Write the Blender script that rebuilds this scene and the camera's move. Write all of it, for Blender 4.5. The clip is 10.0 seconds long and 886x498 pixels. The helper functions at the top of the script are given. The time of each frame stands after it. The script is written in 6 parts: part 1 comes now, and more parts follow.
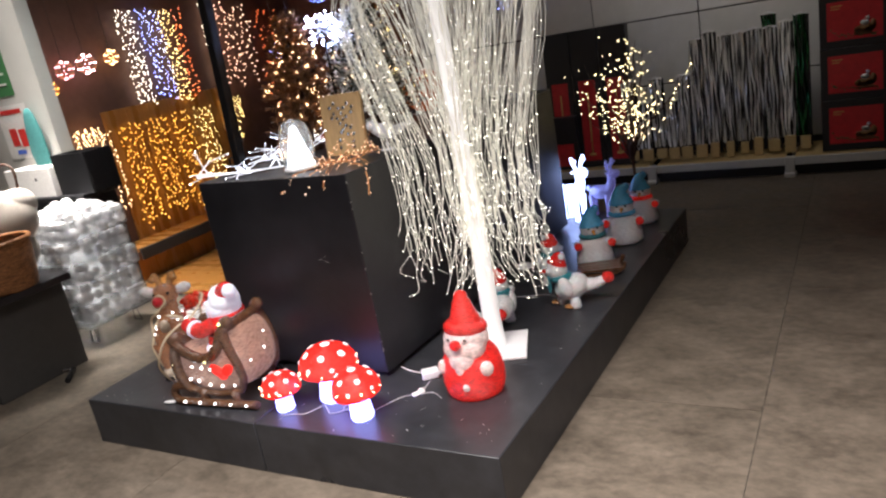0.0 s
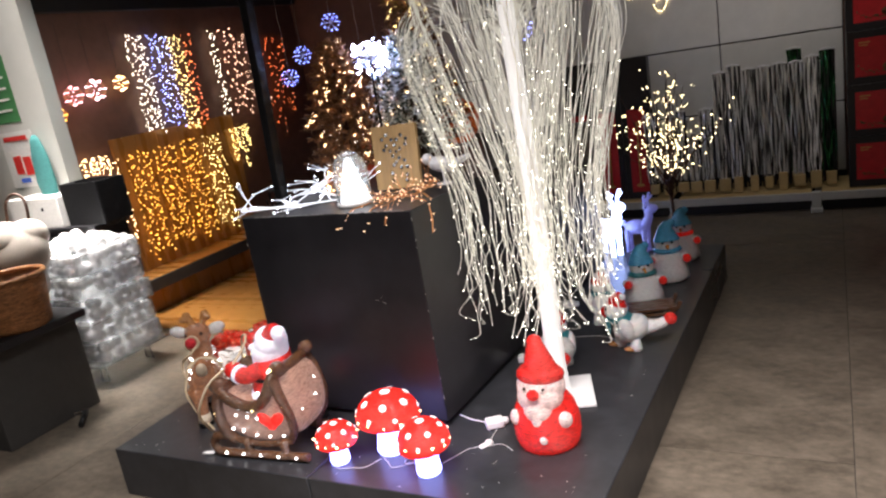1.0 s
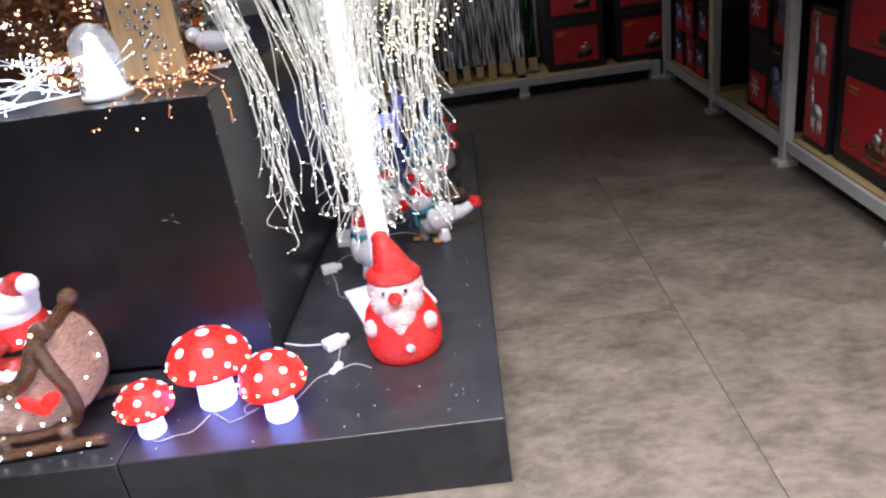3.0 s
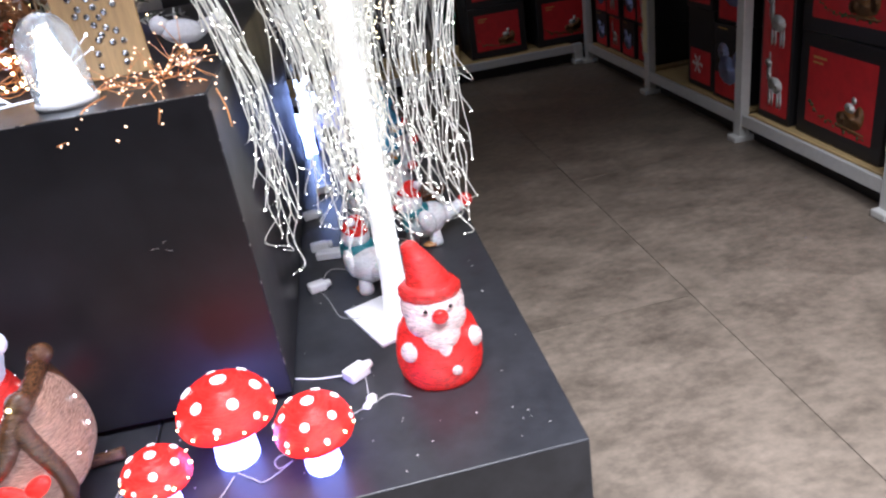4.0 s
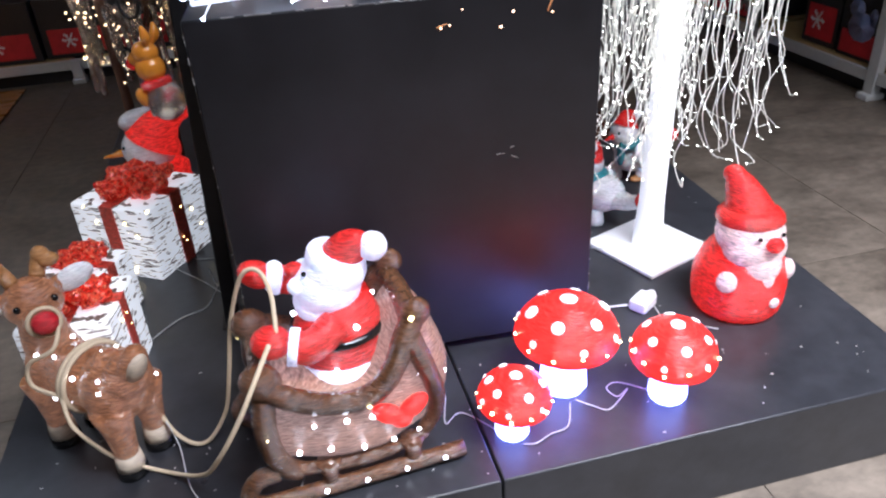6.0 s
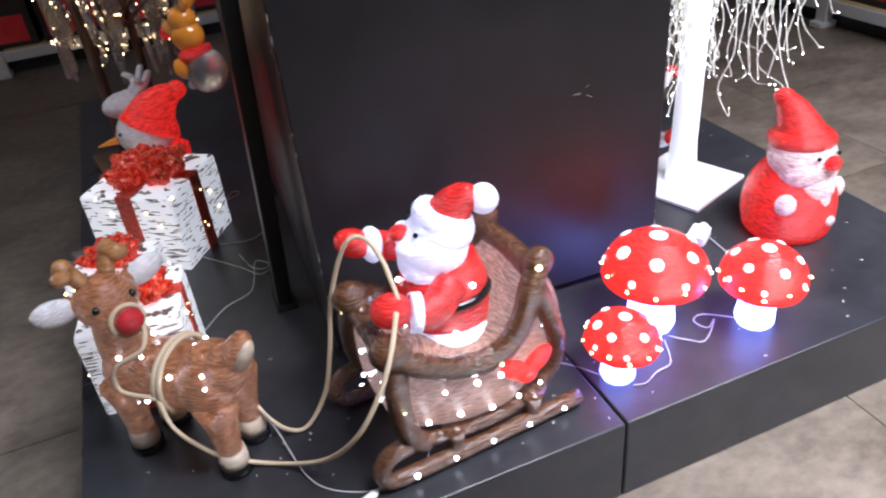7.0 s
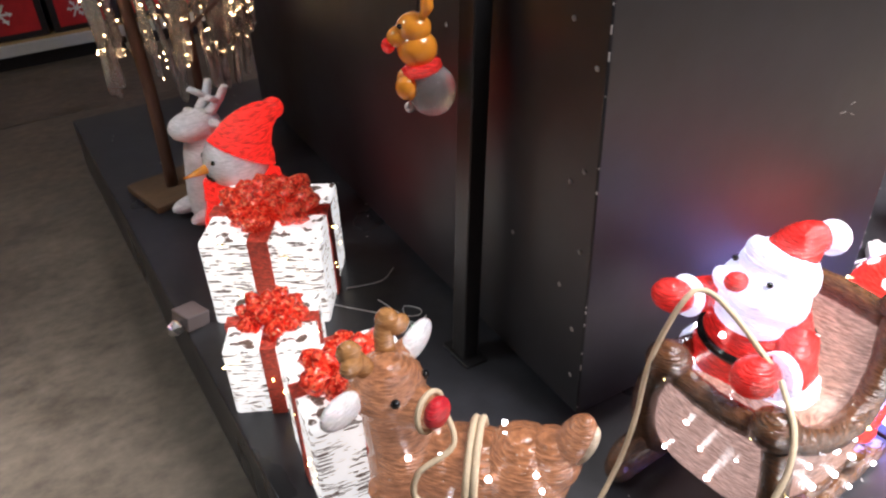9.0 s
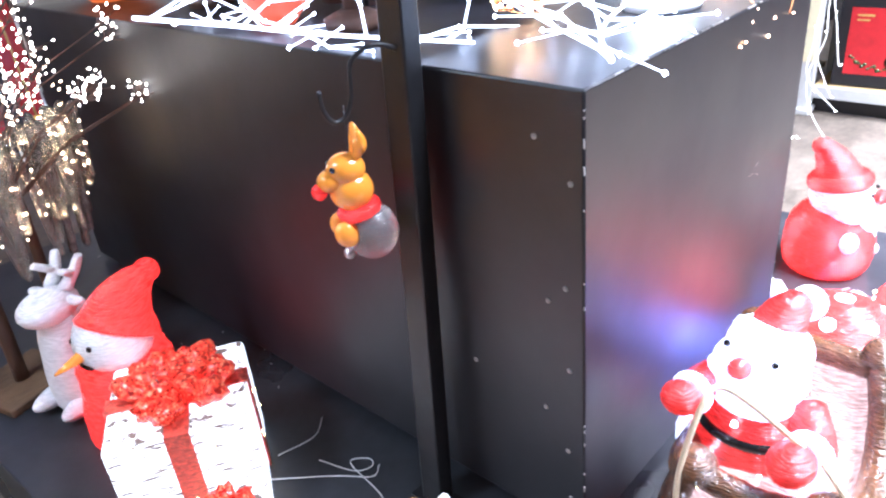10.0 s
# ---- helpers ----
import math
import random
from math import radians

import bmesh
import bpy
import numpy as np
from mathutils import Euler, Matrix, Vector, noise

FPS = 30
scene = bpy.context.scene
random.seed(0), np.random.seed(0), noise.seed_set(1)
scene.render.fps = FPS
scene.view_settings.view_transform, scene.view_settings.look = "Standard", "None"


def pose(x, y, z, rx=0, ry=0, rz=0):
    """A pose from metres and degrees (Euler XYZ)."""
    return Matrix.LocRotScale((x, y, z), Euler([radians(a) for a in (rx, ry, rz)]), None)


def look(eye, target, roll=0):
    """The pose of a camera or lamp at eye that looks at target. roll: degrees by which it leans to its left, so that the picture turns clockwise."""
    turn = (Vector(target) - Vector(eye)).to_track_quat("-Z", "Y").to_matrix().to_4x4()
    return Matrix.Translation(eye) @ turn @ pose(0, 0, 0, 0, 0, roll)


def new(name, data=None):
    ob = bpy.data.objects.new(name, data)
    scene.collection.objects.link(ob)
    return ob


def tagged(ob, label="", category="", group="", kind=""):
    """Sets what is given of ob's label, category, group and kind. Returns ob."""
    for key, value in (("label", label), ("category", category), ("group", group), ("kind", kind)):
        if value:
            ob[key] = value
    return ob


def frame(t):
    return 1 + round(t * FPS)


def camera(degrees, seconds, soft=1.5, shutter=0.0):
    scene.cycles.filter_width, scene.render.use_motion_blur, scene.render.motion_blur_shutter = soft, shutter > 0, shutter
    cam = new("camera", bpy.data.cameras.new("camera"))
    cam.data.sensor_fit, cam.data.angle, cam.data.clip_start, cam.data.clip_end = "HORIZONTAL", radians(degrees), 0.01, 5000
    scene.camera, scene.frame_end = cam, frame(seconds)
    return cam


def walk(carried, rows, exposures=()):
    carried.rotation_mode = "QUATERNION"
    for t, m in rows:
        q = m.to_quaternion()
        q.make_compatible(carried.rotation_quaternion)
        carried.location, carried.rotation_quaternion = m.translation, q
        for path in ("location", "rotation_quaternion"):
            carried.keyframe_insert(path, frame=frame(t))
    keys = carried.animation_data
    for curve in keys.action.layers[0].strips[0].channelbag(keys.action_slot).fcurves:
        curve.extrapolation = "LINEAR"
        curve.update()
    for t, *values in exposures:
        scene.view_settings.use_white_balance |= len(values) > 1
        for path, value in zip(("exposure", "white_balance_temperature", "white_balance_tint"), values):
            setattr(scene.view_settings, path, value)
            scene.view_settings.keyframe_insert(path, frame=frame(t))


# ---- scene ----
cam = camera(61.8, 10.0, soft=2.3, shutter=0.15)
PATH = [
    (0, (1.582, -1.994, 1.407), (0.582, -0.359, 0.838), -10.7),
    (0.5, (1.384, -1.977, 1.425), (0.358, -0.344, 0.896), -12.0),
    (1, (1.238, -1.994, 1.455), (0.294, -0.306, 0.948), -9.8),
    (1.5, (1.134, -2.057, 1.464), (0.439, -0.229, 1.044), -9.9),
    (2, (1.036, -2.036, 1.37), (0.642, -0.223, 0.623), -9.8),
    (2.5, (0.858, -1.895, 1.345), (0.67, -0.059, 0.576), -10.3),
    (2.7, (0.771, -1.862, 1.337), (0.584, -0.035, 0.546), -9.2),
    (3.8, (0.311, -1.607, 1.294), (0.534, 0.167, 0.398), -9.3),
    (4, (0.251, -1.548, 1.305), (0.474, 0.229, 0.415), -9.2),
    (4.5, (0.037, -1.468, 1.288), (0.363, 0.305, 0.421), -6.9),
    (5, (-0.191, -1.445, 1.287), (0.14, 0.307, 0.38), -6.1),
    (5.5, (-0.421, -1.334, 1.261), (-0.126, 0.397, 0.304), -6.5),
    (5.7, (-0.498, -1.307, 1.267), (-0.205, 0.41, 0.284), -4.8),
    (6.8, (-0.855, -1.221, 1.221), (-0.268, 0.364, 0.152), -4.6),
    (7, (-0.913, -1.156, 1.225), (-0.349, 0.425, 0.137), -6.0),
    (7.5, (-1.066, -1.032, 1.244), (-0.549, 0.584, 0.186), -5.0),
    (8, (-1.242, -0.954, 1.247), (-0.547, 0.592, 0.186), -1.7),
    (8.5, (-1.332, -0.811, 1.215), (-0.554, 0.644, 0.086), -4.0),
    (9, (-1.418, -0.64, 1.215), (-0.558, 0.789, 0.111), -2.4),
    (9.3, (-1.462, -0.563, 1.232), (-0.437, 0.814, 0.206), -3.3),
    (9.5, (-1.498, -0.521, 1.258), (-0.297, 0.769, 0.312), -3.9),
    (10, (-1.483, -0.384, 1.25), (-0.186, 0.805, 0.298), -6.0),
]
EXPOSURES = [(0.0, 0.12, 6500, 13), (1.0, 0.2, 6500, 13), (2.0, 0.1, 6300, 13), (2.5, 0.32, 6000, 14), (4.5, 0.5, 5600, 14), (5.5, 0.52, 5500, 13), (7.0, 0.62, 5600, 15), (8.0, 0.84, 5700, 15), (8.5, 1.1, 5800, 15), (9.0, 1.2, 6200, 15), (9.5, 1.98, 5200, 14), (10.0, 2.5, 5100, 14)]
walk(cam, [(t, look(eye, target, roll)) for t, eye, target, roll in PATH], EXPOSURES)

# ---- world and large lights ----
world = bpy.data.worlds.new("world")
scene.world = world
world.use_nodes = True
world.node_tree.nodes["Background"].inputs[0].default_value = (0.6, 0.65, 0.75, 1)
world.node_tree.nodes["Background"].inputs[1].default_value = 0.02


def area_lamp(name, m, sx, sy, watts, rgb, spread):
    data = bpy.data.lights.new(name, "AREA")
    data.shape, data.size, data.size_y, data.energy, data.color, data.spread = "RECTANGLE", sx, sy, watts, rgb, radians(spread)
    ob = new(name, data)
    ob.matrix_world = m
    return ob


# shop ceiling lights, over the aisle behind the camera's path and the side stock
area_lamp("shop_light", pose(1.1, -1.45, 3.12), 3.0, 0.9, 135, (1.0, 0.95, 0.90), 104)
area_lamp("shop_light_aisle", pose(-3.0, 0.50, 3.12), 0.9, 0.9, 41, (1.0, 0.94, 0.86), 48)
# unseen fill lamp, added to brighten the back shelf and wall
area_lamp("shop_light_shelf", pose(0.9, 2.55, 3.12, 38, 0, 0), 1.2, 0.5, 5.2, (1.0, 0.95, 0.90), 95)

# ---- materials ----


def mat(name, rgb, rough=0.5, metal=0.0, scale=25.0, amount=0.18, bump=0.15, spec=0.5, emit=None, strength=0.0,
        trans=0.0, coat=0.0, sub=0.0, vary=0.0, stretch=(1, 1, 1), wave=0.0, wave_scale=60.0, big=1.6, alpha=1.0):
    """A procedural surface: colour with stains at a large and grain at a small scale, uneven gloss and relief."""
    m = bpy.data.materials.new(name)
    m.use_nodes = True
    nt = m.node_tree
    n, lk = nt.nodes, nt.links
    b = n["Principled BSDF"]
    b.inputs["Roughness"].default_value = rough
    b.inputs["Metallic"].default_value = metal
    b.inputs["Specular IOR Level"].default_value = spec
    b.inputs["Transmission Weight"].default_value = trans
    b.inputs["Coat Weight"].default_value = coat
    b.inputs["Alpha"].default_value = alpha
    if sub:
        b.inputs["Subsurface Weight"].default_value = sub
        b.inputs["Subsurface Radius"].default_value = (0.02, 0.01, 0.008)
    tc = n.new("ShaderNodeTexCoord")
    mp = n.new("ShaderNodeMapping")
    mp.inputs["Scale"].default_value = stretch
    lk.new(tc.outputs["Object"], mp.inputs["Vector"])
    fine = n.new("ShaderNodeTexNoise")
    fine.inputs["Scale"].default_value = scale
    fine.inputs["Detail"].default_value = 6
    fine.inputs["Roughness"].default_value = 0.65
    lk.new(mp.outputs[0], fine.inputs["Vector"])
    large = n.new("ShaderNodeTexNoise")
    large.inputs["Scale"].default_value = big
    large.inputs["Detail"].default_value = 4
    lk.new(mp.outputs[0], large.inputs["Vector"])
    add = n.new("ShaderNodeMath")
    add.operation = "ADD"
    lk.new(fine.outputs["Fac"], add.inputs[0])
    lk.new(large.outputs["Fac"], add.inputs[1])
    rng = n.new("ShaderNodeMapRange")
    rng.inputs["From Min"].default_value, rng.inputs["From Max"].default_value = 0.6, 1.4
    rng.inputs["To Min"].default_value, rng.inputs["To Max"].default_value = 1 - amount, 1 + amount
    lk.new(add.outputs[0], rng.inputs["Value"])
    mul = n.new("ShaderNodeMix")
    mul.data_type, mul.blend_type = "RGBA", "MULTIPLY"
    mul.inputs["Factor"].default_value = 1.0
    mul.inputs["A"].default_value = (*rgb, 1)
    lk.new(rng.outputs[0], mul.inputs["B"])
    out = mul.outputs["Result"]
    if vary:
        info = n.new("ShaderNodeObjectInfo")
        hsv = n.new("ShaderNodeHueSaturation")
        mr = n.new("ShaderNodeMapRange")
        mr.inputs["To Min"].default_value, mr.inputs["To Max"].default_value = 1 - vary, 1 + vary
        lk.new(info.outputs["Random"], mr.inputs["Value"])
        lk.new(mr.outputs[0], hsv.inputs["Value"])
        lk.new(out, hsv.inputs["Color"])
        out = hsv.outputs["Color"]
    lk.new(out, b.inputs["Base Color"])
    rr = n.new("ShaderNodeMapRange")
    rr.inputs["From Min"].default_value, rr.inputs["From Max"].default_value = 0.3, 0.7
    rr.inputs["To Min"].default_value, rr.inputs["To Max"].default_value = max(rough * 0.75, 0.02), min(rough * 1.3, 1)
    lk.new(large.outputs["Fac"], rr.inputs["Value"])
    lk.new(rr.outputs[0], b.inputs["Roughness"])
    if bump or wave:
        bp = n.new("ShaderNodeBump")
        bp.inputs["Strength"].default_value = max(bump, min(1.0, 1.4 * wave))
        bp.inputs["Distance"].default_value = 0.004
        if wave:
            # fine threads wound round the shape
            mw = n.new("ShaderNodeMapping")
            mw.inputs["Scale"].default_value = (1.1, 1.1, 8.0)
            mw.inputs["Rotation"].default_value = (0.34, 0.26, 0.0)
            lk.new(tc.outputs["Object"], mw.inputs["Vector"])
            wv = n.new("ShaderNodeTexNoise")
            wv.inputs["Scale"].default_value = wave_scale * 1.1
            wv.inputs["Detail"].default_value = 3
            lk.new(mw.outputs[0], wv.inputs["Vector"])
            lk.new(wv.outputs["Fac"], bp.inputs["Height"])
            bp.inputs["Distance"].default_value = 0.008
            lk.new(bp.outputs[0], b.inputs["Coat Normal"])
            th = n.new("ShaderNodeMapRange")
            th.inputs["From Min"].default_value, th.inputs["From Max"].default_value = 0.32, 0.68
            th.inputs["To Min"].default_value, th.inputs["To Max"].default_value = 1 - 0.62 * wave, 1 + 0.62 * wave
            lk.new(wv.outputs["Fac"], th.inputs["Value"])
            m2 = n.new("ShaderNodeMix")
            m2.data_type, m2.blend_type = "RGBA", "MULTIPLY"
            m2.inputs["Factor"].default_value = 1.0
            lk.new(out, m2.inputs["A"])
            lk.new(th.outputs[0], m2.inputs["B"])
            lk.new(m2.outputs["Result"], b.inputs["Base Color"])
        else:
            lk.new(fine.outputs["Fac"], bp.inputs["Height"])
        lk.new(bp.outputs[0], b.inputs["Normal"])
    if emit:
        b.inputs["Emission Color"].default_value = (*emit, 1)
        b.inputs["Emission Strength"].default_value = strength
        if wave:
            # the wound threads let the light through unevenly
            es = n.new("ShaderNodeMath")
            es.operation = "MULTIPLY"
            es.inputs[1].default_value = strength
            ep = n.new("ShaderNodeMath")
            ep.operation = "POWER"
            ep.inputs[1].default_value = 1.3
            lk.new(th.outputs[0], ep.inputs[0])
            lk.new(ep.outputs[0], es.inputs[0])
            lk.new(es.outputs[0], b.inputs["Emission Strength"])
    return m


def led(name, rgb, strength):
    """A lit bulb."""
    m = mat(name, (0.9, 0.9, 0.9), 0.3, emit=rgb, strength=strength, bump=0)
    return m


BLACK_PAINT = mat("black satin painted board", (0.012, 0.012, 0.015), 0.42, scale=14, amount=0.45, bump=0.06, spec=0.5, big=2.2)
PLATFORM_PAINT = mat("black scuffed platform paint", (0.027, 0.028, 0.033), 0.32, scale=18, amount=0.5, bump=0.10, big=2.6)
DARK_EDGE = mat("worn edge of painted board", (0.30, 0.29, 0.28), 0.6, scale=60, amount=0.5)
VINYL = mat("grey brown stone vinyl", (0.146, 0.119, 0.092), 0.46, scale=24, amount=0.60, bump=0.10, stretch=(0.85, 1.25, 1), big=5.0, vary=0.04)
SUBFLOOR = mat("dark joint compound", (0.05, 0.045, 0.04), 0.8)
GREY_WALL = mat("light grey wall panel", (0.66, 0.65, 0.62), 0.6, scale=8, amount=0.10, bump=0.03, vary=0.05)
BROWN_WALL = mat("red brown display wall", (0.17, 0.085, 0.06), 0.6, scale=12, amount=0.25, bump=0.05)
WHITE_WALL = mat("off white painted panel", (0.56, 0.56, 0.53), 0.6, scale=6, amount=0.08, bump=0.03)
DARK_CEIL = mat("dark ceiling", (0.03, 0.028, 0.028), 0.8, amount=0.2)
DARK_WALL = mat("charcoal wall", (0.05, 0.048, 0.046), 0.7, amount=0.2)
WOOD_ORANGE = mat("honey wood veneer", (0.42, 0.185, 0.045), 0.28, scale=10, amount=0.25, stretch=(1, 8, 1), bump=0.06)
WOOD_LIGHT = mat("pale pine plank", (0.52, 0.34, 0.16), 0.5, scale=14, amount=0.32, stretch=(9, 9, 1), bump=0.12)
SHELF_GREY = mat("light grey powder coated steel", (0.52, 0.52, 0.50), 0.45, metal=0.1, scale=40, amount=0.12, bump=0.03)
CREAM = mat("cream price strip", (0.72, 0.66, 0.42), 0.5, amount=0.06)
BLACK_METAL = mat("black steel", (0.02, 0.02, 0.022), 0.38, metal=0.4, scale=40, amount=0.3)
CHROME = mat("dull chrome", (0.55, 0.55, 0.56), 0.25, metal=1.0, amount=0.1)
CARD_BLACK = mat("black printed carton", (0.011, 0.010, 0.011), 0.4, scale=30, amount=0.3, bump=0.03)
CARD_RED = mat("red printed carton", (0.46, 0.016, 0.020), 0.38, scale=20, amount=0.35, bump=0.03, vary=0.12)
PRINT_GREEN = mat("printed fir green", (0.06, 0.10, 0.03), 0.45, scale=70, amount=0.6)
PRINT_WHITE = mat("printed white", (0.75, 0.74, 0.72), 0.45, scale=50, amount=0.2)
PRINT_BROWN = mat("printed brown", (0.16, 0.07, 0.02), 0.45, scale=70, amount=0.6)
PRINT_GOLD = mat("printed gold", (0.50, 0.30, 0.08), 0.45, scale=60, amount=0.4)
PRINT_BLUE = mat("printed pale blue", (0.48, 0.56, 0.95), 0.45, scale=50, amount=0.2)
KRAFT = mat("kraft card", (0.50, 0.36, 0.16), 0.7, scale=40, amount=0.18)
FOIL = mat("silver foil", (0.96, 0.96, 0.92), 0.20, metal=0.75, scale=45, amount=0.35, bump=0.6, vary=0.3, stretch=(1, 1, 0.3))
# metalness differs per strip, in place of strips catching light at different tilts
isl = FOIL.node_tree.nodes.new("ShaderNodeNewGeometry")
isr = FOIL.node_tree.nodes.new("ShaderNodeMapRange")
isr.inputs["To Min"].default_value, isr.inputs["To Max"].default_value = 0.10, 0.75
FOIL.node_tree.links.new(isl.outputs["Random Per Island"], isr.inputs["Value"])
FOIL.node_tree.links.new(isr.outputs[0], FOIL.node_tree.nodes["Principled BSDF"].inputs["Metallic"])
FOIL_GREEN = mat("green foil", (0.05, 0.22, 0.09), 0.2, metal=1.0, scale=60, amount=0.3, bump=0.5)
PLASTIC_WHITE = mat("white plastic", (0.82, 0.82, 0.84), 0.35, scale=50, amount=0.05, bump=0.02)
CABLE = mat("clear cable", (0.55, 0.55, 0.55), 0.3, spec=0.6, amount=0.1, bump=0)
CABLE_DARK = mat("dark cable", (0.03, 0.028, 0.02), 0.4, bump=0)
# the tape's own glow stands in for bulbs lighting the trunk
TAPE_WHITE = mat("white wrapped trunk tape with added glow", (0.88, 0.88, 0.87), 0.5, scale=40, amount=0.06, bump=0.1, emit=(1.0, 0.98, 0.95), strength=0.35)
# faint glow all along the wire, in place of light from its bulbs
STRAND_WHITE = mat("white wire strand with added glow", (0.76, 0.75, 0.68), 0.4, amount=0.06, bump=0, emit=(1.0, 0.97, 0.84), strength=0.17)
LED_WHITE = led("neutral white bulb", (1.0, 0.95, 0.76), 11)
LED_CHAIN = led("chain warm white bulb", (1.0, 0.88, 0.66), 9)
LED_SPRIG = led("soft warm bulb", (1.0, 0.80, 0.42), 9)
LED_WARM = led("warm white bulb", (1.0, 0.64, 0.30), 10)
LED_AMBER = led("amber bulb", (1.0, 0.48, 0.05), 6)
LED_COOL = led("cool white bulb", (0.78, 0.86, 1.0), 12)
LED_BLUE = led("blue bulb", (0.20, 0.26, 1.0), 15)
LED_RED = led("red orange bulb", (1.0, 0.16, 0.03), 5)
LED_YELLOW = led("yellow bulb", (1.0, 0.74, 0.24), 7)
LED_SPARK = led("bright figure bulb", (1.0, 0.97, 0.95), 6)

ACRYL_RED = mat("lit red acrylic", (0.62, 0.012, 0.010), 0.22, scale=60, amount=0.2, wave=0.5, wave_scale=50, sub=0.3, coat=0.3, emit=(1.0, 0.025, 0.014), strength=0.95)
# small glow added to lift the red, also on figures without bulbs
RED_DULL = mat("faintly glowing red acrylic", (0.60, 0.022, 0.018), 0.24, scale=60, amount=0.3, wave=0.6, wave_scale=50, sub=0.3, coat=0.5, emit=(1.0, 0.03, 0.02), strength=0.12)
ACRYL_CREAM = mat("cream acrylic", (0.60, 0.50, 0.38), 0.3, wave=0.3, wave_scale=55, coat=0.3)
GNOME_RED = mat("softly lit red acrylic", (0.62, 0.012, 0.010), 0.22, scale=60, amount=0.3, wave=0.7, wave_scale=50, sub=0.3, coat=0.25, emit=(1.0, 0.03, 0.018), strength=0.32)
ACRYL_WHITE = mat("frosted white acrylic", (0.80, 0.79, 0.82), 0.28, scale=50, amount=0.10, wave=0.35, wave_scale=55, sub=0.3, coat=0.4)
ACRYL_STEM = mat("lit white acrylic stem", (0.85, 0.85, 0.9), 0.3, wave=0.3, wave_scale=60, sub=0.3, emit=(0.28, 0.31, 1.0), strength=6.5)
ACRYL_SPOT = mat("lit white acrylic spot", (0.9, 0.9, 0.9), 0.3, wave=0.3, wave_scale=80, emit=(1.0, 0.86, 0.86), strength=0.7)
ACRYL_FACE = mat("pale pink acrylic", (0.80, 0.64, 0.62), 0.24, scale=70, amount=0.3, wave=0.75, wave_scale=50, sub=0.3, coat=0.3, emit=(1.0, 0.55, 0.52), strength=0.16)
ACRYL_BEARD = mat("lit white acrylic beard", (0.84, 0.83, 0.88), 0.28, scale=50, amount=0.10, wave=0.45, wave_scale=60, sub=0.3, emit=(0.75, 0.76, 1.0), strength=0.34)
ACRYL_BROWN = mat("brown acrylic", (0.105, 0.045, 0.019), 0.14, scale=44, amount=0.5, wave=0.6, wave_scale=48, coat=0.7)
# tub and reindeer glow all over, standing in for light from bulbs inside
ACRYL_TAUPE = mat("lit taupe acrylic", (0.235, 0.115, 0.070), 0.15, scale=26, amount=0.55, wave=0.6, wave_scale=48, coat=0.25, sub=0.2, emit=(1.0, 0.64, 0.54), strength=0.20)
ACRYL_DEER = mat("softly glowing red brown acrylic", (0.19, 0.070, 0.024), 0.15, scale=36, amount=0.55, wave=0.6, wave_scale=48, coat=0.7, emit=(1.0, 0.46, 0.26), strength=0.10)
ACRYL_CARAMEL = mat("caramel acrylic", (0.42, 0.20, 0.07), 0.24, wave=0.4, wave_scale=50, coat=0.5)
ACRYL_BLUE = mat("sky blue acrylic", (0.10, 0.42, 0.70), 0.25, wave=0.35, wave_scale=55, coat=0.5, sub=0.2)
ACRYL_TEAL = mat("teal acrylic", (0.03, 0.20, 0.24), 0.3, wave=0.35, wave_scale=55, coat=0.4)
ACRYL_ORANGE = mat("orange acrylic", (0.85, 0.31, 0.03), 0.22, amount=0.2, bump=0.05, coat=0.7)
ACRYL_GLOW_BLUE = mat("lit blue white acrylic", (0.6, 0.7, 1.0), 0.3, wave=0.35, wave_scale=60, emit=(0.42, 0.55, 1.0), strength=5.5)
# faint blue glow put into the material of an unlit figure
ACRYL_LILAC = mat("frosted lilac acrylic", (0.42, 0.42, 0.72), 0.3, wave=0.35, wave_scale=60, coat=0.4, emit=(0.3, 0.3, 1.0), strength=0.12)
NOSE_RED = mat("red wound nose", (0.55, 0.015, 0.025), 0.35, wave=0.6, wave_scale=40)
EYE_BLACK = mat("glossy black eye", (0.01, 0.01, 0.01), 0.1, bump=0)
ROPE = mat("cream cotton cord", (0.62, 0.50, 0.34), 0.85, scale=200, amount=0.2, bump=0.4)


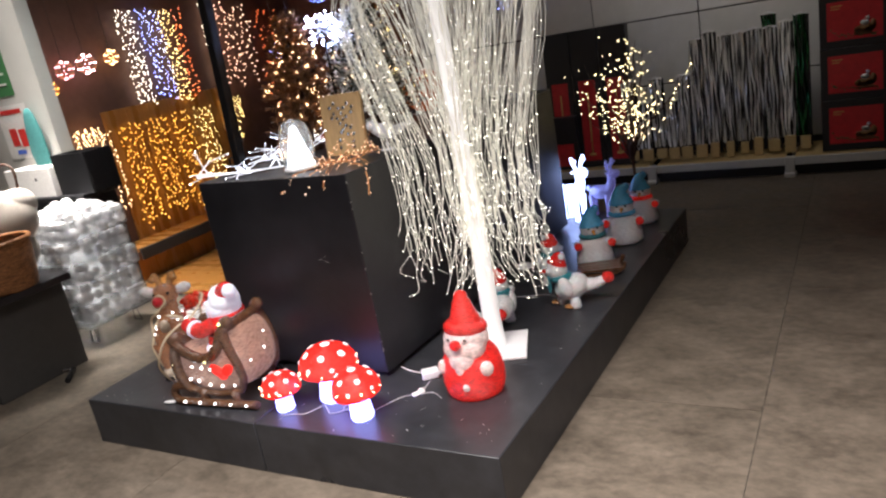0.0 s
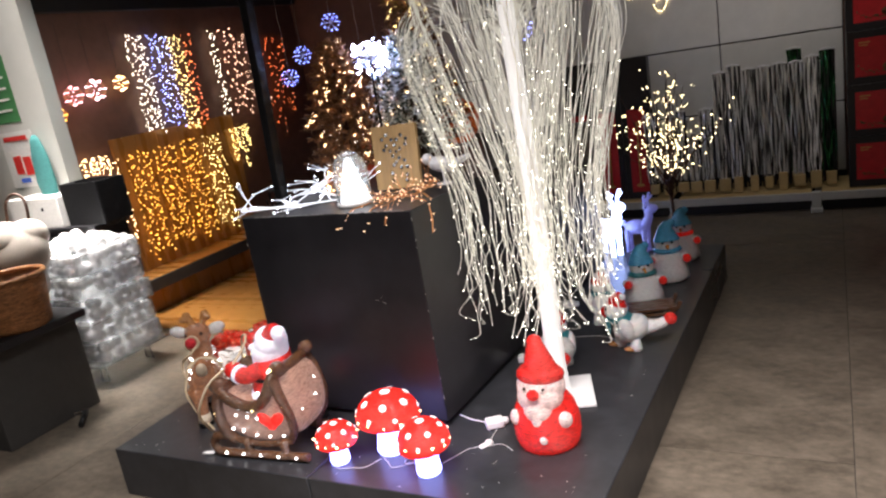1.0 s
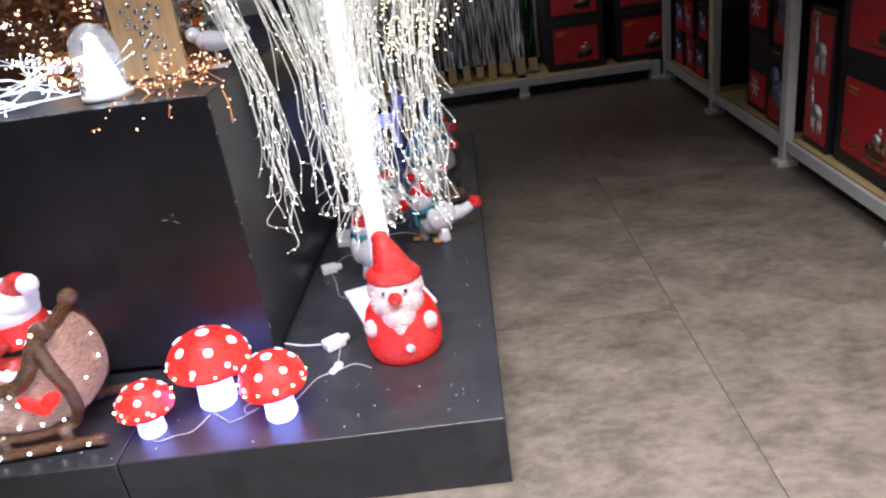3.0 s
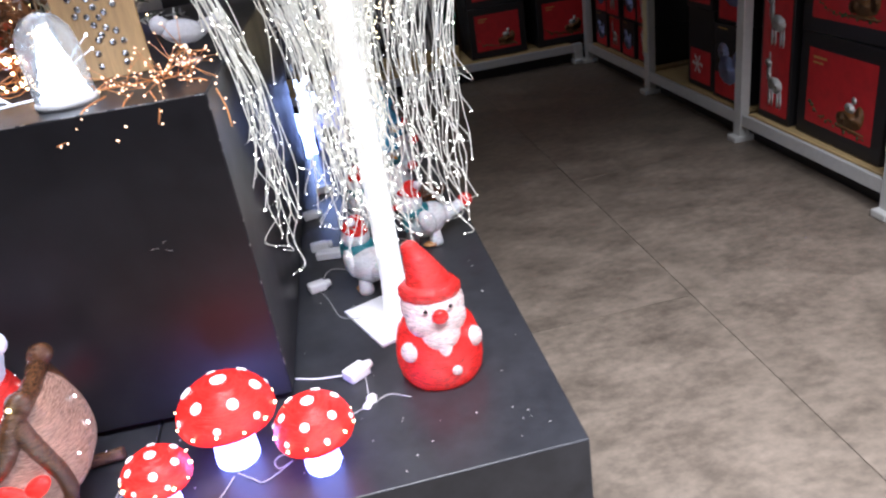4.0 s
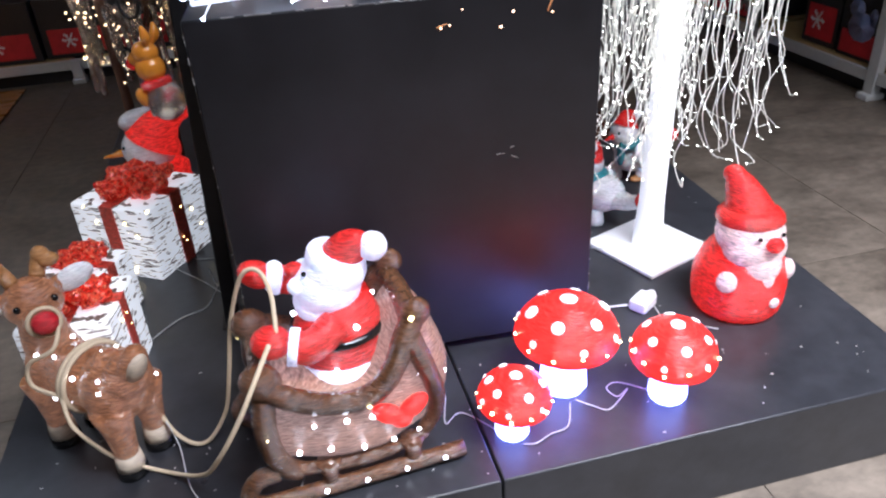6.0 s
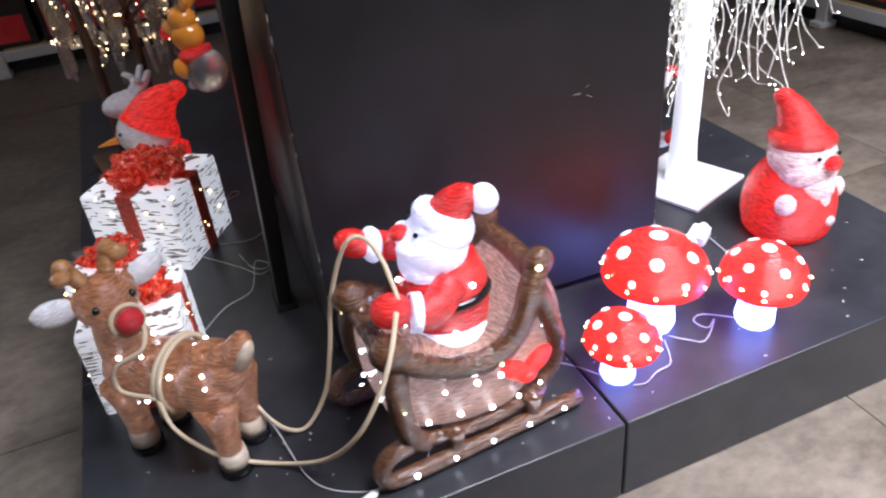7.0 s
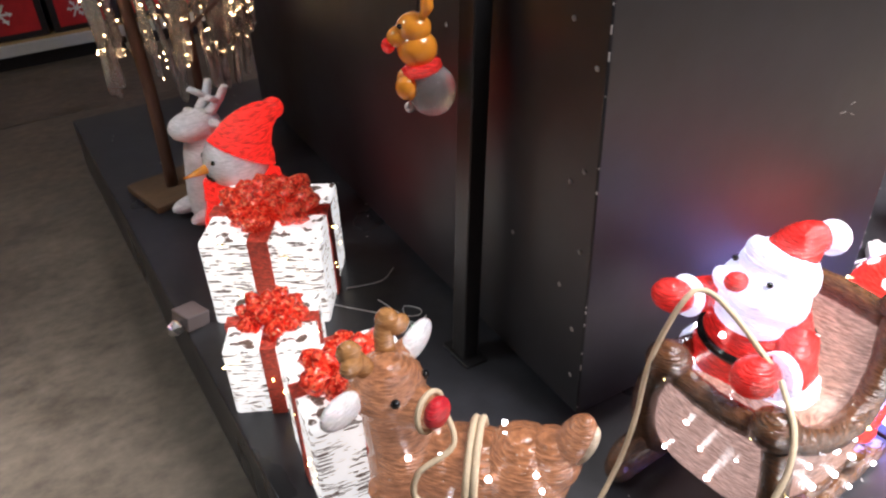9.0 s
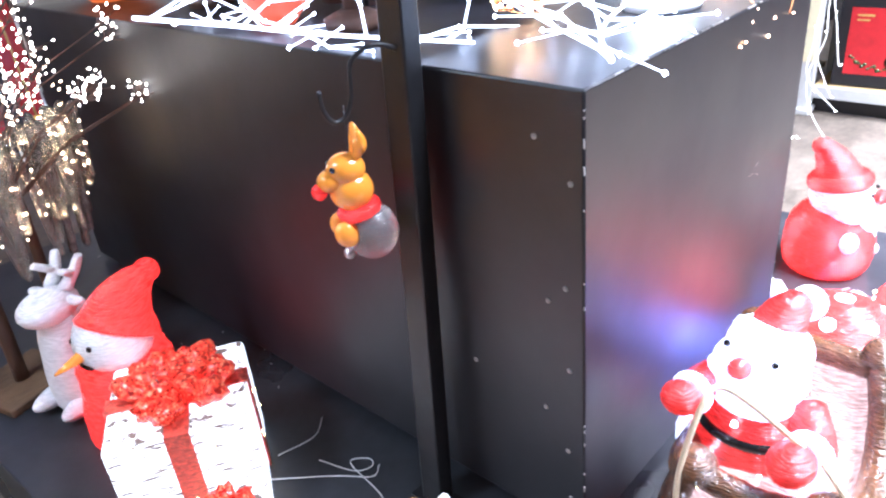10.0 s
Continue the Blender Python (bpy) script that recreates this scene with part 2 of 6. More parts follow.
def glitter():
    """Red ribbon strewn with flakes of random tone and tilt, with a faint glow added."""
    m = mat("red glitter ribbon", (0.8, 0.04, 0.02), 0.28, metal=0.1, bump=0)
    n, lk = m.node_tree.nodes, m.node_tree.links
    b = n["Principled BSDF"]
    tc = n.new("ShaderNodeTexCoord")
    vo = n.new("ShaderNodeTexVoronoi")
    vo.inputs["Scale"].default_value = 210
    lk.new(tc.outputs["Object"], vo.inputs["Vector"])
    sp = n.new("ShaderNodeSeparateColor")
    lk.new(vo.outputs["Color"], sp.inputs["Color"])
    rp = n.new("ShaderNodeValToRGB")
    el = rp.color_ramp.elements
    el[0].position, el[0].color = 0.0, (0.28, 0.008, 0.005, 1)
    el[1].position, el[1].color = 1.0, (1.0, 0.34, 0.18, 1)
    for p, c in ((0.45, (0.86, 0.034, 0.015, 1)), (0.86, (1.0, 0.12, 0.05, 1))):
        e = el.new(p)
        e.color = c
    lk.new(sp.outputs[0], rp.inputs["Fac"])
    lk.new(rp.outputs["Color"], b.inputs["Base Color"])
    # glow in the flake colours stands in for light on the bow
    lk.new(rp.outputs["Color"], b.inputs["Emission Color"])
    b.inputs["Emission Strength"].default_value = 0.08
    bp = n.new("ShaderNodeBump")
    bp.inputs["Strength"].default_value = 0.9
    bp.inputs["Distance"].default_value = 0.004
    lk.new(sp.outputs[1], bp.inputs["Height"])
    lk.new(bp.outputs[0], b.inputs["Normal"])
    return m


GLITTER = glitter()
RIBBON = mat("red mesh ribbon", (0.70, 0.090, 0.055), 0.45, metal=0.05, scale=150, amount=0.6, bump=0.6, wave=0.6, wave_scale=70)
TRUNK_BROWN = mat("brown plastic bark", (0.085, 0.040, 0.025), 0.5, scale=40, amount=0.4, bump=0.5, stretch=(1, 1, 0.2))
GLASS = mat("clear acrylic", (0.9, 0.93, 0.95), 0.06, trans=0.92, amount=0.03, bump=0)
GLASS_CRACK = mat("crackled clear globe", (0.86, 0.90, 0.92), 0.10, trans=0.9, scale=60, amount=0.15, bump=0.8)
BAUBLE = mat("white bauble", (0.88, 0.88, 0.90), 0.3, amount=0.06, bump=0.05)
FOIL_SHEET = mat("clear blister sheet", (0.90, 0.94, 0.97), 0.10, trans=0.6, amount=0.05, bump=0.2, alpha=0.4)
WICKER = mat("woven wicker", (0.36, 0.15, 0.05), 0.55, scale=60, amount=0.5, bump=0.8, wave=0.8, wave_scale=22)
FELT = mat("beige felt", (0.52, 0.48, 0.43), 0.95, scale=120, amount=0.15, bump=0.4)
TEAL_CLOTH = mat("teal cloth", (0.05, 0.22, 0.22), 0.9, scale=90, amount=0.3, bump=0.4)
FLOCK = mat("flocked fir needles", (0.86, 0.88, 0.86), 0.9, scale=60, amount=0.35, bump=0.5)
FIR = mat("grey green needles", (0.10, 0.13, 0.10), 0.9, scale=60, amount=0.4)
COPPER_LEAF = mat("copper brown foliage", (0.30, 0.14, 0.06), 0.6, scale=50, amount=0.4)
COPPER_WIRE = mat("copper wire", (0.80, 0.36, 0.14), 0.35, metal=0.3, bump=0)
BIRCH_WHITE = mat("white lacquered twig", (0.85, 0.86, 0.90), 0.4, amount=0.05)
FLECK = mat("white paint flecks", (0.55, 0.54, 0.52), 0.7, amount=0.3)
PAPER_GREEN = mat("green poster", (0.05, 0.20, 0.07), 0.6, amount=0.15)
PAPER_RED = mat("red poster ink", (0.60, 0.03, 0.025), 0.6, amount=0.1)
PAPER_BLUE = mat("blue poster ink", (0.06, 0.12, 0.45), 0.6, amount=0.1)


def wound_paper():
    """White thread wound over a dark inside, with gaps between the threads."""
    m = mat("white wound thread", (0.85, 0.83, 0.79), 0.6, bump=0.4, emit=(1.0, 0.92, 0.82), strength=0.42)
    nt = m.node_tree
    n, lk = nt.nodes, nt.links
    b = n["Principled BSDF"]
    tc = n.new("ShaderNodeTexCoord")
    mp = n.new("ShaderNodeMapping")
    mp.inputs["Scale"].default_value = (36, 36, 240)
    lk.new(tc.outputs["Object"], mp.inputs["Vector"])
    gap = n.new("ShaderNodeTexNoise")
    gap.inputs["Scale"].default_value = 1.0
    gap.inputs["Detail"].default_value = 3
    lk.new(mp.outputs[0], gap.inputs["Vector"])
    rp = n.new("ShaderNodeValToRGB")
    rp.color_ramp.elements[0].position, rp.color_ramp.elements[0].color = 0.41, (0.09, 0.06, 0.045, 1)
    rp.color_ramp.elements[1].position, rp.color_ramp.elements[1].color = 0.46, (0.85, 0.83, 0.79, 1)
    lk.new(gap.outputs["Fac"], rp.inputs["Fac"])
    lk.new(rp.outputs["Color"], b.inputs["Base Color"])
    lk.new(rp.outputs["Color"], b.inputs["Emission Color"])
    return m


WOUND = wound_paper()

# ---- mesh helpers ----


def finish(bm, name, mats, parent=None, label=""):
    me = bpy.data.meshes.new(name)
    bm.normal_update()
    bm.to_mesh(me)
    bm.free()
    for m in mats if isinstance(mats, (list, tuple)) else [mats]:
        me.materials.append(m)
    ob = new(name, me)
    if parent is not None:
        ob.parent = parent
    if label:
        ob["label"] = label
    return ob


def part(name, bm, material, parent, label=""):
    return finish(bm, name, material, parent, label)


def thing(name, m, label, category, group="", kind=""):
    """An Empty at the base of a thing that parents its parts."""
    ob = new(name)
    ob.empty_display_size = 0.05
    ob.matrix_world = m
    return tagged(ob, label, category, group, kind)


def _mark(bm, verts, m, smooth=True):
    for f in {f for v in verts for f in v.link_faces}:
        f.material_index, f.smooth = m, smooth


def ball(bm, c, r, m=0, rot=(0, 0, 0), seg=18, rings=11, base=None):
    r = (r, r, r) if isinstance(r, (int, float)) else r
    mx = (base or Matrix()) @ pose(*c, *rot) @ Matrix.Diagonal((*r, 1))
    _mark(bm, bmesh.ops.create_uvsphere(bm, u_segments=seg, v_segments=rings, radius=1, matrix=mx)["verts"], m)


def block(bm, size, mx=None, m=0, bevel=0.0, seg=2):
    mx = mx or Matrix()
    vs = bmesh.ops.create_cube(bm, size=1, matrix=mx @ Matrix.Diagonal((*size, 1)))["verts"]
    _mark(bm, vs, m, False)
    if bevel:
        es = list({e for v in vs for e in v.link_edges})
        made = bmesh.ops.bevel(bm, geom=es, offset=bevel, segments=seg, affect="EDGES", profile=0.5)
        for f in made["faces"]:
            f.material_index, f.smooth = m, True
    return bm


def lathe(bm, prof, mx=None, m=0, seg=28, wob=0.0, smooth=True):
    """A turned shape from (radius, height) pairs; wob: an uneven surface."""
    mx = mx or Matrix()
    rings = []
    for r, z in prof:
        ring = []
        for k in range(seg):
            a = 2 * math.pi * k / seg
            q = r * (1 + wob * noise.noise(Vector((3 * math.cos(a), 3 * math.sin(a), z * 18))))
            ring.append(bm.verts.new(mx @ Vector((q * math.cos(a), q * math.sin(a), z))))
        rings.append(ring)
    for a, b in zip(rings, rings[1:]):
        for k in range(seg):
            f = bm.faces.new((a[k], a[(k + 1) % seg], b[(k + 1) % seg], b[k]))
            f.material_index, f.smooth = m, smooth
    for ring, turn in ((rings[0], True), (rings[-1], False)):
        f = bm.faces.new(ring[::-1] if turn else ring)
        f.material_index, f.smooth = m, smooth


def tube(bm, pts, r, m=0, seg=8):
    """A round bar along points, with one radius or one for each point."""
    pts = [Vector(p) for p in pts]
    rs = r if isinstance(r, (list, tuple)) else [r] * len(pts)
    rings = []
    side = None
    for i, p in enumerate(pts):
        d = (pts[min(i + 1, len(pts) - 1)] - pts[max(i - 1, 0)]).normalized()
        ref = side if side is not None else (Vector((1, 0, 0)) if abs(d.x) < 0.8 else Vector((0, 1, 0)))
        side = (ref - d * ref.dot(d)).normalized()
        up = d.cross(side)
        rings.append([bm.verts.new(p + rs[i] * (math.cos(2 * math.pi * k / seg) * side + math.sin(2 * math.pi * k / seg) * up)) for k in range(seg)])
    for a, b in zip(rings, rings[1:]):
        for k in range(seg):
            f = bm.faces.new((a[k], a[(k + 1) % seg], b[(k + 1) % seg], b[k]))
            f.material_index, f.smooth = m, True
    for ring in (rings[0][::-1], rings[-1]):
        bm.faces.new(ring).material_index = m


def curve(pts, steps=6):
    """A smooth line through points (Catmull-Rom)."""
    p = [Vector(q) for q in pts]
    p = [2 * p[0] - p[1]] + p + [2 * p[-1] - p[-2]]
    out = []
    for i in range(1, len(p) - 2):
        for k in range(steps):
            t = k / steps
            out.append(0.5 * (2 * p[i] + (p[i + 1] - p[i - 1]) * t + (2 * p[i - 1] - 5 * p[i] + 4 * p[i + 1] - p[i + 2]) * t * t
                              + (3 * p[i] - p[i - 1] - 3 * p[i + 1] + p[i + 2]) * t ** 3))
    return out + [p[-2]]


OCTA = [(1, 0, 0), (-1, 0, 0), (0, 1, 0), (0, -1, 0), (0, 0, 1), (0, 0, -1)]
OFACE = [(0, 2, 4), (2, 1, 4), (1, 3, 4), (3, 0, 4), (2, 0, 5), (1, 2, 5), (3, 1, 5), (0, 3, 5)]


def bulbs(name, pts, r, material, parent, label=""):
    """Many small bulbs as one part."""
    vs, fs = [], []
    for p in pts:
        q = r * random.uniform(0.75, 1.3)
        k = len(vs)
        vs += [(p[0] + q * x, p[1] + q * y, p[2] + q * z) for x, y, z in OCTA]
        fs += [tuple(k + i for i in f) for f in OFACE]
    me = bpy.data.meshes.new(name)
    me.from_pydata(vs, [], fs)
    me.materials.append(material)
    ob = new(name, me)
    ob.parent = parent
    ob["kind"] = "stuff"
    if label:
        ob["label"] = label
    return ob


def round_bulbs(name, pts, r, material, parent):
    """Bulbs near enough to be seen as round beads."""
    bm = bmesh.new()
    for p in pts:
        ball(bm, p, r * random.uniform(0.8, 1.2), 0, seg=9, rings=6)
    ob = part(name, bm, material, parent)
    ob["kind"] = "stuff"
    return ob


def jit(a):
    return random.uniform(-a, a)


# ---- the setting ----


def slab(name, x0, x1, y0, y1, z0, z1, material, kind="structure", label="", category="", bevel=0.0):
    bm = bmesh.new()
    block(bm, (x1 - x0, y1 - y0, z1 - z0), pose((x0 + x1) / 2, (y0 + y1) / 2, (z0 + z1) / 2), 0, bevel)
    ob = finish(bm, name, material)
    return tagged(ob, label, category, "", kind)


floor = slab("floor", -4.6, 4.2, -5.2, 4.3, -0.06, -0.003, SUBFLOOR, label="grey brown stone-look vinyl floor, slightly shiny", category="floor")
slab("wall_north", -4.6, 4.2, 4.0, 4.2, 0, 3.2, BROWN_WALL, label="dark shop wall behind the shelves", category="wall")
slab("wall_west", -4.7, -4.5, -5.2, 4.2, 0, 3.2, DARK_WALL, label="dark shop side wall", category="wall")
slab("wall_east", 4.0, 4.2, -5.2, 4.0, 0, 3.2, DARK_WALL, label="dark shop side wall", category="wall")
slab("wall_south", -4.5, 4.0, -5.4, -5.2, 0, 3.2, DARK_WALL, label="dark wall of the shop", category="wall")
slab("ceiling", -4.7, 4.2, -5.4, 4.2, 3.2, 3.3, DARK_CEIL, label="dark ceiling of the shop", category="ceiling")

# brown display wall that carries the light chains
display_wall = slab("wall_display", -3.46, -3.30, 1.21, 3.99, 0, 2.12, BROWN_WALL, label="red brown display wall hung with light chains", category="wall")
slab("trim_display", -3.50, -3.22, 1.21, 3.97, 2.12, 2.34, DARK_CEIL, label="dark fascia over the display wall", category="trim")
slab("wall_pillar", -4.0, -3.13, 1.10, 1.20, 0, 3.19, WHITE_WALL, label="off-white painted wall end beside the display", category="wall")

# grey wall panels over the back shelf
panel_wall = slab("wall_panelling", -1.9, 1.30, 3.975, 3.992, 0.0, 2.6, DARK_WALL, label="light grey panelled back wall with dark joints", category="wall")
bm = bmesh.new()
block(bm, (0.792, 0.014, 0.49), Matrix(), 0, 0.003)
wall_panel = finish(bm, "panel", GREY_WALL, panel_wall)
wall_panel.matrix_world = pose(-1.5, 3.966, 0.42)
for i in range(4):
    for k in range(4):
        if i + k:
            p = wall_panel.copy()
            scene.collection.objects.link(p)
            p.matrix_world = pose(-1.5 + 0.8 * i, 3.966, 0.42 + 0.5 * k)

# round ceiling lamp seen over the display wall
lamp_thing = thing("ceiling_lamp", pose(-2.22, 1.03, 2.20), "round white ceiling lamp, lit", "lamp")
bm = bmesh.new()
lathe(bm, [(0.23, 0.0), (0.25, 0.02), (0.25, 0.08), (0.20, 0.11), (0.05, 0.13)], seg=36)
part("shade", bm, WHITE_WALL, lamp_thing)
bm = bmesh.new()
lathe(bm, [(0.02, -0.012), (0.15, -0.010), (0.225, 0.001)], seg=36)
part("diffuser", bm, led("lamp diffuser", (0.9, 1.0, 0.97), 15), lamp_thing, "glowing white diffuser")
bm = bmesh.new()
tube(bm, [(0, 0, 0.13), (0, 0, 1.0)], 0.012)
part("stem", bm, BLACK_METAL, lamp_thing)

# ---- platform and plinth ----


def board_quad(name, q, z0, z1, material, parent, label="", bevel=0.004):
    """An upright prism over a four-cornered plan."""
    bm = bmesh.new()
    lo = [bm.verts.new((x, y, z0)) for x, y in q]
    hi = [bm.verts.new((x, y, z1)) for x, y in q]
    bm.faces.new(lo[::-1])
    bm.faces.new(hi)
    for k in range(4):
        bm.faces.new((lo[k], lo[(k + 1) % 4], hi[(k + 1) % 4], hi[k]))
    made = bmesh.ops.bevel(bm, geom=bm.edges[:], offset=bevel, segments=2, affect="EDGES", profile=0.5)
    for f in made["faces"]:
        f.smooth = True
    return part(name, bm, material, parent, label)


platform = thing("display_platform", pose(-0.3, 0.87, 0), "low black painted display platform on the floor, scuffed", "platform")
inv = platform.matrix_world.inverted()
for name, q in (("module", [(-1.255, -0.372), (-0.318, -0.374), (-0.318, 2.12), (-1.255, 2.12)]),
                ("module", [(-0.314, -0.374), (0.645, -0.374), (0.686, 2.12), (-0.314, 2.12)])):
    board_quad(name, [(x + 0.3, y - 0.87) for x, y in q], 0.0, 0.2, PLATFORM_PAINT, platform)

PL = Matrix(((0.9989, 0.0462, 0, -0.737), (-0.0462, 0.9989, 0, 0.050), (0, 0, 1, 0.2), (0, 0, 0, 1)))
plinth = thing("display_plinth", PL, "large black painted display box standing on the platform", "plinth")
board_quad("body", [(0, 0), (0.757, 0), (0.757, 1.80), (0, 1.80)], 0.022, 0.785, BLACK_PAINT, plinth)
board_quad("base", [(0.03, 0.03), (0.727, 0.03), (0.727, 1.77), (0.03, 1.77)], 0.0, 0.022, DARK_CEIL, plinth, bevel=0.002)
bm = bmesh.new()
lathe(bm, [(0.0045, 0), (0.0045, 0.001), (0.003, 0.002)], pose(0, 0, 0, 0, -90, 0), seg=8)
screw = part("screw", bm, DARK_EDGE, plinth, "pale screw head")
screw.matrix_local = pose(-0.0005, 0.075, 0.715)
for y, z in ((0.02, 0.66), (0.03, 0.50), (0.06, 0.47), (0.025, 0.36), (0.07, 0.27), (0.03, 0.20), (0.025, 0.10), (0.33, 0.36), (0.21, 0.30), (0.43, 0.62)):
    o = screw.copy()
    scene.collection.objects.link(o)
    o.matrix_local = pose(-0.0005, y, z)

# worn paint along the plinth's edges
random.seed(5)
bm = bmesh.new()
for k in range(26):
    z = random.uniform(0.03, 0.78)
    block(bm, (0.002, 0.002, random.choice((0.002, 0.003, 0.005, 0.012))), pose(0.0008, 0.0008, z) if k % 2 else pose(0.7562, 0.0008, z))
for k in range(40):
    block(bm, (random.uniform(0.004, 0.03), 0.0025, 0.002), pose(random.uniform(0.02, 0.74), 0.0006, 0.7845))
for k in range(3):
    block(bm, (random.uniform(0.006, 0.018), 0.0006, 0.0012), pose(0.58 + jit(0.04), -0.0002, 0.47 + jit(0.015), 0, random.uniform(-30, 30), 0))
part("worn_paint", bm, DARK_EDGE, plinth, "chipped pale edges").update_tag()
plinth.children[-1]["kind"] = "stuff"

flecks = bmesh.new()
for k in range(130):
    block(flecks, (random.uniform(0.002, 0.007), random.uniform(0.0012, 0.003), 0.0008),
          pose(random.uniform(-1.2, 0.62), random.uniform(-0.36, -0.02) if k % 2 else random.uniform(0, 2.0), 0.2004, 0, 0, random.uniform(0, 180)))
tagged(finish(flecks, "paint_flecks", FLECK), "small pale flecks and scratches on the platform", "dirt", "", "stuff")

# black upright beside the plinth, with a hook
pole = thing("display_pole", pose(-0.797, 0.322, 0.2, 0, 2.9, 0), "black square steel upright fixed beside the plinth", "pole")
bm = bmesh.new()
block(bm, (0.035, 0.045, 1.99), pose(0, 0, 0.995), 0, 0.003)
part("upright", bm, BLACK_METAL, pole)
bm = bmesh.new()
block(bm, (0.05, 0.09, 0.006), pose(0, 0, 0.003), 0, 0.001)
part("base_plate", bm, BLACK_METAL, pole)

# ---- furniture round the display ----


def carton(name, sx, sy, sz, m, label, group, face="-y", design=0):
    """A printed gift carton: black body, red front with a plain printed picture and bars for its writing."""
    ob = thing(name, m, label, "box", group)
    bm = bmesh.new()
    block(bm, (sx, sy, sz), pose(0, 0, sz / 2), 0, 0.003)
    part("carton", bm, CARD_BLACK, ob)
    y = -sy / 2
    def flat(nm, w, h, x, z, material, d):
        b = bmesh.new()
        block(b, (w, 0.001, h), pose(x, y - 0.0005 - 0.0012 * d, z), 0)
        return part(nm, b, material, ob)
    if design == 0:
        flat("print", sx * 0.78, sz * 0.72, 0, sz * 0.5, CARD_RED, 0)
        b = bmesh.new()
        for k in range(22):
            lathe(b, [(0.001, 0), (sz * random.uniform(0.010, 0.026), 0.0003)], pose(sx * (-0.34 + 0.031 * k), y - 0.0022, sz * (0.20 + 0.13 * math.exp(-0.3 * k) + random.uniform(-0.025, 0.03)), 90, 0, 0), seg=7)
        part("picture", b, PRINT_GREEN, ob)["kind"] = "stuff"
        b = bmesh.new()
        for x, z, rx, rz in ((0.15, 0.31, 0.14, 0.085), (0.25, 0.37, 0.05, 0.10), (0.04, 0.30, 0.05, 0.06), (0.15, 0.215, 0.17, 0.018)):
            lathe(b, [(0.001, 0), (1, 0.0003)], pose(x * sx, y - 0.0025, z * sz, 90, 0, 0) @ Matrix.Diagonal((rx * sx, rz * sz, 1, 1)), seg=12)
        part("picture", b, PRINT_BROWN, ob)["kind"] = "stuff"
        b = bmesh.new()
        lathe(b, [(0.001, 0), (sz * 0.060, 0.0004)], pose(sx * 0.14, y - 0.0030, sz * 0.42, 90, 0, 0) @ Matrix.Diagonal((1.3, 0.8, 1, 1)), seg=9)
        part("picture", b, PRINT_WHITE, ob)
        b = bmesh.new()
        lathe(b, [(0.001, 0), (sz * 0.036, 0.0004)], pose(sx * 0.18, y - 0.0034, sz * 0.50, 90, 0, 0), seg=8)
        part("picture", b, PRINT_WHITE, ob)
        flat("writing_bar", sx * 0.16, sz * 0.022, -sx * 0.25, sz * 0.78, PRINT_GOLD, 1)
        flat("writing_bar", sx * 0.12, sz * 0.018, -sx * 0.27, sz * 0.73, PRINT_GOLD, 1)
    elif design in (1, 2):
        flat("print", sx * 0.86, sz * (0.9 if design == 1 else 0.3), 0, sz * (0.5 if design == 1 else 0.2), CARD_RED, 0)
        for zz in ((0.28, 0.72) if sz > 0.5 else (0.5,)):
            b = bmesh.new()
            u = sz * (0.145 if sz > 0.5 else 0.26)
            def disc(x, z, rx, rz):
                lathe(b, [(0.001, 0), (1, 0.0004)], pose(x, y - 0.0026, zz * sz + z, 90, 0, 0) @ Matrix.Diagonal((rx, rz, 1, 1)), seg=10)
            if design == 2:
                # a plump pale blue shape with a round head and raised tail
                disc(0.05 * u, -0.30 * u, 0.95 * u, 0.75 * u)
                disc(-0.45 * u, 0.55 * u, 0.55 * u, 0.48 * u)
                disc(0.75 * u, 0.30 * u, 0.28 * u, 0.45 * u)
                part("picture", b, PRINT_BLUE, ob)["kind"] = "stuff"
                continue
            disc(0.1 * u, -0.1 * u, 0.62 * u, 0.42 * u)
            disc(-0.45 * u, 0.42 * u, 0.2 * u, 0.5 * u)
            disc(-0.55 * u, 0.92 * u, 0.3 * u, 0.22 * u)
            disc(-0.45 * u, 1.25 * u, 0.08 * u, 0.25 * u)
            for x in (-0.35, -0.1, 0.35, 0.58):
                disc(x * u, -0.75 * u, 0.11 * u, 0.5 * u)
            part("picture", b, PRINT_WHITE, ob)["kind"] = "stuff"
        flat("writing_bar", sx * 0.3, sz * 0.02, -sx * 0.2, sz * 0.95, PRINT_GOLD, 1)
    else:
        flat("print", sx * 0.8, sz * 0.42, 0, sz * 0.28, CARD_RED, 0)
        b = bmesh.new()
        for k in range(3):
            block(b, (sz * 0.26, 0.0006, sz * 0.025), pose(-sx * 0.1, y - 0.0024, sz * 0.3, 0, 60 * k, 0))
        for k in range(6):
            block(b, (sz * 0.07, 0.0006, sz * 0.02), pose(-sx * 0.1 + sz * 0.09 * math.cos(k * 1.047), y - 0.0024, sz * 0.3 + sz * 0.09 * math.sin(k * 1.047), 0, 60 * k + 60, 0))
        part("picture", b, PRINT_WHITE, ob)["kind"] = "stuff"
    return ob


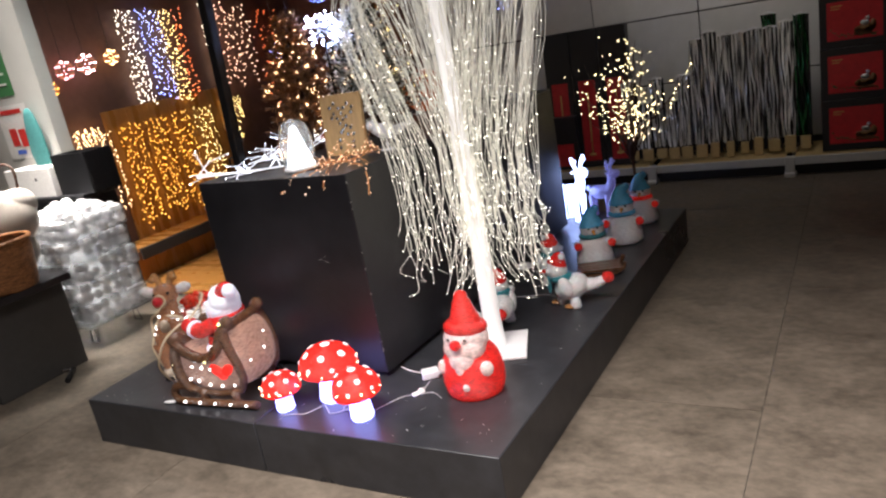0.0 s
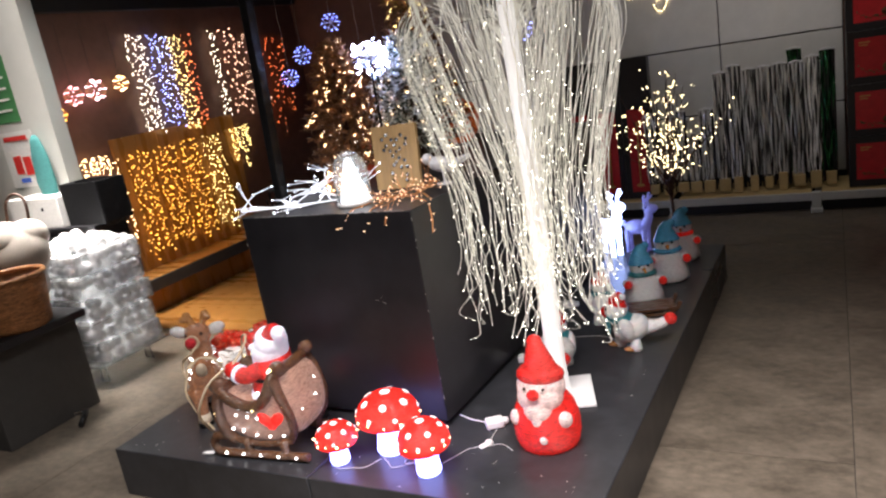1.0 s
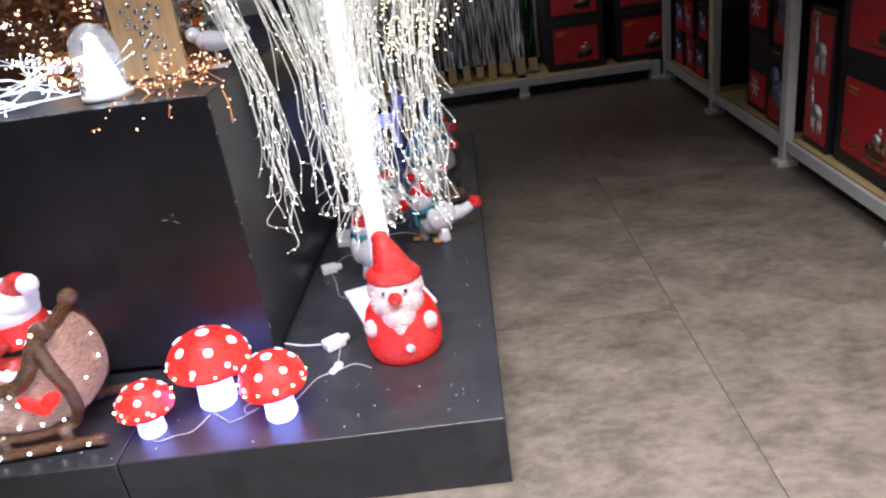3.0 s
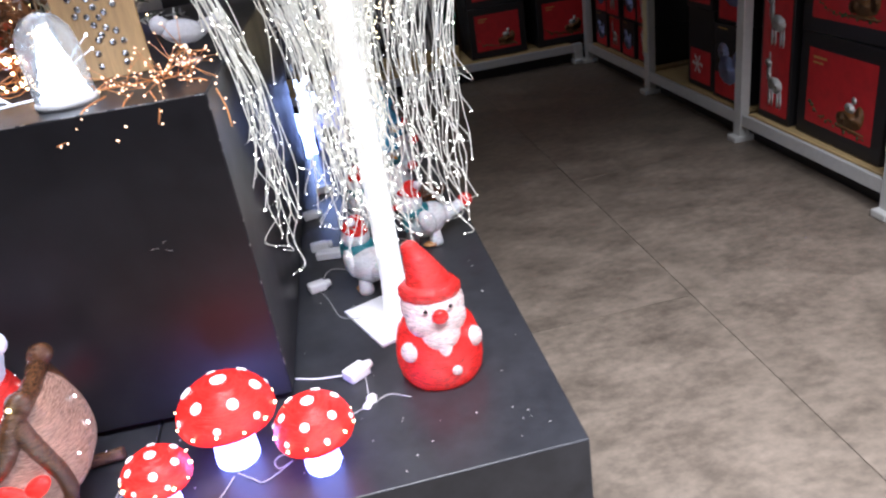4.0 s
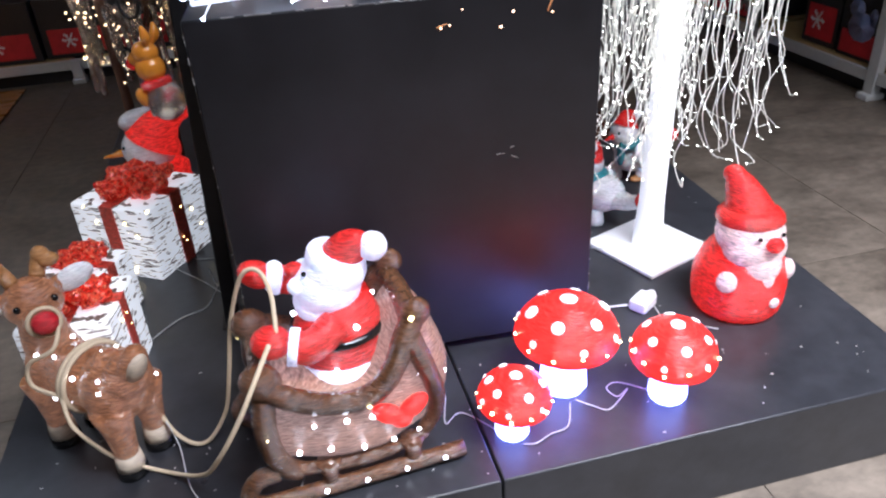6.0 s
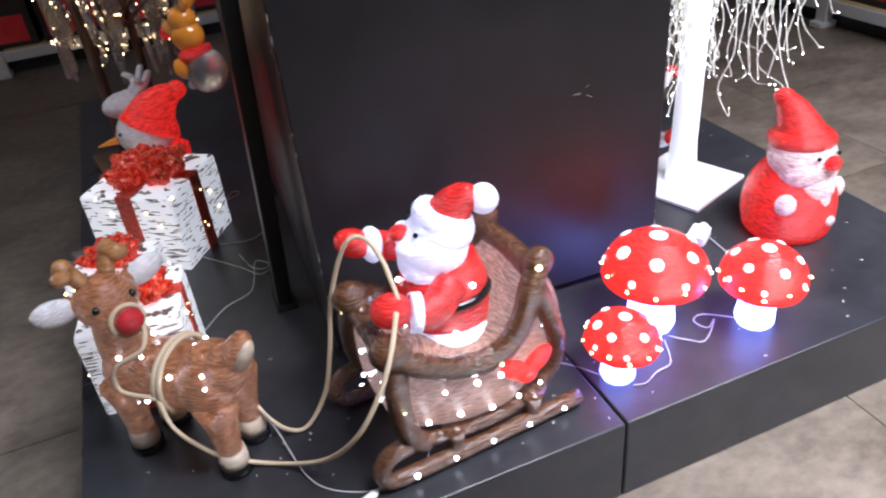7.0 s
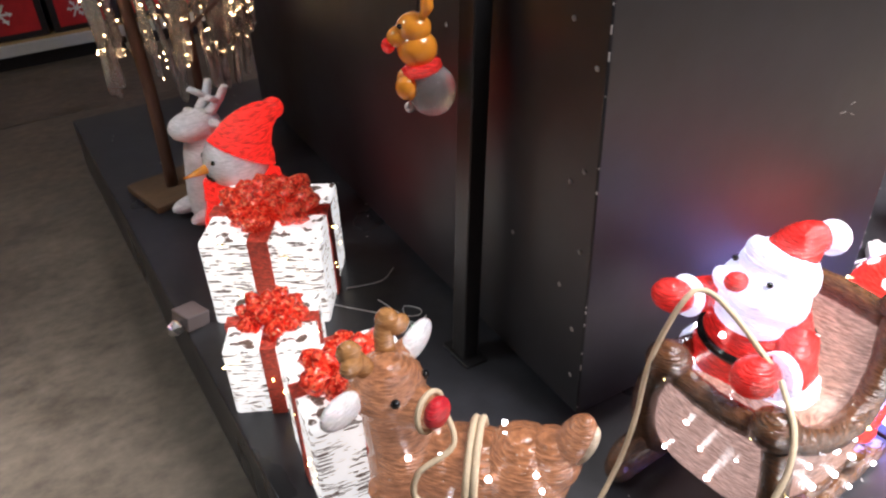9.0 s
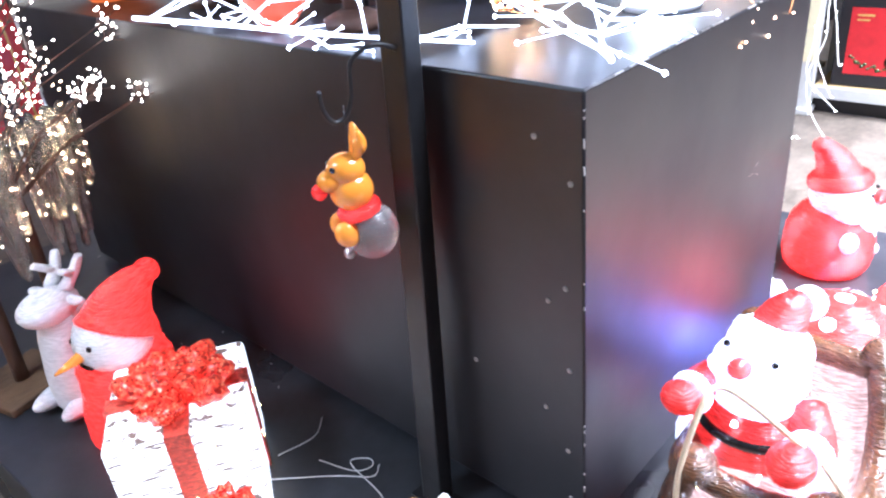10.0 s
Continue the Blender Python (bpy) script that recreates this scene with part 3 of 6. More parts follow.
def shelf_run(name, m, length, bays, label, levels, depth=0.45, top=2.1, strip=()):
    """Steel shelving: front along +x from the origin, depth to +y."""
    ob = thing(name, m, label, "shelf")
    for i in range(bays + 1):
        x = length * i / bays
        for y in (0.02, depth - 0.02):
            bm = bmesh.new()
            block(bm, (0.06 if y < 0.1 else 0.04, 0.045, top), pose(x, y, top / 2), 0, 0.004)
            part("upright", bm, SHELF_GREY, ob)
        bm = bmesh.new()
        block(bm, (0.075, 0.10, 0.03), pose(x, 0.02, 0.015), 0, 0.006)
        part("foot", bm, SHELF_GREY, ob)
    for z in levels:
        for i in range(bays):
            w = length / bays - 0.062
            bm = bmesh.new()
            block(bm, (w, 0.018, 0.055), pose(length * (i + 0.5) / bays, 0.012, z - 0.0275), 0, 0.003)
            part("lip", bm, SHELF_GREY, ob)
            bm = bmesh.new()
            block(bm, (w, depth - 0.05, 0.02), pose(length * (i + 0.5) / bays, depth / 2 + 0.01, z - 0.012), 0, 0.002)
            part("shelf_board", bm, SHELF_GREY if z > 0.3 else KRAFT, ob)
    # black panel added to fill the space under the lowest shelf
    bm = bmesh.new()
    block(bm, (length - 0.08, 0.012, 0.076), pose(length / 2, 0.075, 0.038), 0, 0.002)
    part("kickboard", bm, CARD_BLACK, ob, "black panel under the lowest shelf")
    for i in strip:
        bm = bmesh.new()
        block(bm, (0.05, 0.004, 1.15), pose(length * i / bays, -0.006, 0.82), 0, 0.001)
        part("price_strip", bm, CREAM, ob, "cream paper strip")
    return ob


# long shelf along the aisle; its front faces the platform
R = pose(2.10, 0.54 + 2.9, 0, 0, 0, -90)
shelf_run("aisle_shelf", R, 3.86, 4, "grey steel aisle shelf with uprights and cream strips", (0.135, 0.98), strip=(1, 3))
# cartons on the aisle shelf, along its length from the far end
random.seed(3)
for bay in range(4):
    x0 = 0.965 * bay + 0.06
    if bay == 0:
        lay = [(0.0, 0.2, 0.22, 2), (0.21, 0.2, 0.22, 1), (0.43, 0.2, 0.22, 2), (0.64, 0.2, 0.22, 1)]
    elif bay == 1:
        lay = [(0.02, 0.0, 0, 0), (0.30, 0.26, 0.40, 3), (0.58, 0.28, 0.36, 2)]
    elif bay == 2:
        lay = [(0.0, 0.24, 0.60, 1), (0.27, 0.52, 0.42, 0)]
    else:
        lay = [(0.02, 0.42, 0.40, 0), (0.46, 0.40, 0.40, 0)]
    for x, w, h, d in lay:
        if w == 0:
            continue
        rows = 1 if h > 0.5 else 2
        z = 0.137
        for k in range(rows):
            h2 = min(h, 0.82 - (z - 0.137))
            if h2 < 0.15:
                break
            carton("gift_carton", w - 0.01, 0.36, h2, R @ pose(x0 + x + w / 2, 0.24 + jit(0.01), z, 0, 0, jit(1.5)),
                   "black carton with a red printed front on the shelf" if d == 0 else "red carton printed with a white deer shape" if d == 1 else "black carton printed with a pale blue shape",
                   "cartons on the aisle shelf", design=d)
            z += h2 + 0.003
    for k in range(2):
        carton("gift_carton", 0.42, 0.36, 0.4, R @ pose(x0 + 0.22 + 0.44 * k, 0.24, 0.982), "black carton with a red printed front on the shelf", "cartons on the aisle shelf", design=0)

# back shelf, along the back wall
B = pose(-2.65, 3.46, 0)
shelf_run("back_shelf", B, 4.7, 5, "low grey steel back shelf along the wall", (0.135,), depth=0.50, top=0.137)
# red cartons stacked on the back shelf
for col in range(2):
    for row in range(5):
        carton("red_carton", 0.40, 0.34, 0.335, pose(1.51 + 0.48 * col, 3.72, 0.139 + 0.337 * row, 0, 0, jit(0.8)), "black carton with a wide red printed front, stacked", "red cartons on the back shelf", design=0)
# black display boards with red fronts
for x in (-0.52, -0.30, -0.08):
    b = thing("slim_carton", pose(x, 3.62, 0.137, -4, 0, 0), "tall slim black carton with a red window on the back shelf", "box", "slim cartons on the back shelf")
    bm = bmesh.new()
    block(bm, (0.215, 0.09, 1.05), pose(0, 0, 0.525), 0, 0.003)
    part("carton", bm, CARD_BLACK, b)
    bm = bmesh.new()
    block(bm, (0.13, 0.001, 0.62), pose(0, -0.046, 0.36))
    part("print", bm, CARD_RED, b)
    bm = bmesh.new()
    tube(bm, [(0, -0.049, 0.1), (0.004, -0.049, 0.58)], 0.006, 0, 6)
    ball(bm, (0, -0.049, 0.1), (0.03, 0.005, 0.012))
    part("picture", bm, PRINT_GOLD, b)
# cartons further along the back shelf, seen past the plinth
random.seed(8)
x = -2.55
while x < -0.62:
    w = random.choice((0.28, 0.34, 0.40))
    carton("snowflake_carton", w - 0.02, 0.36, random.choice((0.34, 0.42, 0.5)), pose(x + w / 2, 3.72 + jit(0.03), 0.137, 0, 0, jit(3)), "black and red carton printed with a snowflake", "snowflake cartons", design=3)
    x += w

# foil curtains hanging in a row
random.seed(4)


def foil_curtain(x, y, w, h, z0, material):
    ob = thing("foil_curtain", pose(x, y, z0), "silver foil tinsel curtain on a kraft card foot" if material is FOIL else "green foil tinsel curtain with a kraft card foot", "tinsel", "foil curtains on the back shelf")
    vs, fs = [], []
    for k in range(int(w / 0.009)):
        xx = -w / 2 + 0.009 * k + jit(0.004)
        yy = jit(0.03)
        n = 10
        ph = random.uniform(0, 9)
        for j in range(n + 1):
            z = 0.11 + (h - 0.11) * j / n
            o = 0.006 * math.sin(ph + 5 * z * 3) + jit(0.002)
            tw = 0.006 * math.cos(ph + z * 9)
            tv = 0.006 * math.sin(ph + z * 9)
            vs += [(xx + o - tw, yy - tv, z), (xx + o + tw, yy + tv, z)]
            if j:
                b = len(vs)
                fs.append((b - 4, b - 3, b - 1, b - 2))
    me = bpy.data.meshes.new("foil_fringe")
    me.from_pydata(vs, [], fs)
    me.materials.append(material)
    o = new("foil_fringe", me)
    o.parent = ob
    o["kind"] = "stuff"
    # dark sheet added so that the gaps between strips stay dark
    bm = bmesh.new()
    block(bm, (w * 1.05, 0.004, h - 0.03), pose(0, 0.042, h / 2 + 0.01), 0, 0.001)
    part("backing_sheet", bm, CARD_BLACK, ob, "added dark sheet behind the strips")
    bm = bmesh.new()
    block(bm, (w * random.uniform(0.6, 0.92), 0.03, random.uniform(0.07, 0.13)), pose(jit(0.006), -0.02, 0.065), 0, 0.002)
    part("card_foot", bm, KRAFT, ob, "kraft card")
    bm = bmesh.new()
    tube(bm, [(-w / 2, 0, h), (0, 0, h + 0.012), (w / 2, 0, h)], 0.005)
    part("hanger", bm, PLASTIC_WHITE, ob)


for k in range(12):
    x = 0.03 + 0.098 * k
    hh = 0.62 if k < 5 else 0.88 + jit(0.02)
    if k in (1, 3):
        hh = 0.45
    foil_curtain(x, 3.60 + jit(0.02), 0.085, hh, 0.137, FOIL)
foil_curtain(1.20, 3.64, 0.085, 0.92, 0.137, FOIL_GREEN)
foil_curtain(1.00, 3.68, 0.085, 0.95, 0.137, FOIL_GREEN)

# ---- lit figures on the platform ----
TOP = 0.2


def mushroom(x, y, h, r, lean):
    ob = thing("mushroom_light", pose(x, y, TOP, lean[0], lean[1], random.uniform(0, 360)), "glowing red acrylic toadstool lamp with white spots on a white stem", "mushroom lamp", "lit toadstools")
    hs = h * 0.66
    bm = bmesh.new()
    lathe(bm, [(r * 0.42, 0), (r * 0.47, hs * 0.08), (r * 0.42, hs * 0.5), (r * 0.38, hs), (r * 0.36, hs * 1.1)], seg=20, wob=0.06)
    part("stem", bm, ACRYL_STEM, ob, "white glowing stem")
    bm = bmesh.new()
    prof = [(r * 0.36, hs * 0.94), (r * 0.85, hs * 0.82), (r * 0.98, hs * 0.83), (r * 1.01, hs * 0.90)]
    for k in range(1, 11):
        a = math.radians(9 * k)
        prof.append((max(r * math.cos(a) ** 0.95, 0.002), hs * 0.92 + (h - hs * 0.92) * math.sin(a)))
    lathe(bm, prof, seg=32, wob=0.02)
    part("cap", bm, ACRYL_RED, ob, "red glowing cap")
    H2 = h - hs * 0.92
    spots = [(90, 0, 0.17)] + [(46, 60 * k + 10 + jit(6), 0.128 + jit(0.015)) for k in range(6)] + [(16, 60 * k + 40 + jit(8), 0.075) for k in range(6)]
    for el, az, q in spots:
        e, a = math.radians(el), math.radians(az)
        c = Vector((r * math.cos(e) ** 0.95 * math.cos(a) if el < 90 else 0, r * math.cos(e) ** 0.95 * math.sin(a) if el < 90 else 0, hs * 0.92 + H2 * math.sin(e)))
        nrm = Vector((math.cos(e) * math.cos(a) / r, math.cos(e) * math.sin(a) / r, math.sin(e) / H2)).normalized()
        b = bmesh.new()
        mx = Matrix.Translation(c) @ nrm.to_track_quat("Z", "Y").to_matrix().to_4x4()
        lathe(b, [(r * q * 0.95, -0.003), (r * q, 0.0005), (r * q * 0.7, 0.0025), (0.001, 0.003)], mx, seg=12, wob=0.1)
        part("spot", b, ACRYL_SPOT, ob)
    pts = []
    for k in range(12):
        a = k * 0.5236 + 0.2
        pts.append((1.005 * r * math.cos(a), 1.005 * r * math.sin(a), hs * 1.0 + jit(0.008)))
    bulbs("bulb", pts, 0.0038, LED_WARM, ob)
    return ob


random.seed(11)
mushroom(-0.112, -0.158, 0.216, 0.107, (2, -2))
mushroom(-0.260, -0.258, 0.146, 0.072, (3, 2))
mushroom(0.080, -0.252, 0.184, 0.085, (1, 2))


def figure(name, m, mats, label, category, group=""):
    """Collects one statue in a single mesh."""
    bm = bmesh.new()
    def done():
        ob = finish(bm, name, mats)
        ob.matrix_world = m
        return tagged(ob, label, category, group)
    return bm, done


# garden gnome: round red body, pale beard and face, drooping red hat
bm, done = figure("gnome_figure", pose(0.396, -0.004, TOP, 0, 0, 3), [GNOME_RED, ACRYL_FACE, EYE_BLACK, ACRYL_SPOT, RED_DULL], "glowing red acrylic gnome figure with a pale beard and pointed hat", "gnome")
lathe(bm, [(0.078, 0.0), (0.094, 0.004), (0.102, 0.018), (0.107, 0.045), (0.107, 0.080), (0.103, 0.110), (0.094, 0.138), (0.080, 0.160), (0.062, 0.175), (0.04, 0.19)], seg=40, wob=0.02)
# one pale mass of face and beard, pointed at its lower end
ball(bm, (0, -0.012, 0.205), (0.078, 0.074, 0.062), 1, seg=28, rings=18)
ball(bm, (0, -0.034, 0.178), (0.074, 0.062, 0.058), 1, (-12, 0, 0), seg=28, rings=18)
ball(bm, (0, -0.058, 0.146), (0.050, 0.046, 0.050), 1, (-18, 0, 0), seg=24, rings=16)
ball(bm, (0, -0.080, 0.122), (0.024, 0.024, 0.034), 1, (-18, 0, 0))
# cap: wide rolled brim, then a thick cone that leans back
hat = curve([(0, 0.000, 0.236), (-0.003, 0.006, 0.262), (-0.010, 0.018, 0.292), (-0.018, 0.034, 0.318), (-0.022, 0.043, 0.330)], 6)
tube(bm, hat, [0.021 + 0.047 * (1 - k / (len(hat) - 1)) ** 1.25 for k in range(len(hat))], 4, 30)
ball(bm, hat[-1], (0.025, 0.024, 0.021), 4)
lathe(bm, [(0.062, -0.014), (0.072, -0.012), (0.076, -0.002), (0.074, 0.010), (0.064, 0.020)], pose(0, -0.004, 0.240, -7, 3, 0), 4, seg=36, wob=0.04)
ball(bm, (0, -0.098, 0.212), (0.020, 0.017, 0.018), 0)
for q in (-1, 1):
    ball(bm, (q * 0.030, -0.084, 0.225), 0.0052, 2, seg=8, rings=6)
    ball(bm, (q * 0.079, -0.058, 0.112), (0.024, 0.020, 0.027), 1, (0, 0, q * 40))
ball(bm, (0.018, -0.108, 0.062), (0.013, 0.007, 0.013), 1)
done()

# ---- sleigh with rider and reindeer ----
sleigh = thing("sleigh", pose(-0.565, -0.188, TOP, 0, 0, 4), "brown acrylic sleigh with small lights, a red heart and dark runners", "sleigh")
# the tub: low at the seat, with a high round back; (x, underside, upper side, half width)
TUB = [(-0.163, 0.130, 0.215, 0.055), (-0.155, 0.095, 0.238, 0.088), (-0.135, 0.070, 0.242, 0.102), (-0.10, 0.060, 0.230, 0.110), (-0.05, 0.052, 0.212, 0.121),
       (0.0, 0.051, 0.205, 0.125), (0.045, 0.052, 0.219, 0.126), (0.075, 0.058, 0.256, 0.118), (0.10, 0.063, 0.300, 0.115), (0.125, 0.072, 0.316, 0.109),
       (0.15, 0.088, 0.300, 0.098), (0.172, 0.115, 0.262, 0.079), (0.186, 0.148, 0.222, 0.052), (0.190, 0.175, 0.195, 0.02)]


def tub_half(x):
    for a, b in zip(TUB, TUB[1:]):
        if a[0] <= x <= b[0]:
            return a[3] + (b[3] - a[3]) * (x - a[0]) / (b[0] - a[0])
    return 0.05


def smooth_row(i, t):
    return [0.5 * (2 * TUB[i][c] + (TUB[min(i + 1, 13)][c] - TUB[max(i - 1, 0)][c]) * t
                   + (2 * TUB[max(i - 1, 0)][c] - 5 * TUB[i][c] + 4 * TUB[min(i + 1, 13)][c] - TUB[min(i + 2, 13)][c]) * t * t
                   + (3 * TUB[i][c] - TUB[max(i - 1, 0)][c] - 3 * TUB[min(i + 1, 13)][c] + TUB[min(i + 2, 13)][c]) * t ** 3) for c in range(4)]


bm = bmesh.new()
secs = []
for x, z0, z1, w in [smooth_row(i, t) for i in range(13) for t in (0, 0.33, 0.67)] + [TUB[-1]]:
    ring = []
    for j in range(32):
        a = 2 * math.pi * j / 32
        c, n = math.cos(a), math.sin(a)
        ring.append(bm.verts.new((x, w * math.copysign(abs(c) ** 0.62, c), (z0 + z1) / 2 + (z1 - z0) / 2 * math.copysign(abs(n) ** 0.75, n))))
    secs.append(ring)
for a, b in zip(secs, secs[1:]):
    for j in range(32):
        bm.faces.new((a[j], a[(j + 1) % 32], b[(j + 1) % 32], b[j])).smooth = True
bm.faces.new(secs[0])
bm.faces.new(secs[-1][::-1])
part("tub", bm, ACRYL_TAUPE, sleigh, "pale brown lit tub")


def roll(pts, radii):
    """A thick rolled band of wound acrylic with an uneven, hairy outline."""
    line = curve(pts, 7)
    r = [radii[0] + (radii[-1] - radii[0]) * k / (len(line) - 1) + 0.0016 * noise.noise(Vector((k * 0.9, radii[0] * 900, pts[0][1] * 70))) for k in range(len(line))]
    b = bmesh.new()
    tube(b, line, r, 0, 14)
    return b


for q in (-1, 1):
    bm = roll([(-0.146, q * 0.090, 0.258), (-0.118, q * 0.110, 0.243), (-0.06, q * 0.119, 0.216), (0.0, q * 0.121, 0.205), (0.045, q * 0.119, 0.218), (0.078, q * 0.113, 0.255), (0.098, q * 0.104, 0.296), (0.118, q * 0.093, 0.326)], (0.020, 0.021))
    ball(bm, (-0.148, q * 0.087, 0.264), (0.037, 0.034, 0.031), 0, (0, 20, 0), 22, 14)
    ball(bm, (0.124, q * 0.089, 0.336), (0.028, 0.025, 0.025), 0, (0, -25, 0), 22, 14)
    part("rim", bm, ACRYL_BROWN, sleigh, "dark brown rolled rim")
    for pts, rad in (([(-0.148, q * 0.098, 0.238), (-0.156, q * 0.110, 0.19), (-0.152, q * 0.112, 0.13), (-0.136, q * 0.104, 0.080), (-0.115, q * 0.096, 0.058)], (0.021, 0.019)),
                     ([(0.108, q * 0.104, 0.300), (0.128, q * 0.112, 0.240), (0.146, q * 0.108, 0.170), (0.142, q * 0.098, 0.110), (0.118, q * 0.092, 0.068)], (0.020, 0.014)),
                     ([(-0.13, q * 0.100, 0.066), (-0.05, q * 0.106, 0.058), (0.04, q * 0.107, 0.057), (0.125, q * 0.096, 0.068)], (0.013, 0.012))):
        bm = roll(pts, rad)
        part("strap", bm, ACRYL_BROWN, sleigh)
    bm = roll([(-0.150, q * 0.112, 0.082), (-0.185, q * 0.114, 0.078), (-0.206, q * 0.114, 0.052), (-0.196, q * 0.114, 0.024), (-0.160, q * 0.114, 0.015), (0.0, q * 0.114, 0.0155), (0.192, q * 0.114, 0.019)], (0.0165, 0.0155))
    part("runner", bm, ACRYL_BROWN, sleigh, "bark-brown runner")
    for x in (-0.062, 0.094):
        bm = bmesh.new()
        lathe(bm, [(0.022, 0.012), (0.017, 0.03), (0.016, 0.045), (0.023, 0.072)], pose(x, q * 0.106, 0), seg=14, wob=0.08)
        part("strut", bm, ACRYL_BROWN, sleigh)
    bm = bmesh.new()
    for e in (-1, 1):
        ball(bm, (0.076 + 0.023 * e, q * (0.125 if e < 0 else 0.121), 0.160), (0.033, 0.012, 0.019), 0, (0, -e * 38, 0))
    ball(bm, (0.076, q * 0.123, 0.140), (0.020, 0.013, 0.018), 0)
    part("heart", bm, ACRYL_RED, sleigh, "red heart")
for pts in ([(-0.146, -0.080, 0.250), (-0.146, 0.0, 0.238), (-0.146, 0.080, 0.250)], [(0.116, -0.085, 0.318), (0.122, 0.0, 0.320), (0.116, 0.085, 0.318)]):
    bm = roll(pts, (0.020, 0.020))
    part("rim", bm, ACRYL_BROWN, sleigh, "dark brown rolled rim")
random.seed(21)
pts = []
for q in (-1, 1):
    for k in range(10):
        x = -0.105 + 0.027 * k + jit(0.006)
        pts.append((x, q * (tub_half(x) + 0.001), 0.135 + (0.032 if k % 2 else -0.030) + jit(0.010)))
    for k in range(3):
        pts.append((0.10 + 0.018 * k, q * 0.110, 0.265 - 0.045 * k))
    for k in range(5):
        pts.append((-0.15 + 0.075 * k, q * 0.129, 0.021))
for y, z in ((-0.055, 0.185), (-0.02, 0.115), (0.03, 0.19), (0.06, 0.11), (0.0, 0.16)):
    pts.append((-0.1635 if abs(y) < 0.05 else -0.160, y, z))
for y, z in ((-0.05, 0.27), (0.03, 0.25), (-0.07, 0.18), (0.0, 0.20), (0.06, 0.16), (-0.03, 0.13)):
    pts.append((0.188 - 3.5 * (z - 0.19) ** 2 - 2.6 * y * y, y, z))
round_bulbs("bulb", pts, 0.0043, LED_SPARK, sleigh)
pts = []
for q in (-1, 1):
    pts += [(-0.160, q * 0.108, 0.274), (-0.172, q * 0.072, 0.252), (0.112, q * 0.112, 0.340), (-0.156, q * 0.128, 0.175), (0.140, q * 0.124, 0.215), (0.02, q * 0.138, 0.200)]
bulbs("bulb", pts, 0.0046, LED_YELLOW, sleigh)

bm, done = figure("santa_figure", pose(-0.536, -0.148, TOP - 0.006, 0, 0, -13) @ Matrix.Scale(1.10, 4), [ACRYL_RED, ACRYL_BEARD, RED_DULL, EYE_BLACK], "red and white acrylic gift-bringer figure riding in the sleigh", "figure")
lathe(bm, [(0.084, 0.17), (0.090, 0.19), (0.084, 0.215), (0.072, 0.255), (0.056, 0.30)], pose(-0.022, 0, 0), 2, seg=34, wob=0.03)
lathe(bm, [(0.084, 0.162), (0.102, 0.172), (0.104, 0.190), (0.086, 0.204)], pose(-0.022, 0, 0), 1, seg=34, wob=0.06)
lathe(bm, [(0.077, 0.236), (0.082, 0.239), (0.080, 0.247), (0.070, 0.250)], pose(-0.022, 0, 0), 3, seg=34)
# head with a full beard, facing along the sleigh
ball(bm, (-0.014, 0, 0.345), (0.052, 0.056, 0.044), 1, seg=24, rings=14)
ball(bm, (-0.030, 0, 0.318), (0.056, 0.064, 0.048), 1, (0, 8, 0), 24, 14)
ball(bm, (-0.042, 0, 0.290), (0.048, 0.058, 0.040), 1, (0, 14, 0), 24, 14)
for q in (-1, 1):
    ball(bm, (-0.072, q * 0.022, 0.330), (0.018, 0.028, 0.014), 1, (q * 14, 0, 0))
    ball(bm, (-0.058, q * 0.034, 0.358), 0.0046, 3, seg=8, rings=6)
ball(bm, (-0.080, 0, 0.347), (0.017, 0.015, 0.013), 2)
# fur brim, hat folded back, pompom
lathe(bm, [(0.042, -0.016), (0.049, -0.011), (0.051, 0.0), (0.047, 0.010), (0.034, 0.014)], pose(-0.010, 0, 0.362, 0, 30, 0), 1, seg=26, wob=0.05)
hat = curve([(-0.002, 0, 0.364), (0.012, -0.002, 0.382), (0.026, -0.005, 0.391), (0.040, -0.008, 0.392)], 6)
tube(bm, hat, [0.037 - 0.018 * (k / (len(hat) - 1)) ** 1.1 for k in range(len(hat))], 2, 20)
ball(bm, hat[0], (0.031, 0.037, 0.019), 2)
ball(bm, (0.052, -0.010, 0.389), 0.024, 1)
# far arm raised, near arm held forward
arm = curve([(-0.03, 0.052, 0.285), (-0.08, 0.052, 0.292), (-0.118, 0.038, 0.308)], 5)
tube(bm, arm, 0.025, 2, 16)
ball(bm, (-0.124, 0.036, 0.312), (0.020, 0.029, 0.030), 1)
ball(bm, (-0.152, 0.030, 0.324), (0.032, 0.026, 0.023), 2, (0, 24, 0))
arm = curve([(-0.015, -0.060, 0.278), (-0.050, -0.094, 0.262), (-0.085, -0.100, 0.268)], 5)
tube(bm, arm, 0.027, 2, 16)
tube(bm, [(-0.070, -0.099, 0.265), (-0.085, -0.100, 0.268)], 0.031, 1, 16)
ball(bm, (-0.112, -0.098, 0.276), (0.033, 0.029, 0.027), 2)
done()
random.seed(23)
coat = thing("figure_lights", pose(-0.536, -0.148, TOP - 0.006, 0, 0, -13) @ Matrix.Scale(1.10, 4), "small white bulbs set into the red coat of the rider", "fairy lights")
pts = []
for k in range(13):
    a = 6.2832 * k / 13 + jit(0.15)
    z = (0.205, 0.268)[k % 2]
    r = (0.089, 0.071)[k % 2]
    pts.append((-0.022 + r * math.cos(a), r * math.sin(a), z))
round_bulbs("bulb", pts, 0.0040, LED_SPARK, coat)

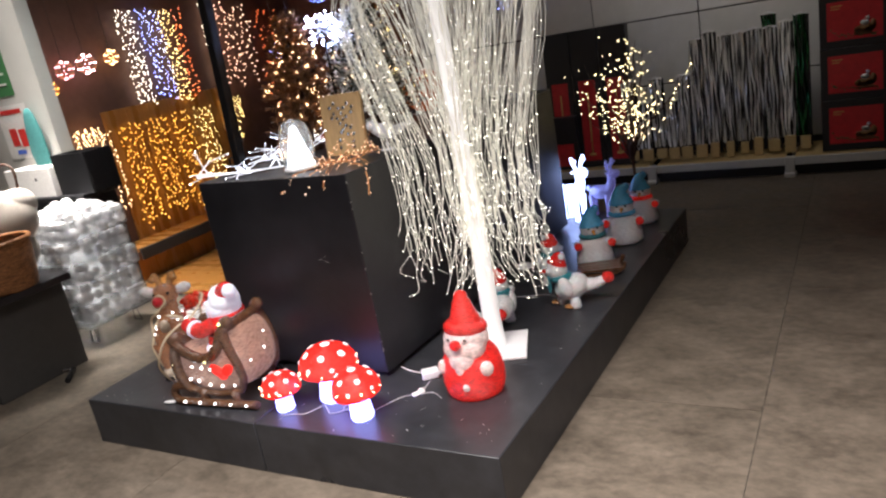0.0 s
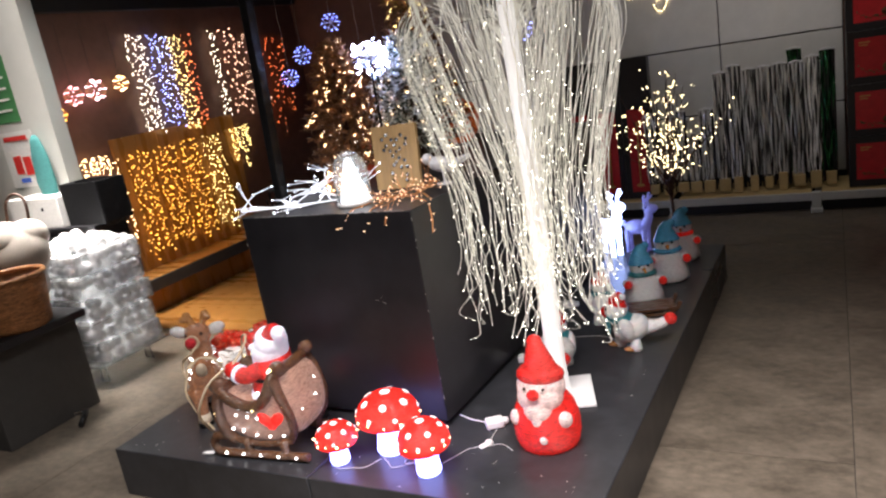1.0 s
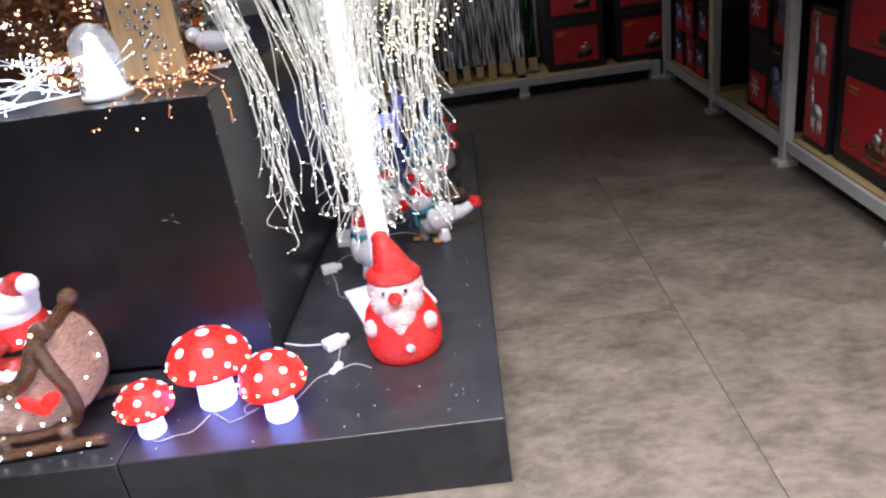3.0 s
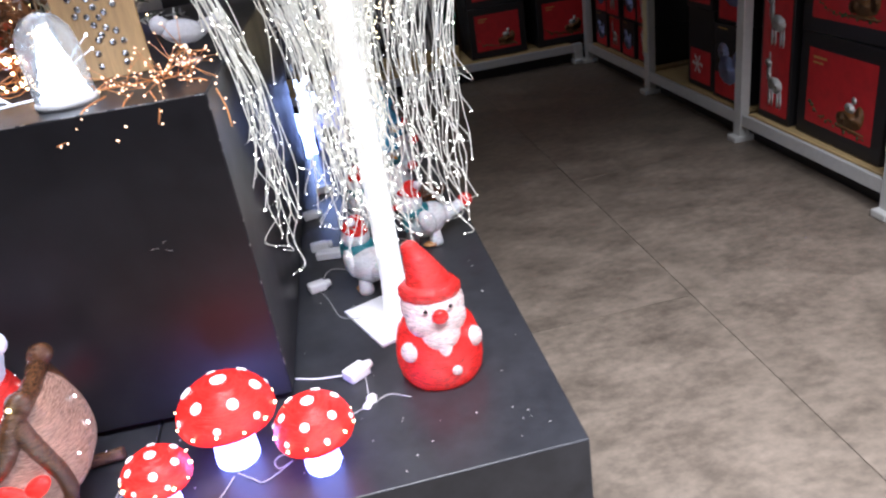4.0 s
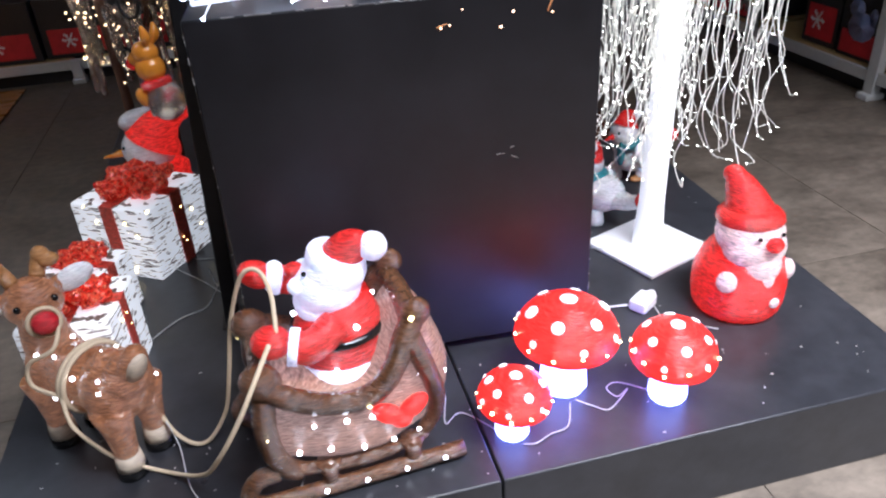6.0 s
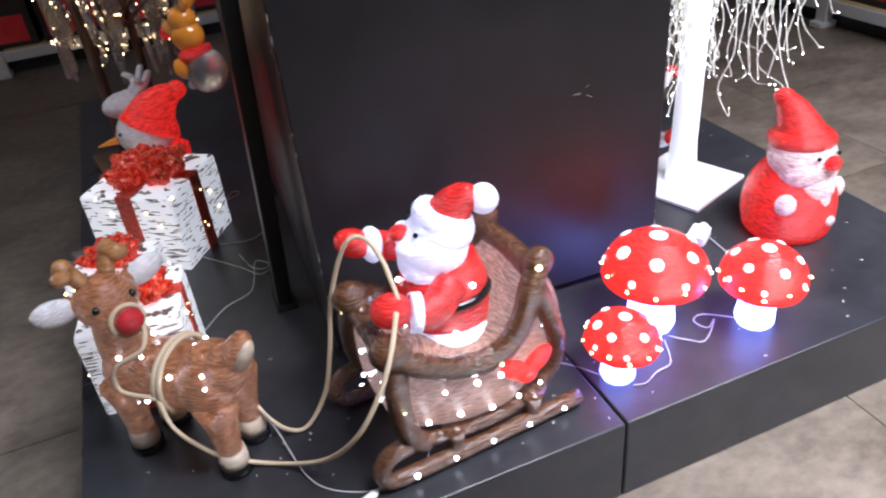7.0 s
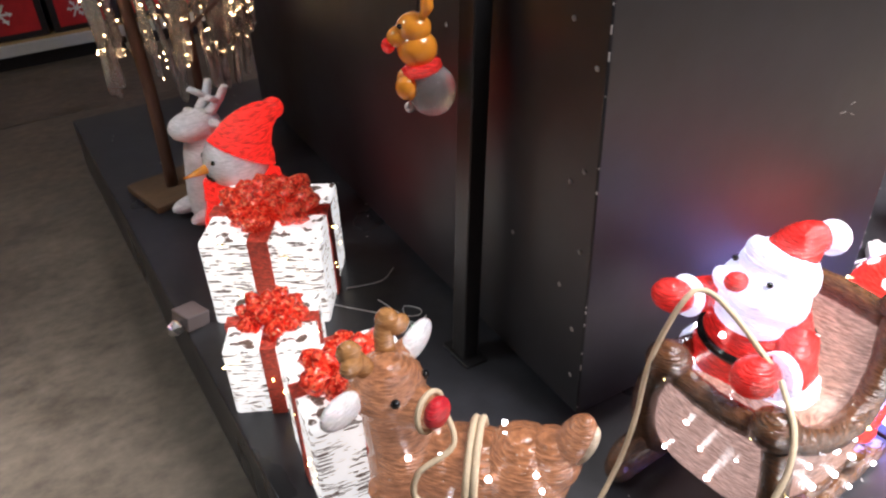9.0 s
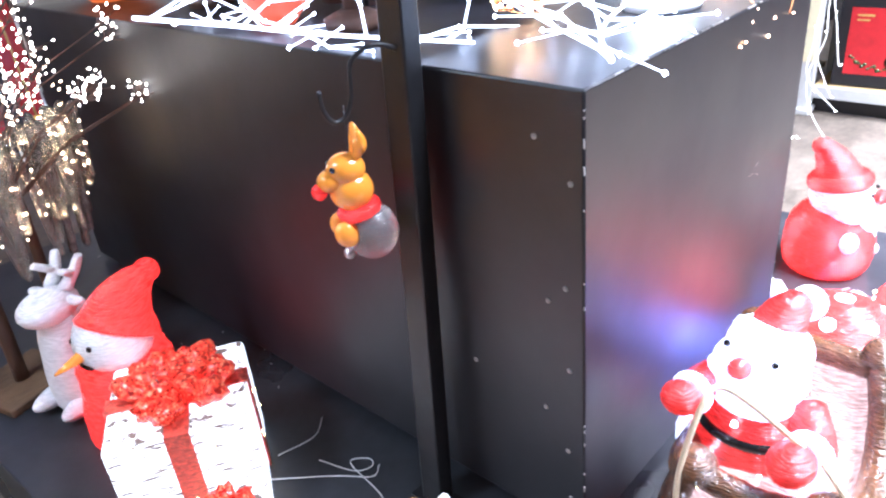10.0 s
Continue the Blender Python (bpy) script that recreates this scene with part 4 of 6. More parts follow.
# reindeer with turned head
bm, done = figure("reindeer_figure", pose(-1.040, -0.042, TOP, 0, 0, -42) @ Matrix.Scale(0.955, 4), [ACRYL_DEER, ACRYL_WHITE, NOSE_RED, EYE_BLACK, ACRYL_CARAMEL, ACRYL_CREAM], "brown acrylic reindeer figure with red nose and cream halter", "reindeer")
# body along local x: head at -x
ball(bm, (0.0, 0, 0.185), (0.132, 0.066, 0.062), 0)
ball(bm, (0.088, 0, 0.188), (0.072, 0.072, 0.074), 0)
ball(bm, (-0.082, 0, 0.185), (0.062, 0.064, 0.070), 0)
for x, y in ((-0.095, -0.038), (-0.085, 0.038), (0.112, -0.042), (0.10, 0.042)):
    lathe(bm, [(0.024, 0.045), (0.024, 0.07), (0.030, 0.12), (0.042, 0.17)], pose(x, y, 0), 0, seg=14)
    lathe(bm, [(0.028, 0.018), (0.028, 0.034), (0.025, 0.056)], pose(x, y, 0), 5, seg=14)
    lathe(bm, [(0.031, 0.0), (0.031, 0.016), (0.026, 0.022)], pose(x, y, 0), 3, seg=14)
neck = curve([(-0.075, 0.0, 0.19), (-0.098, 0.004, 0.240), (-0.108, 0.010, 0.295)], 5)
tube(bm, neck, [0.056 - 0.0016 * k for k in range(len(neck))], 0, 18)
HD = pose(-0.108, 0.010, 0.325, 0, 0, 66)
ball(bm, (0, 0, 0), (0.058, 0.056, 0.050), 0, base=HD)
ball(bm, (0, -0.046, -0.016), (0.036, 0.042, 0.031), 0, base=HD)
ball(bm, (0, -0.086, -0.008), (0.025, 0.015, 0.024), 2, base=HD)
for s in (-1, 1):
    ball(bm, (s * 0.034, -0.042, 0.014), 0.0075, 3, seg=8, rings=6, base=HD)
    ball(bm, (s * 0.084, 0.010, 0.016), (0.042, 0.014, 0.026), 1, (0, s * -16, 0), base=HD)
    ball(bm, (s * 0.060, 0.014, 0.012), (0.026, 0.015, 0.020), 0, (0, s * -16, 0), base=HD)
    an = [HD @ v for v in curve([(s * 0.023, 0.016, 0.040), (s * 0.032, 0.024, 0.062), (s * 0.042, 0.024, 0.080)], 4)]
    tube(bm, an, 0.015, 4, 12)
    ball(bm, an[-1], 0.018, 4)
    ball(bm, (s * 0.052, 0.012, 0.070), (0.020, 0.014, 0.015), 4, base=HD)
ball(bm, (0.158, 0, 0.262), (0.025, 0.031, 0.050), 0, (0, 25, 0))
ball(bm, (0.173, -0.004, 0.260), (0.014, 0.023, 0.038), 5, (0, 25, 0))
ball(bm, (0.128, 0, 0.222), (0.045, 0.050, 0.045), 0)
deer = done()
lights = thing("figure_lights", deer.matrix_world.copy(), "small white bulbs set into the reindeer's coat", "fairy lights")
pts = []
random.seed(31)
for k in range(26):
    a = random.uniform(0, 6.28)
    x = random.uniform(-0.12, 0.12)
    pts.append((x, 0.070 * math.cos(a), 0.186 + 0.067 * math.sin(a)))
round_bulbs("bulb", pts, 0.0043, LED_SPARK, lights)

# halter and reins of cord
reins = thing("rein_cord", pose(-0.9, -0.2, TOP), "cream cotton cord reins from the rider to the reindeer", "rope")
D = deer.matrix_world
ri = reins.matrix_world.inverted()


def cord(pts, r=0.0042):
    b = bmesh.new()
    tube(b, [ri @ Vector(p) for p in curve(pts, 7)], r, 0, 8)
    part("cord", b, ROPE, reins)


def ring_on(c, u, v, n=14):
    return [c + u * math.cos(6.2832 * k / n) + v * math.sin(6.2832 * k / n) for k in range(n + 1)]


cord(ring_on(D @ Vector((0.014, 0, 0.187)), D.to_3x3() @ Vector((0, 0.072, 0)), D.to_3x3() @ Vector((0.0, 0, 0.069))), 0.0055)
cord(ring_on(D @ Vector((0.025, 0, 0.187)), D.to_3x3() @ Vector((0, 0.072, 0)), D.to_3x3() @ Vector((0.0, 0, 0.069))), 0.0055)
cord(ring_on(D @ HD @ Vector((0, -0.074, -0.012)), (D @ HD).to_3x3() @ Vector((0.029, 0, 0)), (D @ HD).to_3x3() @ Vector((0.0, 0.004, 0.028))), 0.0042)
cord([D @ HD @ Vector((0.028, -0.072, -0.014)), D @ Vector((-0.005, -0.040, 0.275)), D @ Vector((-0.050, -0.072, 0.245)), D @ Vector((-0.050, -0.082, 0.20)), D @ Vector((0.018, -0.075, 0.19))])
cord([D @ Vector((0.020, -0.074, 0.19)), D @ Vector((0.050, -0.090, 0.14)), Vector((-1.025, -0.150, 0.275)), Vector((-0.992, -0.150, 0.235)), Vector((-0.920, -0.172, 0.206)), Vector((-0.845, -0.25, 0.255)), Vector((-0.795, -0.325, 0.355)), Vector((-0.750, -0.335, 0.43)), Vector((-0.715, -0.315, 0.485)), Vector((-0.682, -0.262, 0.520))])
cord([D @ Vector((0.06, 0.066, 0.15)), Vector((-0.908, -0.100, 0.245)), Vector((-0.855, -0.113, 0.207)), Vector((-0.802, -0.110, 0.27)), Vector((-0.775, -0.112, 0.37)), Vector((-0.752, -0.105, 0.475)), Vector((-0.716, -0.115, 0.572)), Vector((-0.685, -0.125, 0.585)), Vector((-0.668, -0.165, 0.560)), Vector((-0.668, -0.235, 0.520))])


def bow(parent, c, r):
    """A rosette of puffed ribbon loops with a crumpled surface; each loop is a piece of the bow."""
    heart = None
    for n, rad, lift, size in ((1, 0.0, 0.46, 0.30), (8, 0.66, 0.16, 0.40), (6, 0.36, 0.34, 0.34)):
        for k in range(n):
            a = 6.2832 * k / n + jit(0.25)
            q = size * random.uniform(0.85, 1.15)
            bm = bmesh.new()
            vs = bmesh.ops.create_uvsphere(bm, u_segments=14, v_segments=9, radius=1, matrix=pose(c[0] + rad * r * math.cos(a), c[1] + rad * r * math.sin(a), c[2] + lift * r + jit(0.05 * r), jit(25), -25, math.degrees(a)) @ Matrix.Diagonal((q * r, 0.62 * q * r, 0.55 * q * r, 1)))["verts"]
            for v in vs:
                v.co += 0.12 * r * noise.noise_vector(v.co * (6.0 / r))
                v.co.z = max(v.co.z, c[2])
            _mark(bm, vs, 0)
            if heart is None:
                heart = part("bow", bm, GLITTER, parent, "red glitter bow")
            else:
                part("loop", bm, GLITTER, heart)


def gift(x, y, s, h, turn, lights_n):
    ob = thing("gift_box", pose(x, y, TOP, 0, 0, turn), "white thread-wound gift box light with red ribbon and glitter bow", "gift box", "lit gift boxes")
    bm = bmesh.new()
    block(bm, (s, s, h), pose(0, 0, h / 2), 0, 0.008, 3)
    part("box", bm, WOUND, ob, "white wound-thread box")
    w = s * 0.17
    for rot in (0, 90):
        bm = bmesh.new()
        block(bm, (w, s + 0.007, 0.003), pose(0, 0, h + 0.0015 + 0.001 * (rot > 0), 0, 0, rot))
        part("ribbon", bm, RIBBON, ob, "red mesh ribbon")
        for q in (-1, 1):
            bm = bmesh.new()
            block(bm, (w, 0.003, h), pose(0, 0, 0, 0, 0, rot) @ pose(0, q * (s / 2 + 0.0017), h / 2))
            part("ribbon", bm, RIBBON, ob, "red mesh ribbon")
    bow(ob, (0, 0, h + 0.002), s * 0.42)
    pts = []
    for k in range(lights_n):
        a = random.choice(((s / 2 + 0.002, jit(s / 2)), (-s / 2 - 0.002, jit(s / 2)), (jit(s / 2), s / 2 + 0.002), (jit(s / 2), -s / 2 - 0.002)))
        pts.append((*a, random.uniform(0.02, h)))
    bulbs("bulb", pts, 0.0035, LED_YELLOW, ob)
    return ob


random.seed(41)
gift(-1.018, 0.742, 0.25, 0.212, -33.7, 26)
gift(-1.135, 0.455, 0.165, 0.155, -28, 16)
gift(-1.095, 0.195, 0.195, 0.20, -8, 18)

# ---- weeping light tree ----
random.seed(51)
willow = thing("weeping_light_tree", pose(0.329, 0.305, TOP, 0, 0, 20.8), "white weeping willow light tree with lit strands on a plate", "light tree")
bm = bmesh.new()
block(bm, (0.243, 0.243, 0.010), pose(0, 0, 0.006), 0, 0.002)
part("base_plate", bm, PLASTIC_WHITE, willow, "square white metal plate")
bm = bmesh.new()
line = [(0.004 * math.sin(z * 3), 0.004 * math.cos(z * 2.3), z) for z in [0.012 + 0.06 * k for k in range(30)]]
tube(bm, line, [0.042, 0.038] + [0.034 - 0.0004 * k for k in range(28)], 0, 18)
part("trunk", bm, TAPE_WHITE, willow, "trunk wrapped in white tape")


def strand_path(a, reach, z_top, z_end, start):
    """Up out of the trunk, over in an arch, then straight down and ever more tangled towards the tip."""
    d = Vector((math.cos(a), math.sin(a), 0))
    s = Vector((-math.sin(a), math.cos(a), 0))
    lean = jit(0.035)
    p = [Vector((0, 0, start)), d * reach * 0.16 + Vector((0, 0, start + 0.62 * (z_top - start))), d * reach * 0.50 + s * lean * 0.4 + Vector((0, 0, z_top - 0.035)),
         d * reach * 0.72 + s * lean * 0.7 + Vector((0, 0, z_top)), d * reach * 0.96 + s * lean + Vector((0, 0, z_top - 0.05))]
    z = z_top - 0.17
    x = reach
    drift = lean
    while z > z_end + 0.04:
        w = 0.007 + 0.030 * max(0, 0.85 - z)
        p.append(d * (x + jit(w)) + s * (drift + jit(w)) + Vector((0, 0, z)))
        x += random.uniform(-0.058, -0.024) if z > 0.85 else random.uniform(-0.010, 0.006)
        drift += jit(0.008)
        z -= 0.16 if z > 0.75 else 0.085
    side = random.uniform(-1, 1)
    p.append(d * (x + random.uniform(-0.01, 0.06)) + s * (drift + 0.045 * side) + Vector((0, 0, z_end)))
    if random.random() < 0.5:
        p.append(d * (x + random.uniform(0.0, 0.05)) + s * (drift + 0.060 * side) + Vector((0, 0, z_end + random.uniform(-0.03, 0.02))))
    return curve(p, 5)


def strand(pts, r):
    vs, fs = [], []
    for i, p in enumerate(pts):
        for k in range(4):
            vs.append((p[0] + r * (1, 0, -1, 0)[k], p[1] + r * (0, 1, 0, -1)[k], p[2] + 0.0))
        if i:
            b = 4 * i
            for k in range(4):
                fs.append((b - 4 + k, b - 4 + (k + 1) % 4, b + (k + 1) % 4, b + k))
    return vs, fs


def hang(parent, pts, r, wire, bulb_mat, bulb_r, gap, z_from, label="", nm="strand"):
    vs, fs = strand(pts, r)
    me = bpy.data.meshes.new(nm)
    me.from_pydata(vs, [], fs)
    for f in me.polygons:
        f.use_smooth = True
    me.materials.append(wire)
    ob = new(nm, me)
    ob.parent = parent
    bp, run = [], 0.0
    for a, b in zip(pts, pts[1:]):
        run += (b - a).length
        if run > gap and b[2] < z_from:
            run = jit(gap * 0.3)
            bp.append(b + Vector((jit(0.004), jit(0.004), 0)))
    bp.append(pts[-1])
    bulbs("bulb", bp, bulb_r, bulb_mat, ob)
    return ob


# bundles of strands to both sides and behind, few in front of the trunk
bundles = []
for k in range(17):
    tier = k % 3
    z_top = (1.72, 1.52, 1.41)[tier] + jit(0.05)
    reach = (0.20, 0.285, 0.345)[tier] + jit(0.03)
    bundles.append((-0.95 + 4.5 * ((k * 7) % 17 + 0.5) / 17, reach, z_top))
for k in range(230):
    a, reach, z_top = bundles[k % 17]
    a += random.gauss(0, 0.065)
    if k % 16 == 5:
        a = random.uniform(3.95, 5.2)
    z_end = random.uniform(0.24, 0.50) if k % 3 else random.uniform(0.42, 0.90)
    top = z_top + jit(0.05)
    pts = strand_path(a, (reach + jit(0.018)) * 1.02, top, z_end, top - random.uniform(0.10, 0.26))
    hang(willow, pts, 0.0014, STRAND_WHITE, LED_WHITE, 0.0016, 0.085, random.uniform(0.65, 1.35))

# ---- small light tree at the platform's far end ----
sprig = thing("blossom_light_tree", pose(0.435, 2.06, TOP), "small bare twig light tree with warm bulbs", "light tree")
bm = bmesh.new()
tube(bm, [(0, 0, 0.0), (0.005, 0, 0.18), (0, 0, 0.36)], [0.012, 0.010, 0.007])
part("trunk", bm, TRUNK_BROWN, sprig)
bm = bmesh.new()
block(bm, (0.12, 0.12, 0.012), pose(0, 0, 0.006), 0, 0.003)
part("base", bm, TRUNK_BROWN, sprig)
bm = bmesh.new()
bp = []
for k in range(34):
    a, e = random.uniform(0, 6.28), random.uniform(0.80, 1.52)
    L = random.uniform(0.26, 0.52) + 0.12 * math.sin(e) ** 3
    d = Vector((math.cos(a) * math.cos(e), math.sin(a) * math.cos(e), math.sin(e)))
    q = [Vector((0, 0, 0.34 + jit(0.05))) + d * L * t + Vector((jit(0.012), jit(0.012), 0.0)) for t in (0, 0.35, 0.7, 1)]
    tube(bm, q, [0.004, 0.003, 0.002, 0.001], 0, 5)
    for j in range(9):
        t = 0.25 + 0.75 * j / 8
        bp.append(Vector((0, 0, 0.36)) + d * L * t + Vector((jit(0.045), jit(0.045), jit(0.04))))
part("twig_spray", bm, TRUNK_BROWN, sprig)["kind"] = "stuff"
bulbs("bulb", bp, 0.0036, LED_SPRIG, sprig)

# ---- icicle light tree behind the gifts ----
icicle = thing("icicle_light_tree", pose(-1.10, 1.38, TOP), "brown-stemmed light tree with clear icicles and bulbs on wood", "light tree")
bm = bmesh.new()
block(bm, (0.19, 0.19, 0.022), pose(0, 0, 0.011, 0, 0, 12), 0, 0.004)
part("base", bm, mat("rough brown wood base", (0.13, 0.075, 0.04), 0.6, scale=30, amount=0.5, bump=0.4, stretch=(1, 6, 1)), icicle)
bm = bmesh.new()
tube(bm, curve([(0, 0, 0.02), (0.005, -0.01, 0.3), (0.0, 0.0, 0.7), (0.02, -0.02, 1.3)], 5), 0.017, 0, 10)
part("trunk", bm, TRUNK_BROWN, icicle)
bm = bmesh.new()
tube(bm, curve([(0.13, 0.02, 0.0), (0.14, 0.0, 0.5), (0.13, 0.02, 1.1)], 5), 0.013, 0, 10)
part("branch", bm, TRUNK_BROWN, icicle)
ICE = mat("clear twisted acrylic icicle", (0.80, 0.79, 0.77), 0.12, trans=0.92, scale=80, amount=0.3, bump=1.0)
random.seed(61)
for cx, cy, n, z0 in ((-0.055, 0.0, 8, 0.46), (0.065, -0.06, 8, 0.42), (0.215, 0.0, 9, 0.42), (0.30, 0.06, 6, 0.42)):
    for k in range(n):
        x, y = cx + jit(0.042), cy + jit(0.04)
        L = random.uniform(0.16, 0.34)
        b = bmesh.new()
        lathe(b, [(0.006, 0.0), (0.010, 0.01), (0.009, L * 0.6), (0.012, L), (0.004, L + 0.01)], pose(x, y, z0 - L + 0.17, jit(6), jit(6), 0), seg=9, wob=0.3)
        part("icicle", b, ICE, icicle)
    bulbs("bulb", [(cx + jit(0.05), cy + jit(0.05), random.uniform(z0 - 0.06, z0 + 0.30)) for k in range(46)], 0.0026, LED_WARM, icicle)
bm = bmesh.new()
bp = []
for k in range(46):
    c = Vector((random.uniform(0.0, 0.40), random.uniform(-0.20, 0.06), random.uniform(0.62, 1.05)))
    root = Vector((0.10, -0.02, c.z - 0.2))
    tube(bm, [root, (root + c) / 2 + Vector((0, 0, 0.03)), c], [0.003, 0.002, 0.0015], 0, 5)
    out = (c - root).normalized()
    for j in range(15):
        # each stalk ends in a fan of short rays tipped with buds
        tip = c + out * 0.030 + Vector((jit(0.032), jit(0.032), jit(0.026)))
        tube(bm, [c, tip], 0.0007, 0, 4)
        bp.append(tip)
part("blossom_spray", bm, TRUNK_BROWN, icicle)["kind"] = "stuff"
bulbs("bulb", bp, 0.0032, led("pale blossom bulb", (1.0, 0.84, 0.62), 5), icicle)

# ---- figures along the platform ----


def snowman(x, y, turn, s, hat, label, group, scarf=ACRYL_TEAL):
    bm, done = figure("snowman_figure", pose(x, y, TOP, 0, 0, turn) @ Matrix.Scale(s, 4), [ACRYL_WHITE, hat, RED_DULL, EYE_BLACK, scarf, ACRYL_ORANGE], label, "snowman", group)
    lathe(bm, [(0.085, 0), (0.098, 0.01), (0.095, 0.05), (0.078, 0.11), (0.062, 0.15)], None, 0, seg=26, wob=0.03)
    ball(bm, (0, 0, 0.185), (0.062, 0.060, 0.056), 0)
    lathe(bm, [(0.058, 0.142), (0.070, 0.148), (0.068, 0.162), (0.056, 0.168)], None, 4, seg=24, wob=0.08)
    hl = curve([(0, 0, 0.20), (0, 0.004, 0.235), (0.008, 0.008, 0.268), (0.028, 0.012, 0.285)], 5)
    tube(bm, hl, [0.066 - 0.048 * k / (len(hl) - 1) for k in range(len(hl))], 1, 18)
    ball(bm, hl[-1], 0.02, 1)
    for q in (-1, 1):
        ball(bm, (q * 0.022, -0.055, 0.200), 0.006, 3, seg=8, rings=6)
        ball(bm, (q * 0.082, -0.035, 0.115), (0.026, 0.034, 0.022), 0, (0, 0, q * 25))
        ball(bm, (q * 0.085, -0.066, 0.118), 0.021, 2)
    tube(bm, [(0, -0.055, 0.185), (0.0, -0.10, 0.180)], [0.011, 0.002], 5, 10)
    return done()


snowman(0.435, 1.25, 25, 0.92, ACRYL_BLUE, "frosted snowman figure with a blue hat sitting on a dark sled", "snowmen")
snowman(0.49, 1.57, 15, 0.98, ACRYL_BLUE, "frosted snowman figure with a sky blue hat and scarf", "snowmen", ACRYL_BLUE)
snowman(0.50, 1.90, 10, 0.9, ACRYL_BLUE, "frosted snowman figure with red mittens", "snowmen", RED_DULL)
sled = thing("toy_sled", pose(0.50, 1.10, TOP, 0, 0, 20), "small dark brown toy sled on the platform", "sled")
for s in (-1, 1):
    bm = bmesh.new()
    tube(bm, curve([(-0.10, s * 0.05, 0.012), (0.05, s * 0.05, 0.012), (0.10, s * 0.05, 0.03), (0.115, s * 0.05, 0.06)], 5), 0.010, 0, 8)
    part("runner", bm, ACRYL_BROWN, sled)
for k in range(4):
    bm = bmesh.new()
    block(bm, (0.20, 0.028, 0.012), pose(0, -0.05 + 0.033 * k, 0.035), 0, 0.003)
    part("slat", bm, ACRYL_BROWN, sled)


def penguin(x, y, turn, s, label):
    """A frosted bird with one foot kicked back, scarf and red hat."""
    bm, done = figure("penguin_figure", pose(x, y, TOP, 0, 0, turn) @ Matrix.Scale(s, 4), [ACRYL_WHITE, ACRYL_TEAL, RED_DULL, EYE_BLACK, ACRYL_CARAMEL], label, "penguin figure", "frosted bird figures")
    ball(bm, (0, 0, 0.085), (0.060, 0.075, 0.055), 0, (18, 0, 0))
    tube(bm, curve([(0, 0.05, 0.085), (0, 0.10, 0.09), (0, 0.135, 0.105)], 4), [0.034, 0.030, 0.028, 0.026, 0.024, 0.022, 0.022, 0.020, 0.018], 0, 12)
    ball(bm, (0, 0.150, 0.112), (0.026, 0.026, 0.024), 2)
    ball(bm, (0, -0.055, 0.165), (0.046, 0.046, 0.044), 0)
    lathe(bm, [(0.040, 0.118), (0.050, 0.125), (0.050, 0.140), (0.040, 0.148)], pose(0, -0.04, 0), 1, seg=20, wob=0.1)
    ball(bm, (0.03, -0.088, 0.112), (0.016, 0.010, 0.04), 1)
    tube(bm, [(0, -0.09, 0.163), (0, -0.128, 0.158)], [0.013, 0.003], 2, 8)
    hl = curve([(0, -0.05, 0.190), (0, -0.04, 0.215), (0.02, -0.025, 0.225)], 4)
    tube(bm, hl, [0.042 - 0.03 * k / (len(hl) - 1) for k in range(len(hl))], 2, 14)
    ball(bm, hl[-1], 0.014, 0)
    for q in (-1, 1):
        ball(bm, (q * 0.020, -0.092, 0.178), 0.005, 3, seg=8, rings=6)
        ball(bm, (q * 0.052, -0.02, 0.10), (0.016, 0.03, 0.045), 0, (20, 0, 0))
        lathe(bm, [(0.022, 0), (0.024, 0.008), (0.018, 0.05)], pose(q * 0.03, -0.02 + 0.03 * q, 0), 0, seg=12)
        ball(bm, (q * 0.03, -0.035 + 0.03 * q, 0.008), (0.022, 0.034, 0.010), 4)
    return done()


penguin(0.275, 0.50, 205, 1.0, "frosted white bird figure with teal scarf and red cap")
penguin(0.50, 0.735, 285, 1.0, "frosted white bird figure with teal scarf, tail tipped red")
penguin(0.32, 0.98, 200, 0.95, "small frosted white bird figure with a red beak")


def standing_deer(x, y, turn, s, material, label, name="deer_figure"):
    bm, done = figure(name, pose(x, y, TOP, 0, 0, turn) @ Matrix.Scale(s, 4), [material], label, "deer figure")
    ball(bm, (0, 0, 0.165), (0.085, 0.046, 0.048))
    for px, py in ((-0.06, -0.025), (-0.055, 0.025), (0.06, -0.025), (0.06, 0.025)):
        lathe(bm, [(0.016, 0), (0.013, 0.06), (0.020, 0.15)], pose(px, py, 0), seg=12)
    tube(bm, curve([(-0.06, 0, 0.18), (-0.085, 0, 0.23), (-0.085, 0, 0.27)], 4), [0.036, 0.034, 0.032, 0.030, 0.028, 0.027, 0.026, 0.025, 0.025], 0, 12)
    ball(bm, (-0.105, 0, 0.285), (0.048, 0.030, 0.030), 0, (0, 20, 0))
    for q in (-1, 1):
        tube(bm, curve([(-0.085, q * 0.014, 0.305), (-0.075, q * 0.03, 0.345), (-0.085, q * 0.045, 0.385)], 4), 0.009, 0, 8)
        tube(bm, [(-0.078, q * 0.03, 0.34), (-0.105, q * 0.036, 0.368)], 0.007, 0, 8)
        ball(bm, (-0.080, q * 0.036, 0.30), (0.012, 0.02, 0.009))
    ball(bm, (0.088, 0, 0.19), (0.02, 0.014, 0.022))
    return done()


standing_deer(0.085, 1.98, 150, 0.98, ACRYL_GLOW_BLUE, "brightly glowing blue-white acrylic deer figure beside the plinth")
standing_deer(0.24, 2.03, 170, 0.86, ACRYL_LILAC, "unlit frosted lilac acrylic deer figure, faint blue glow added")

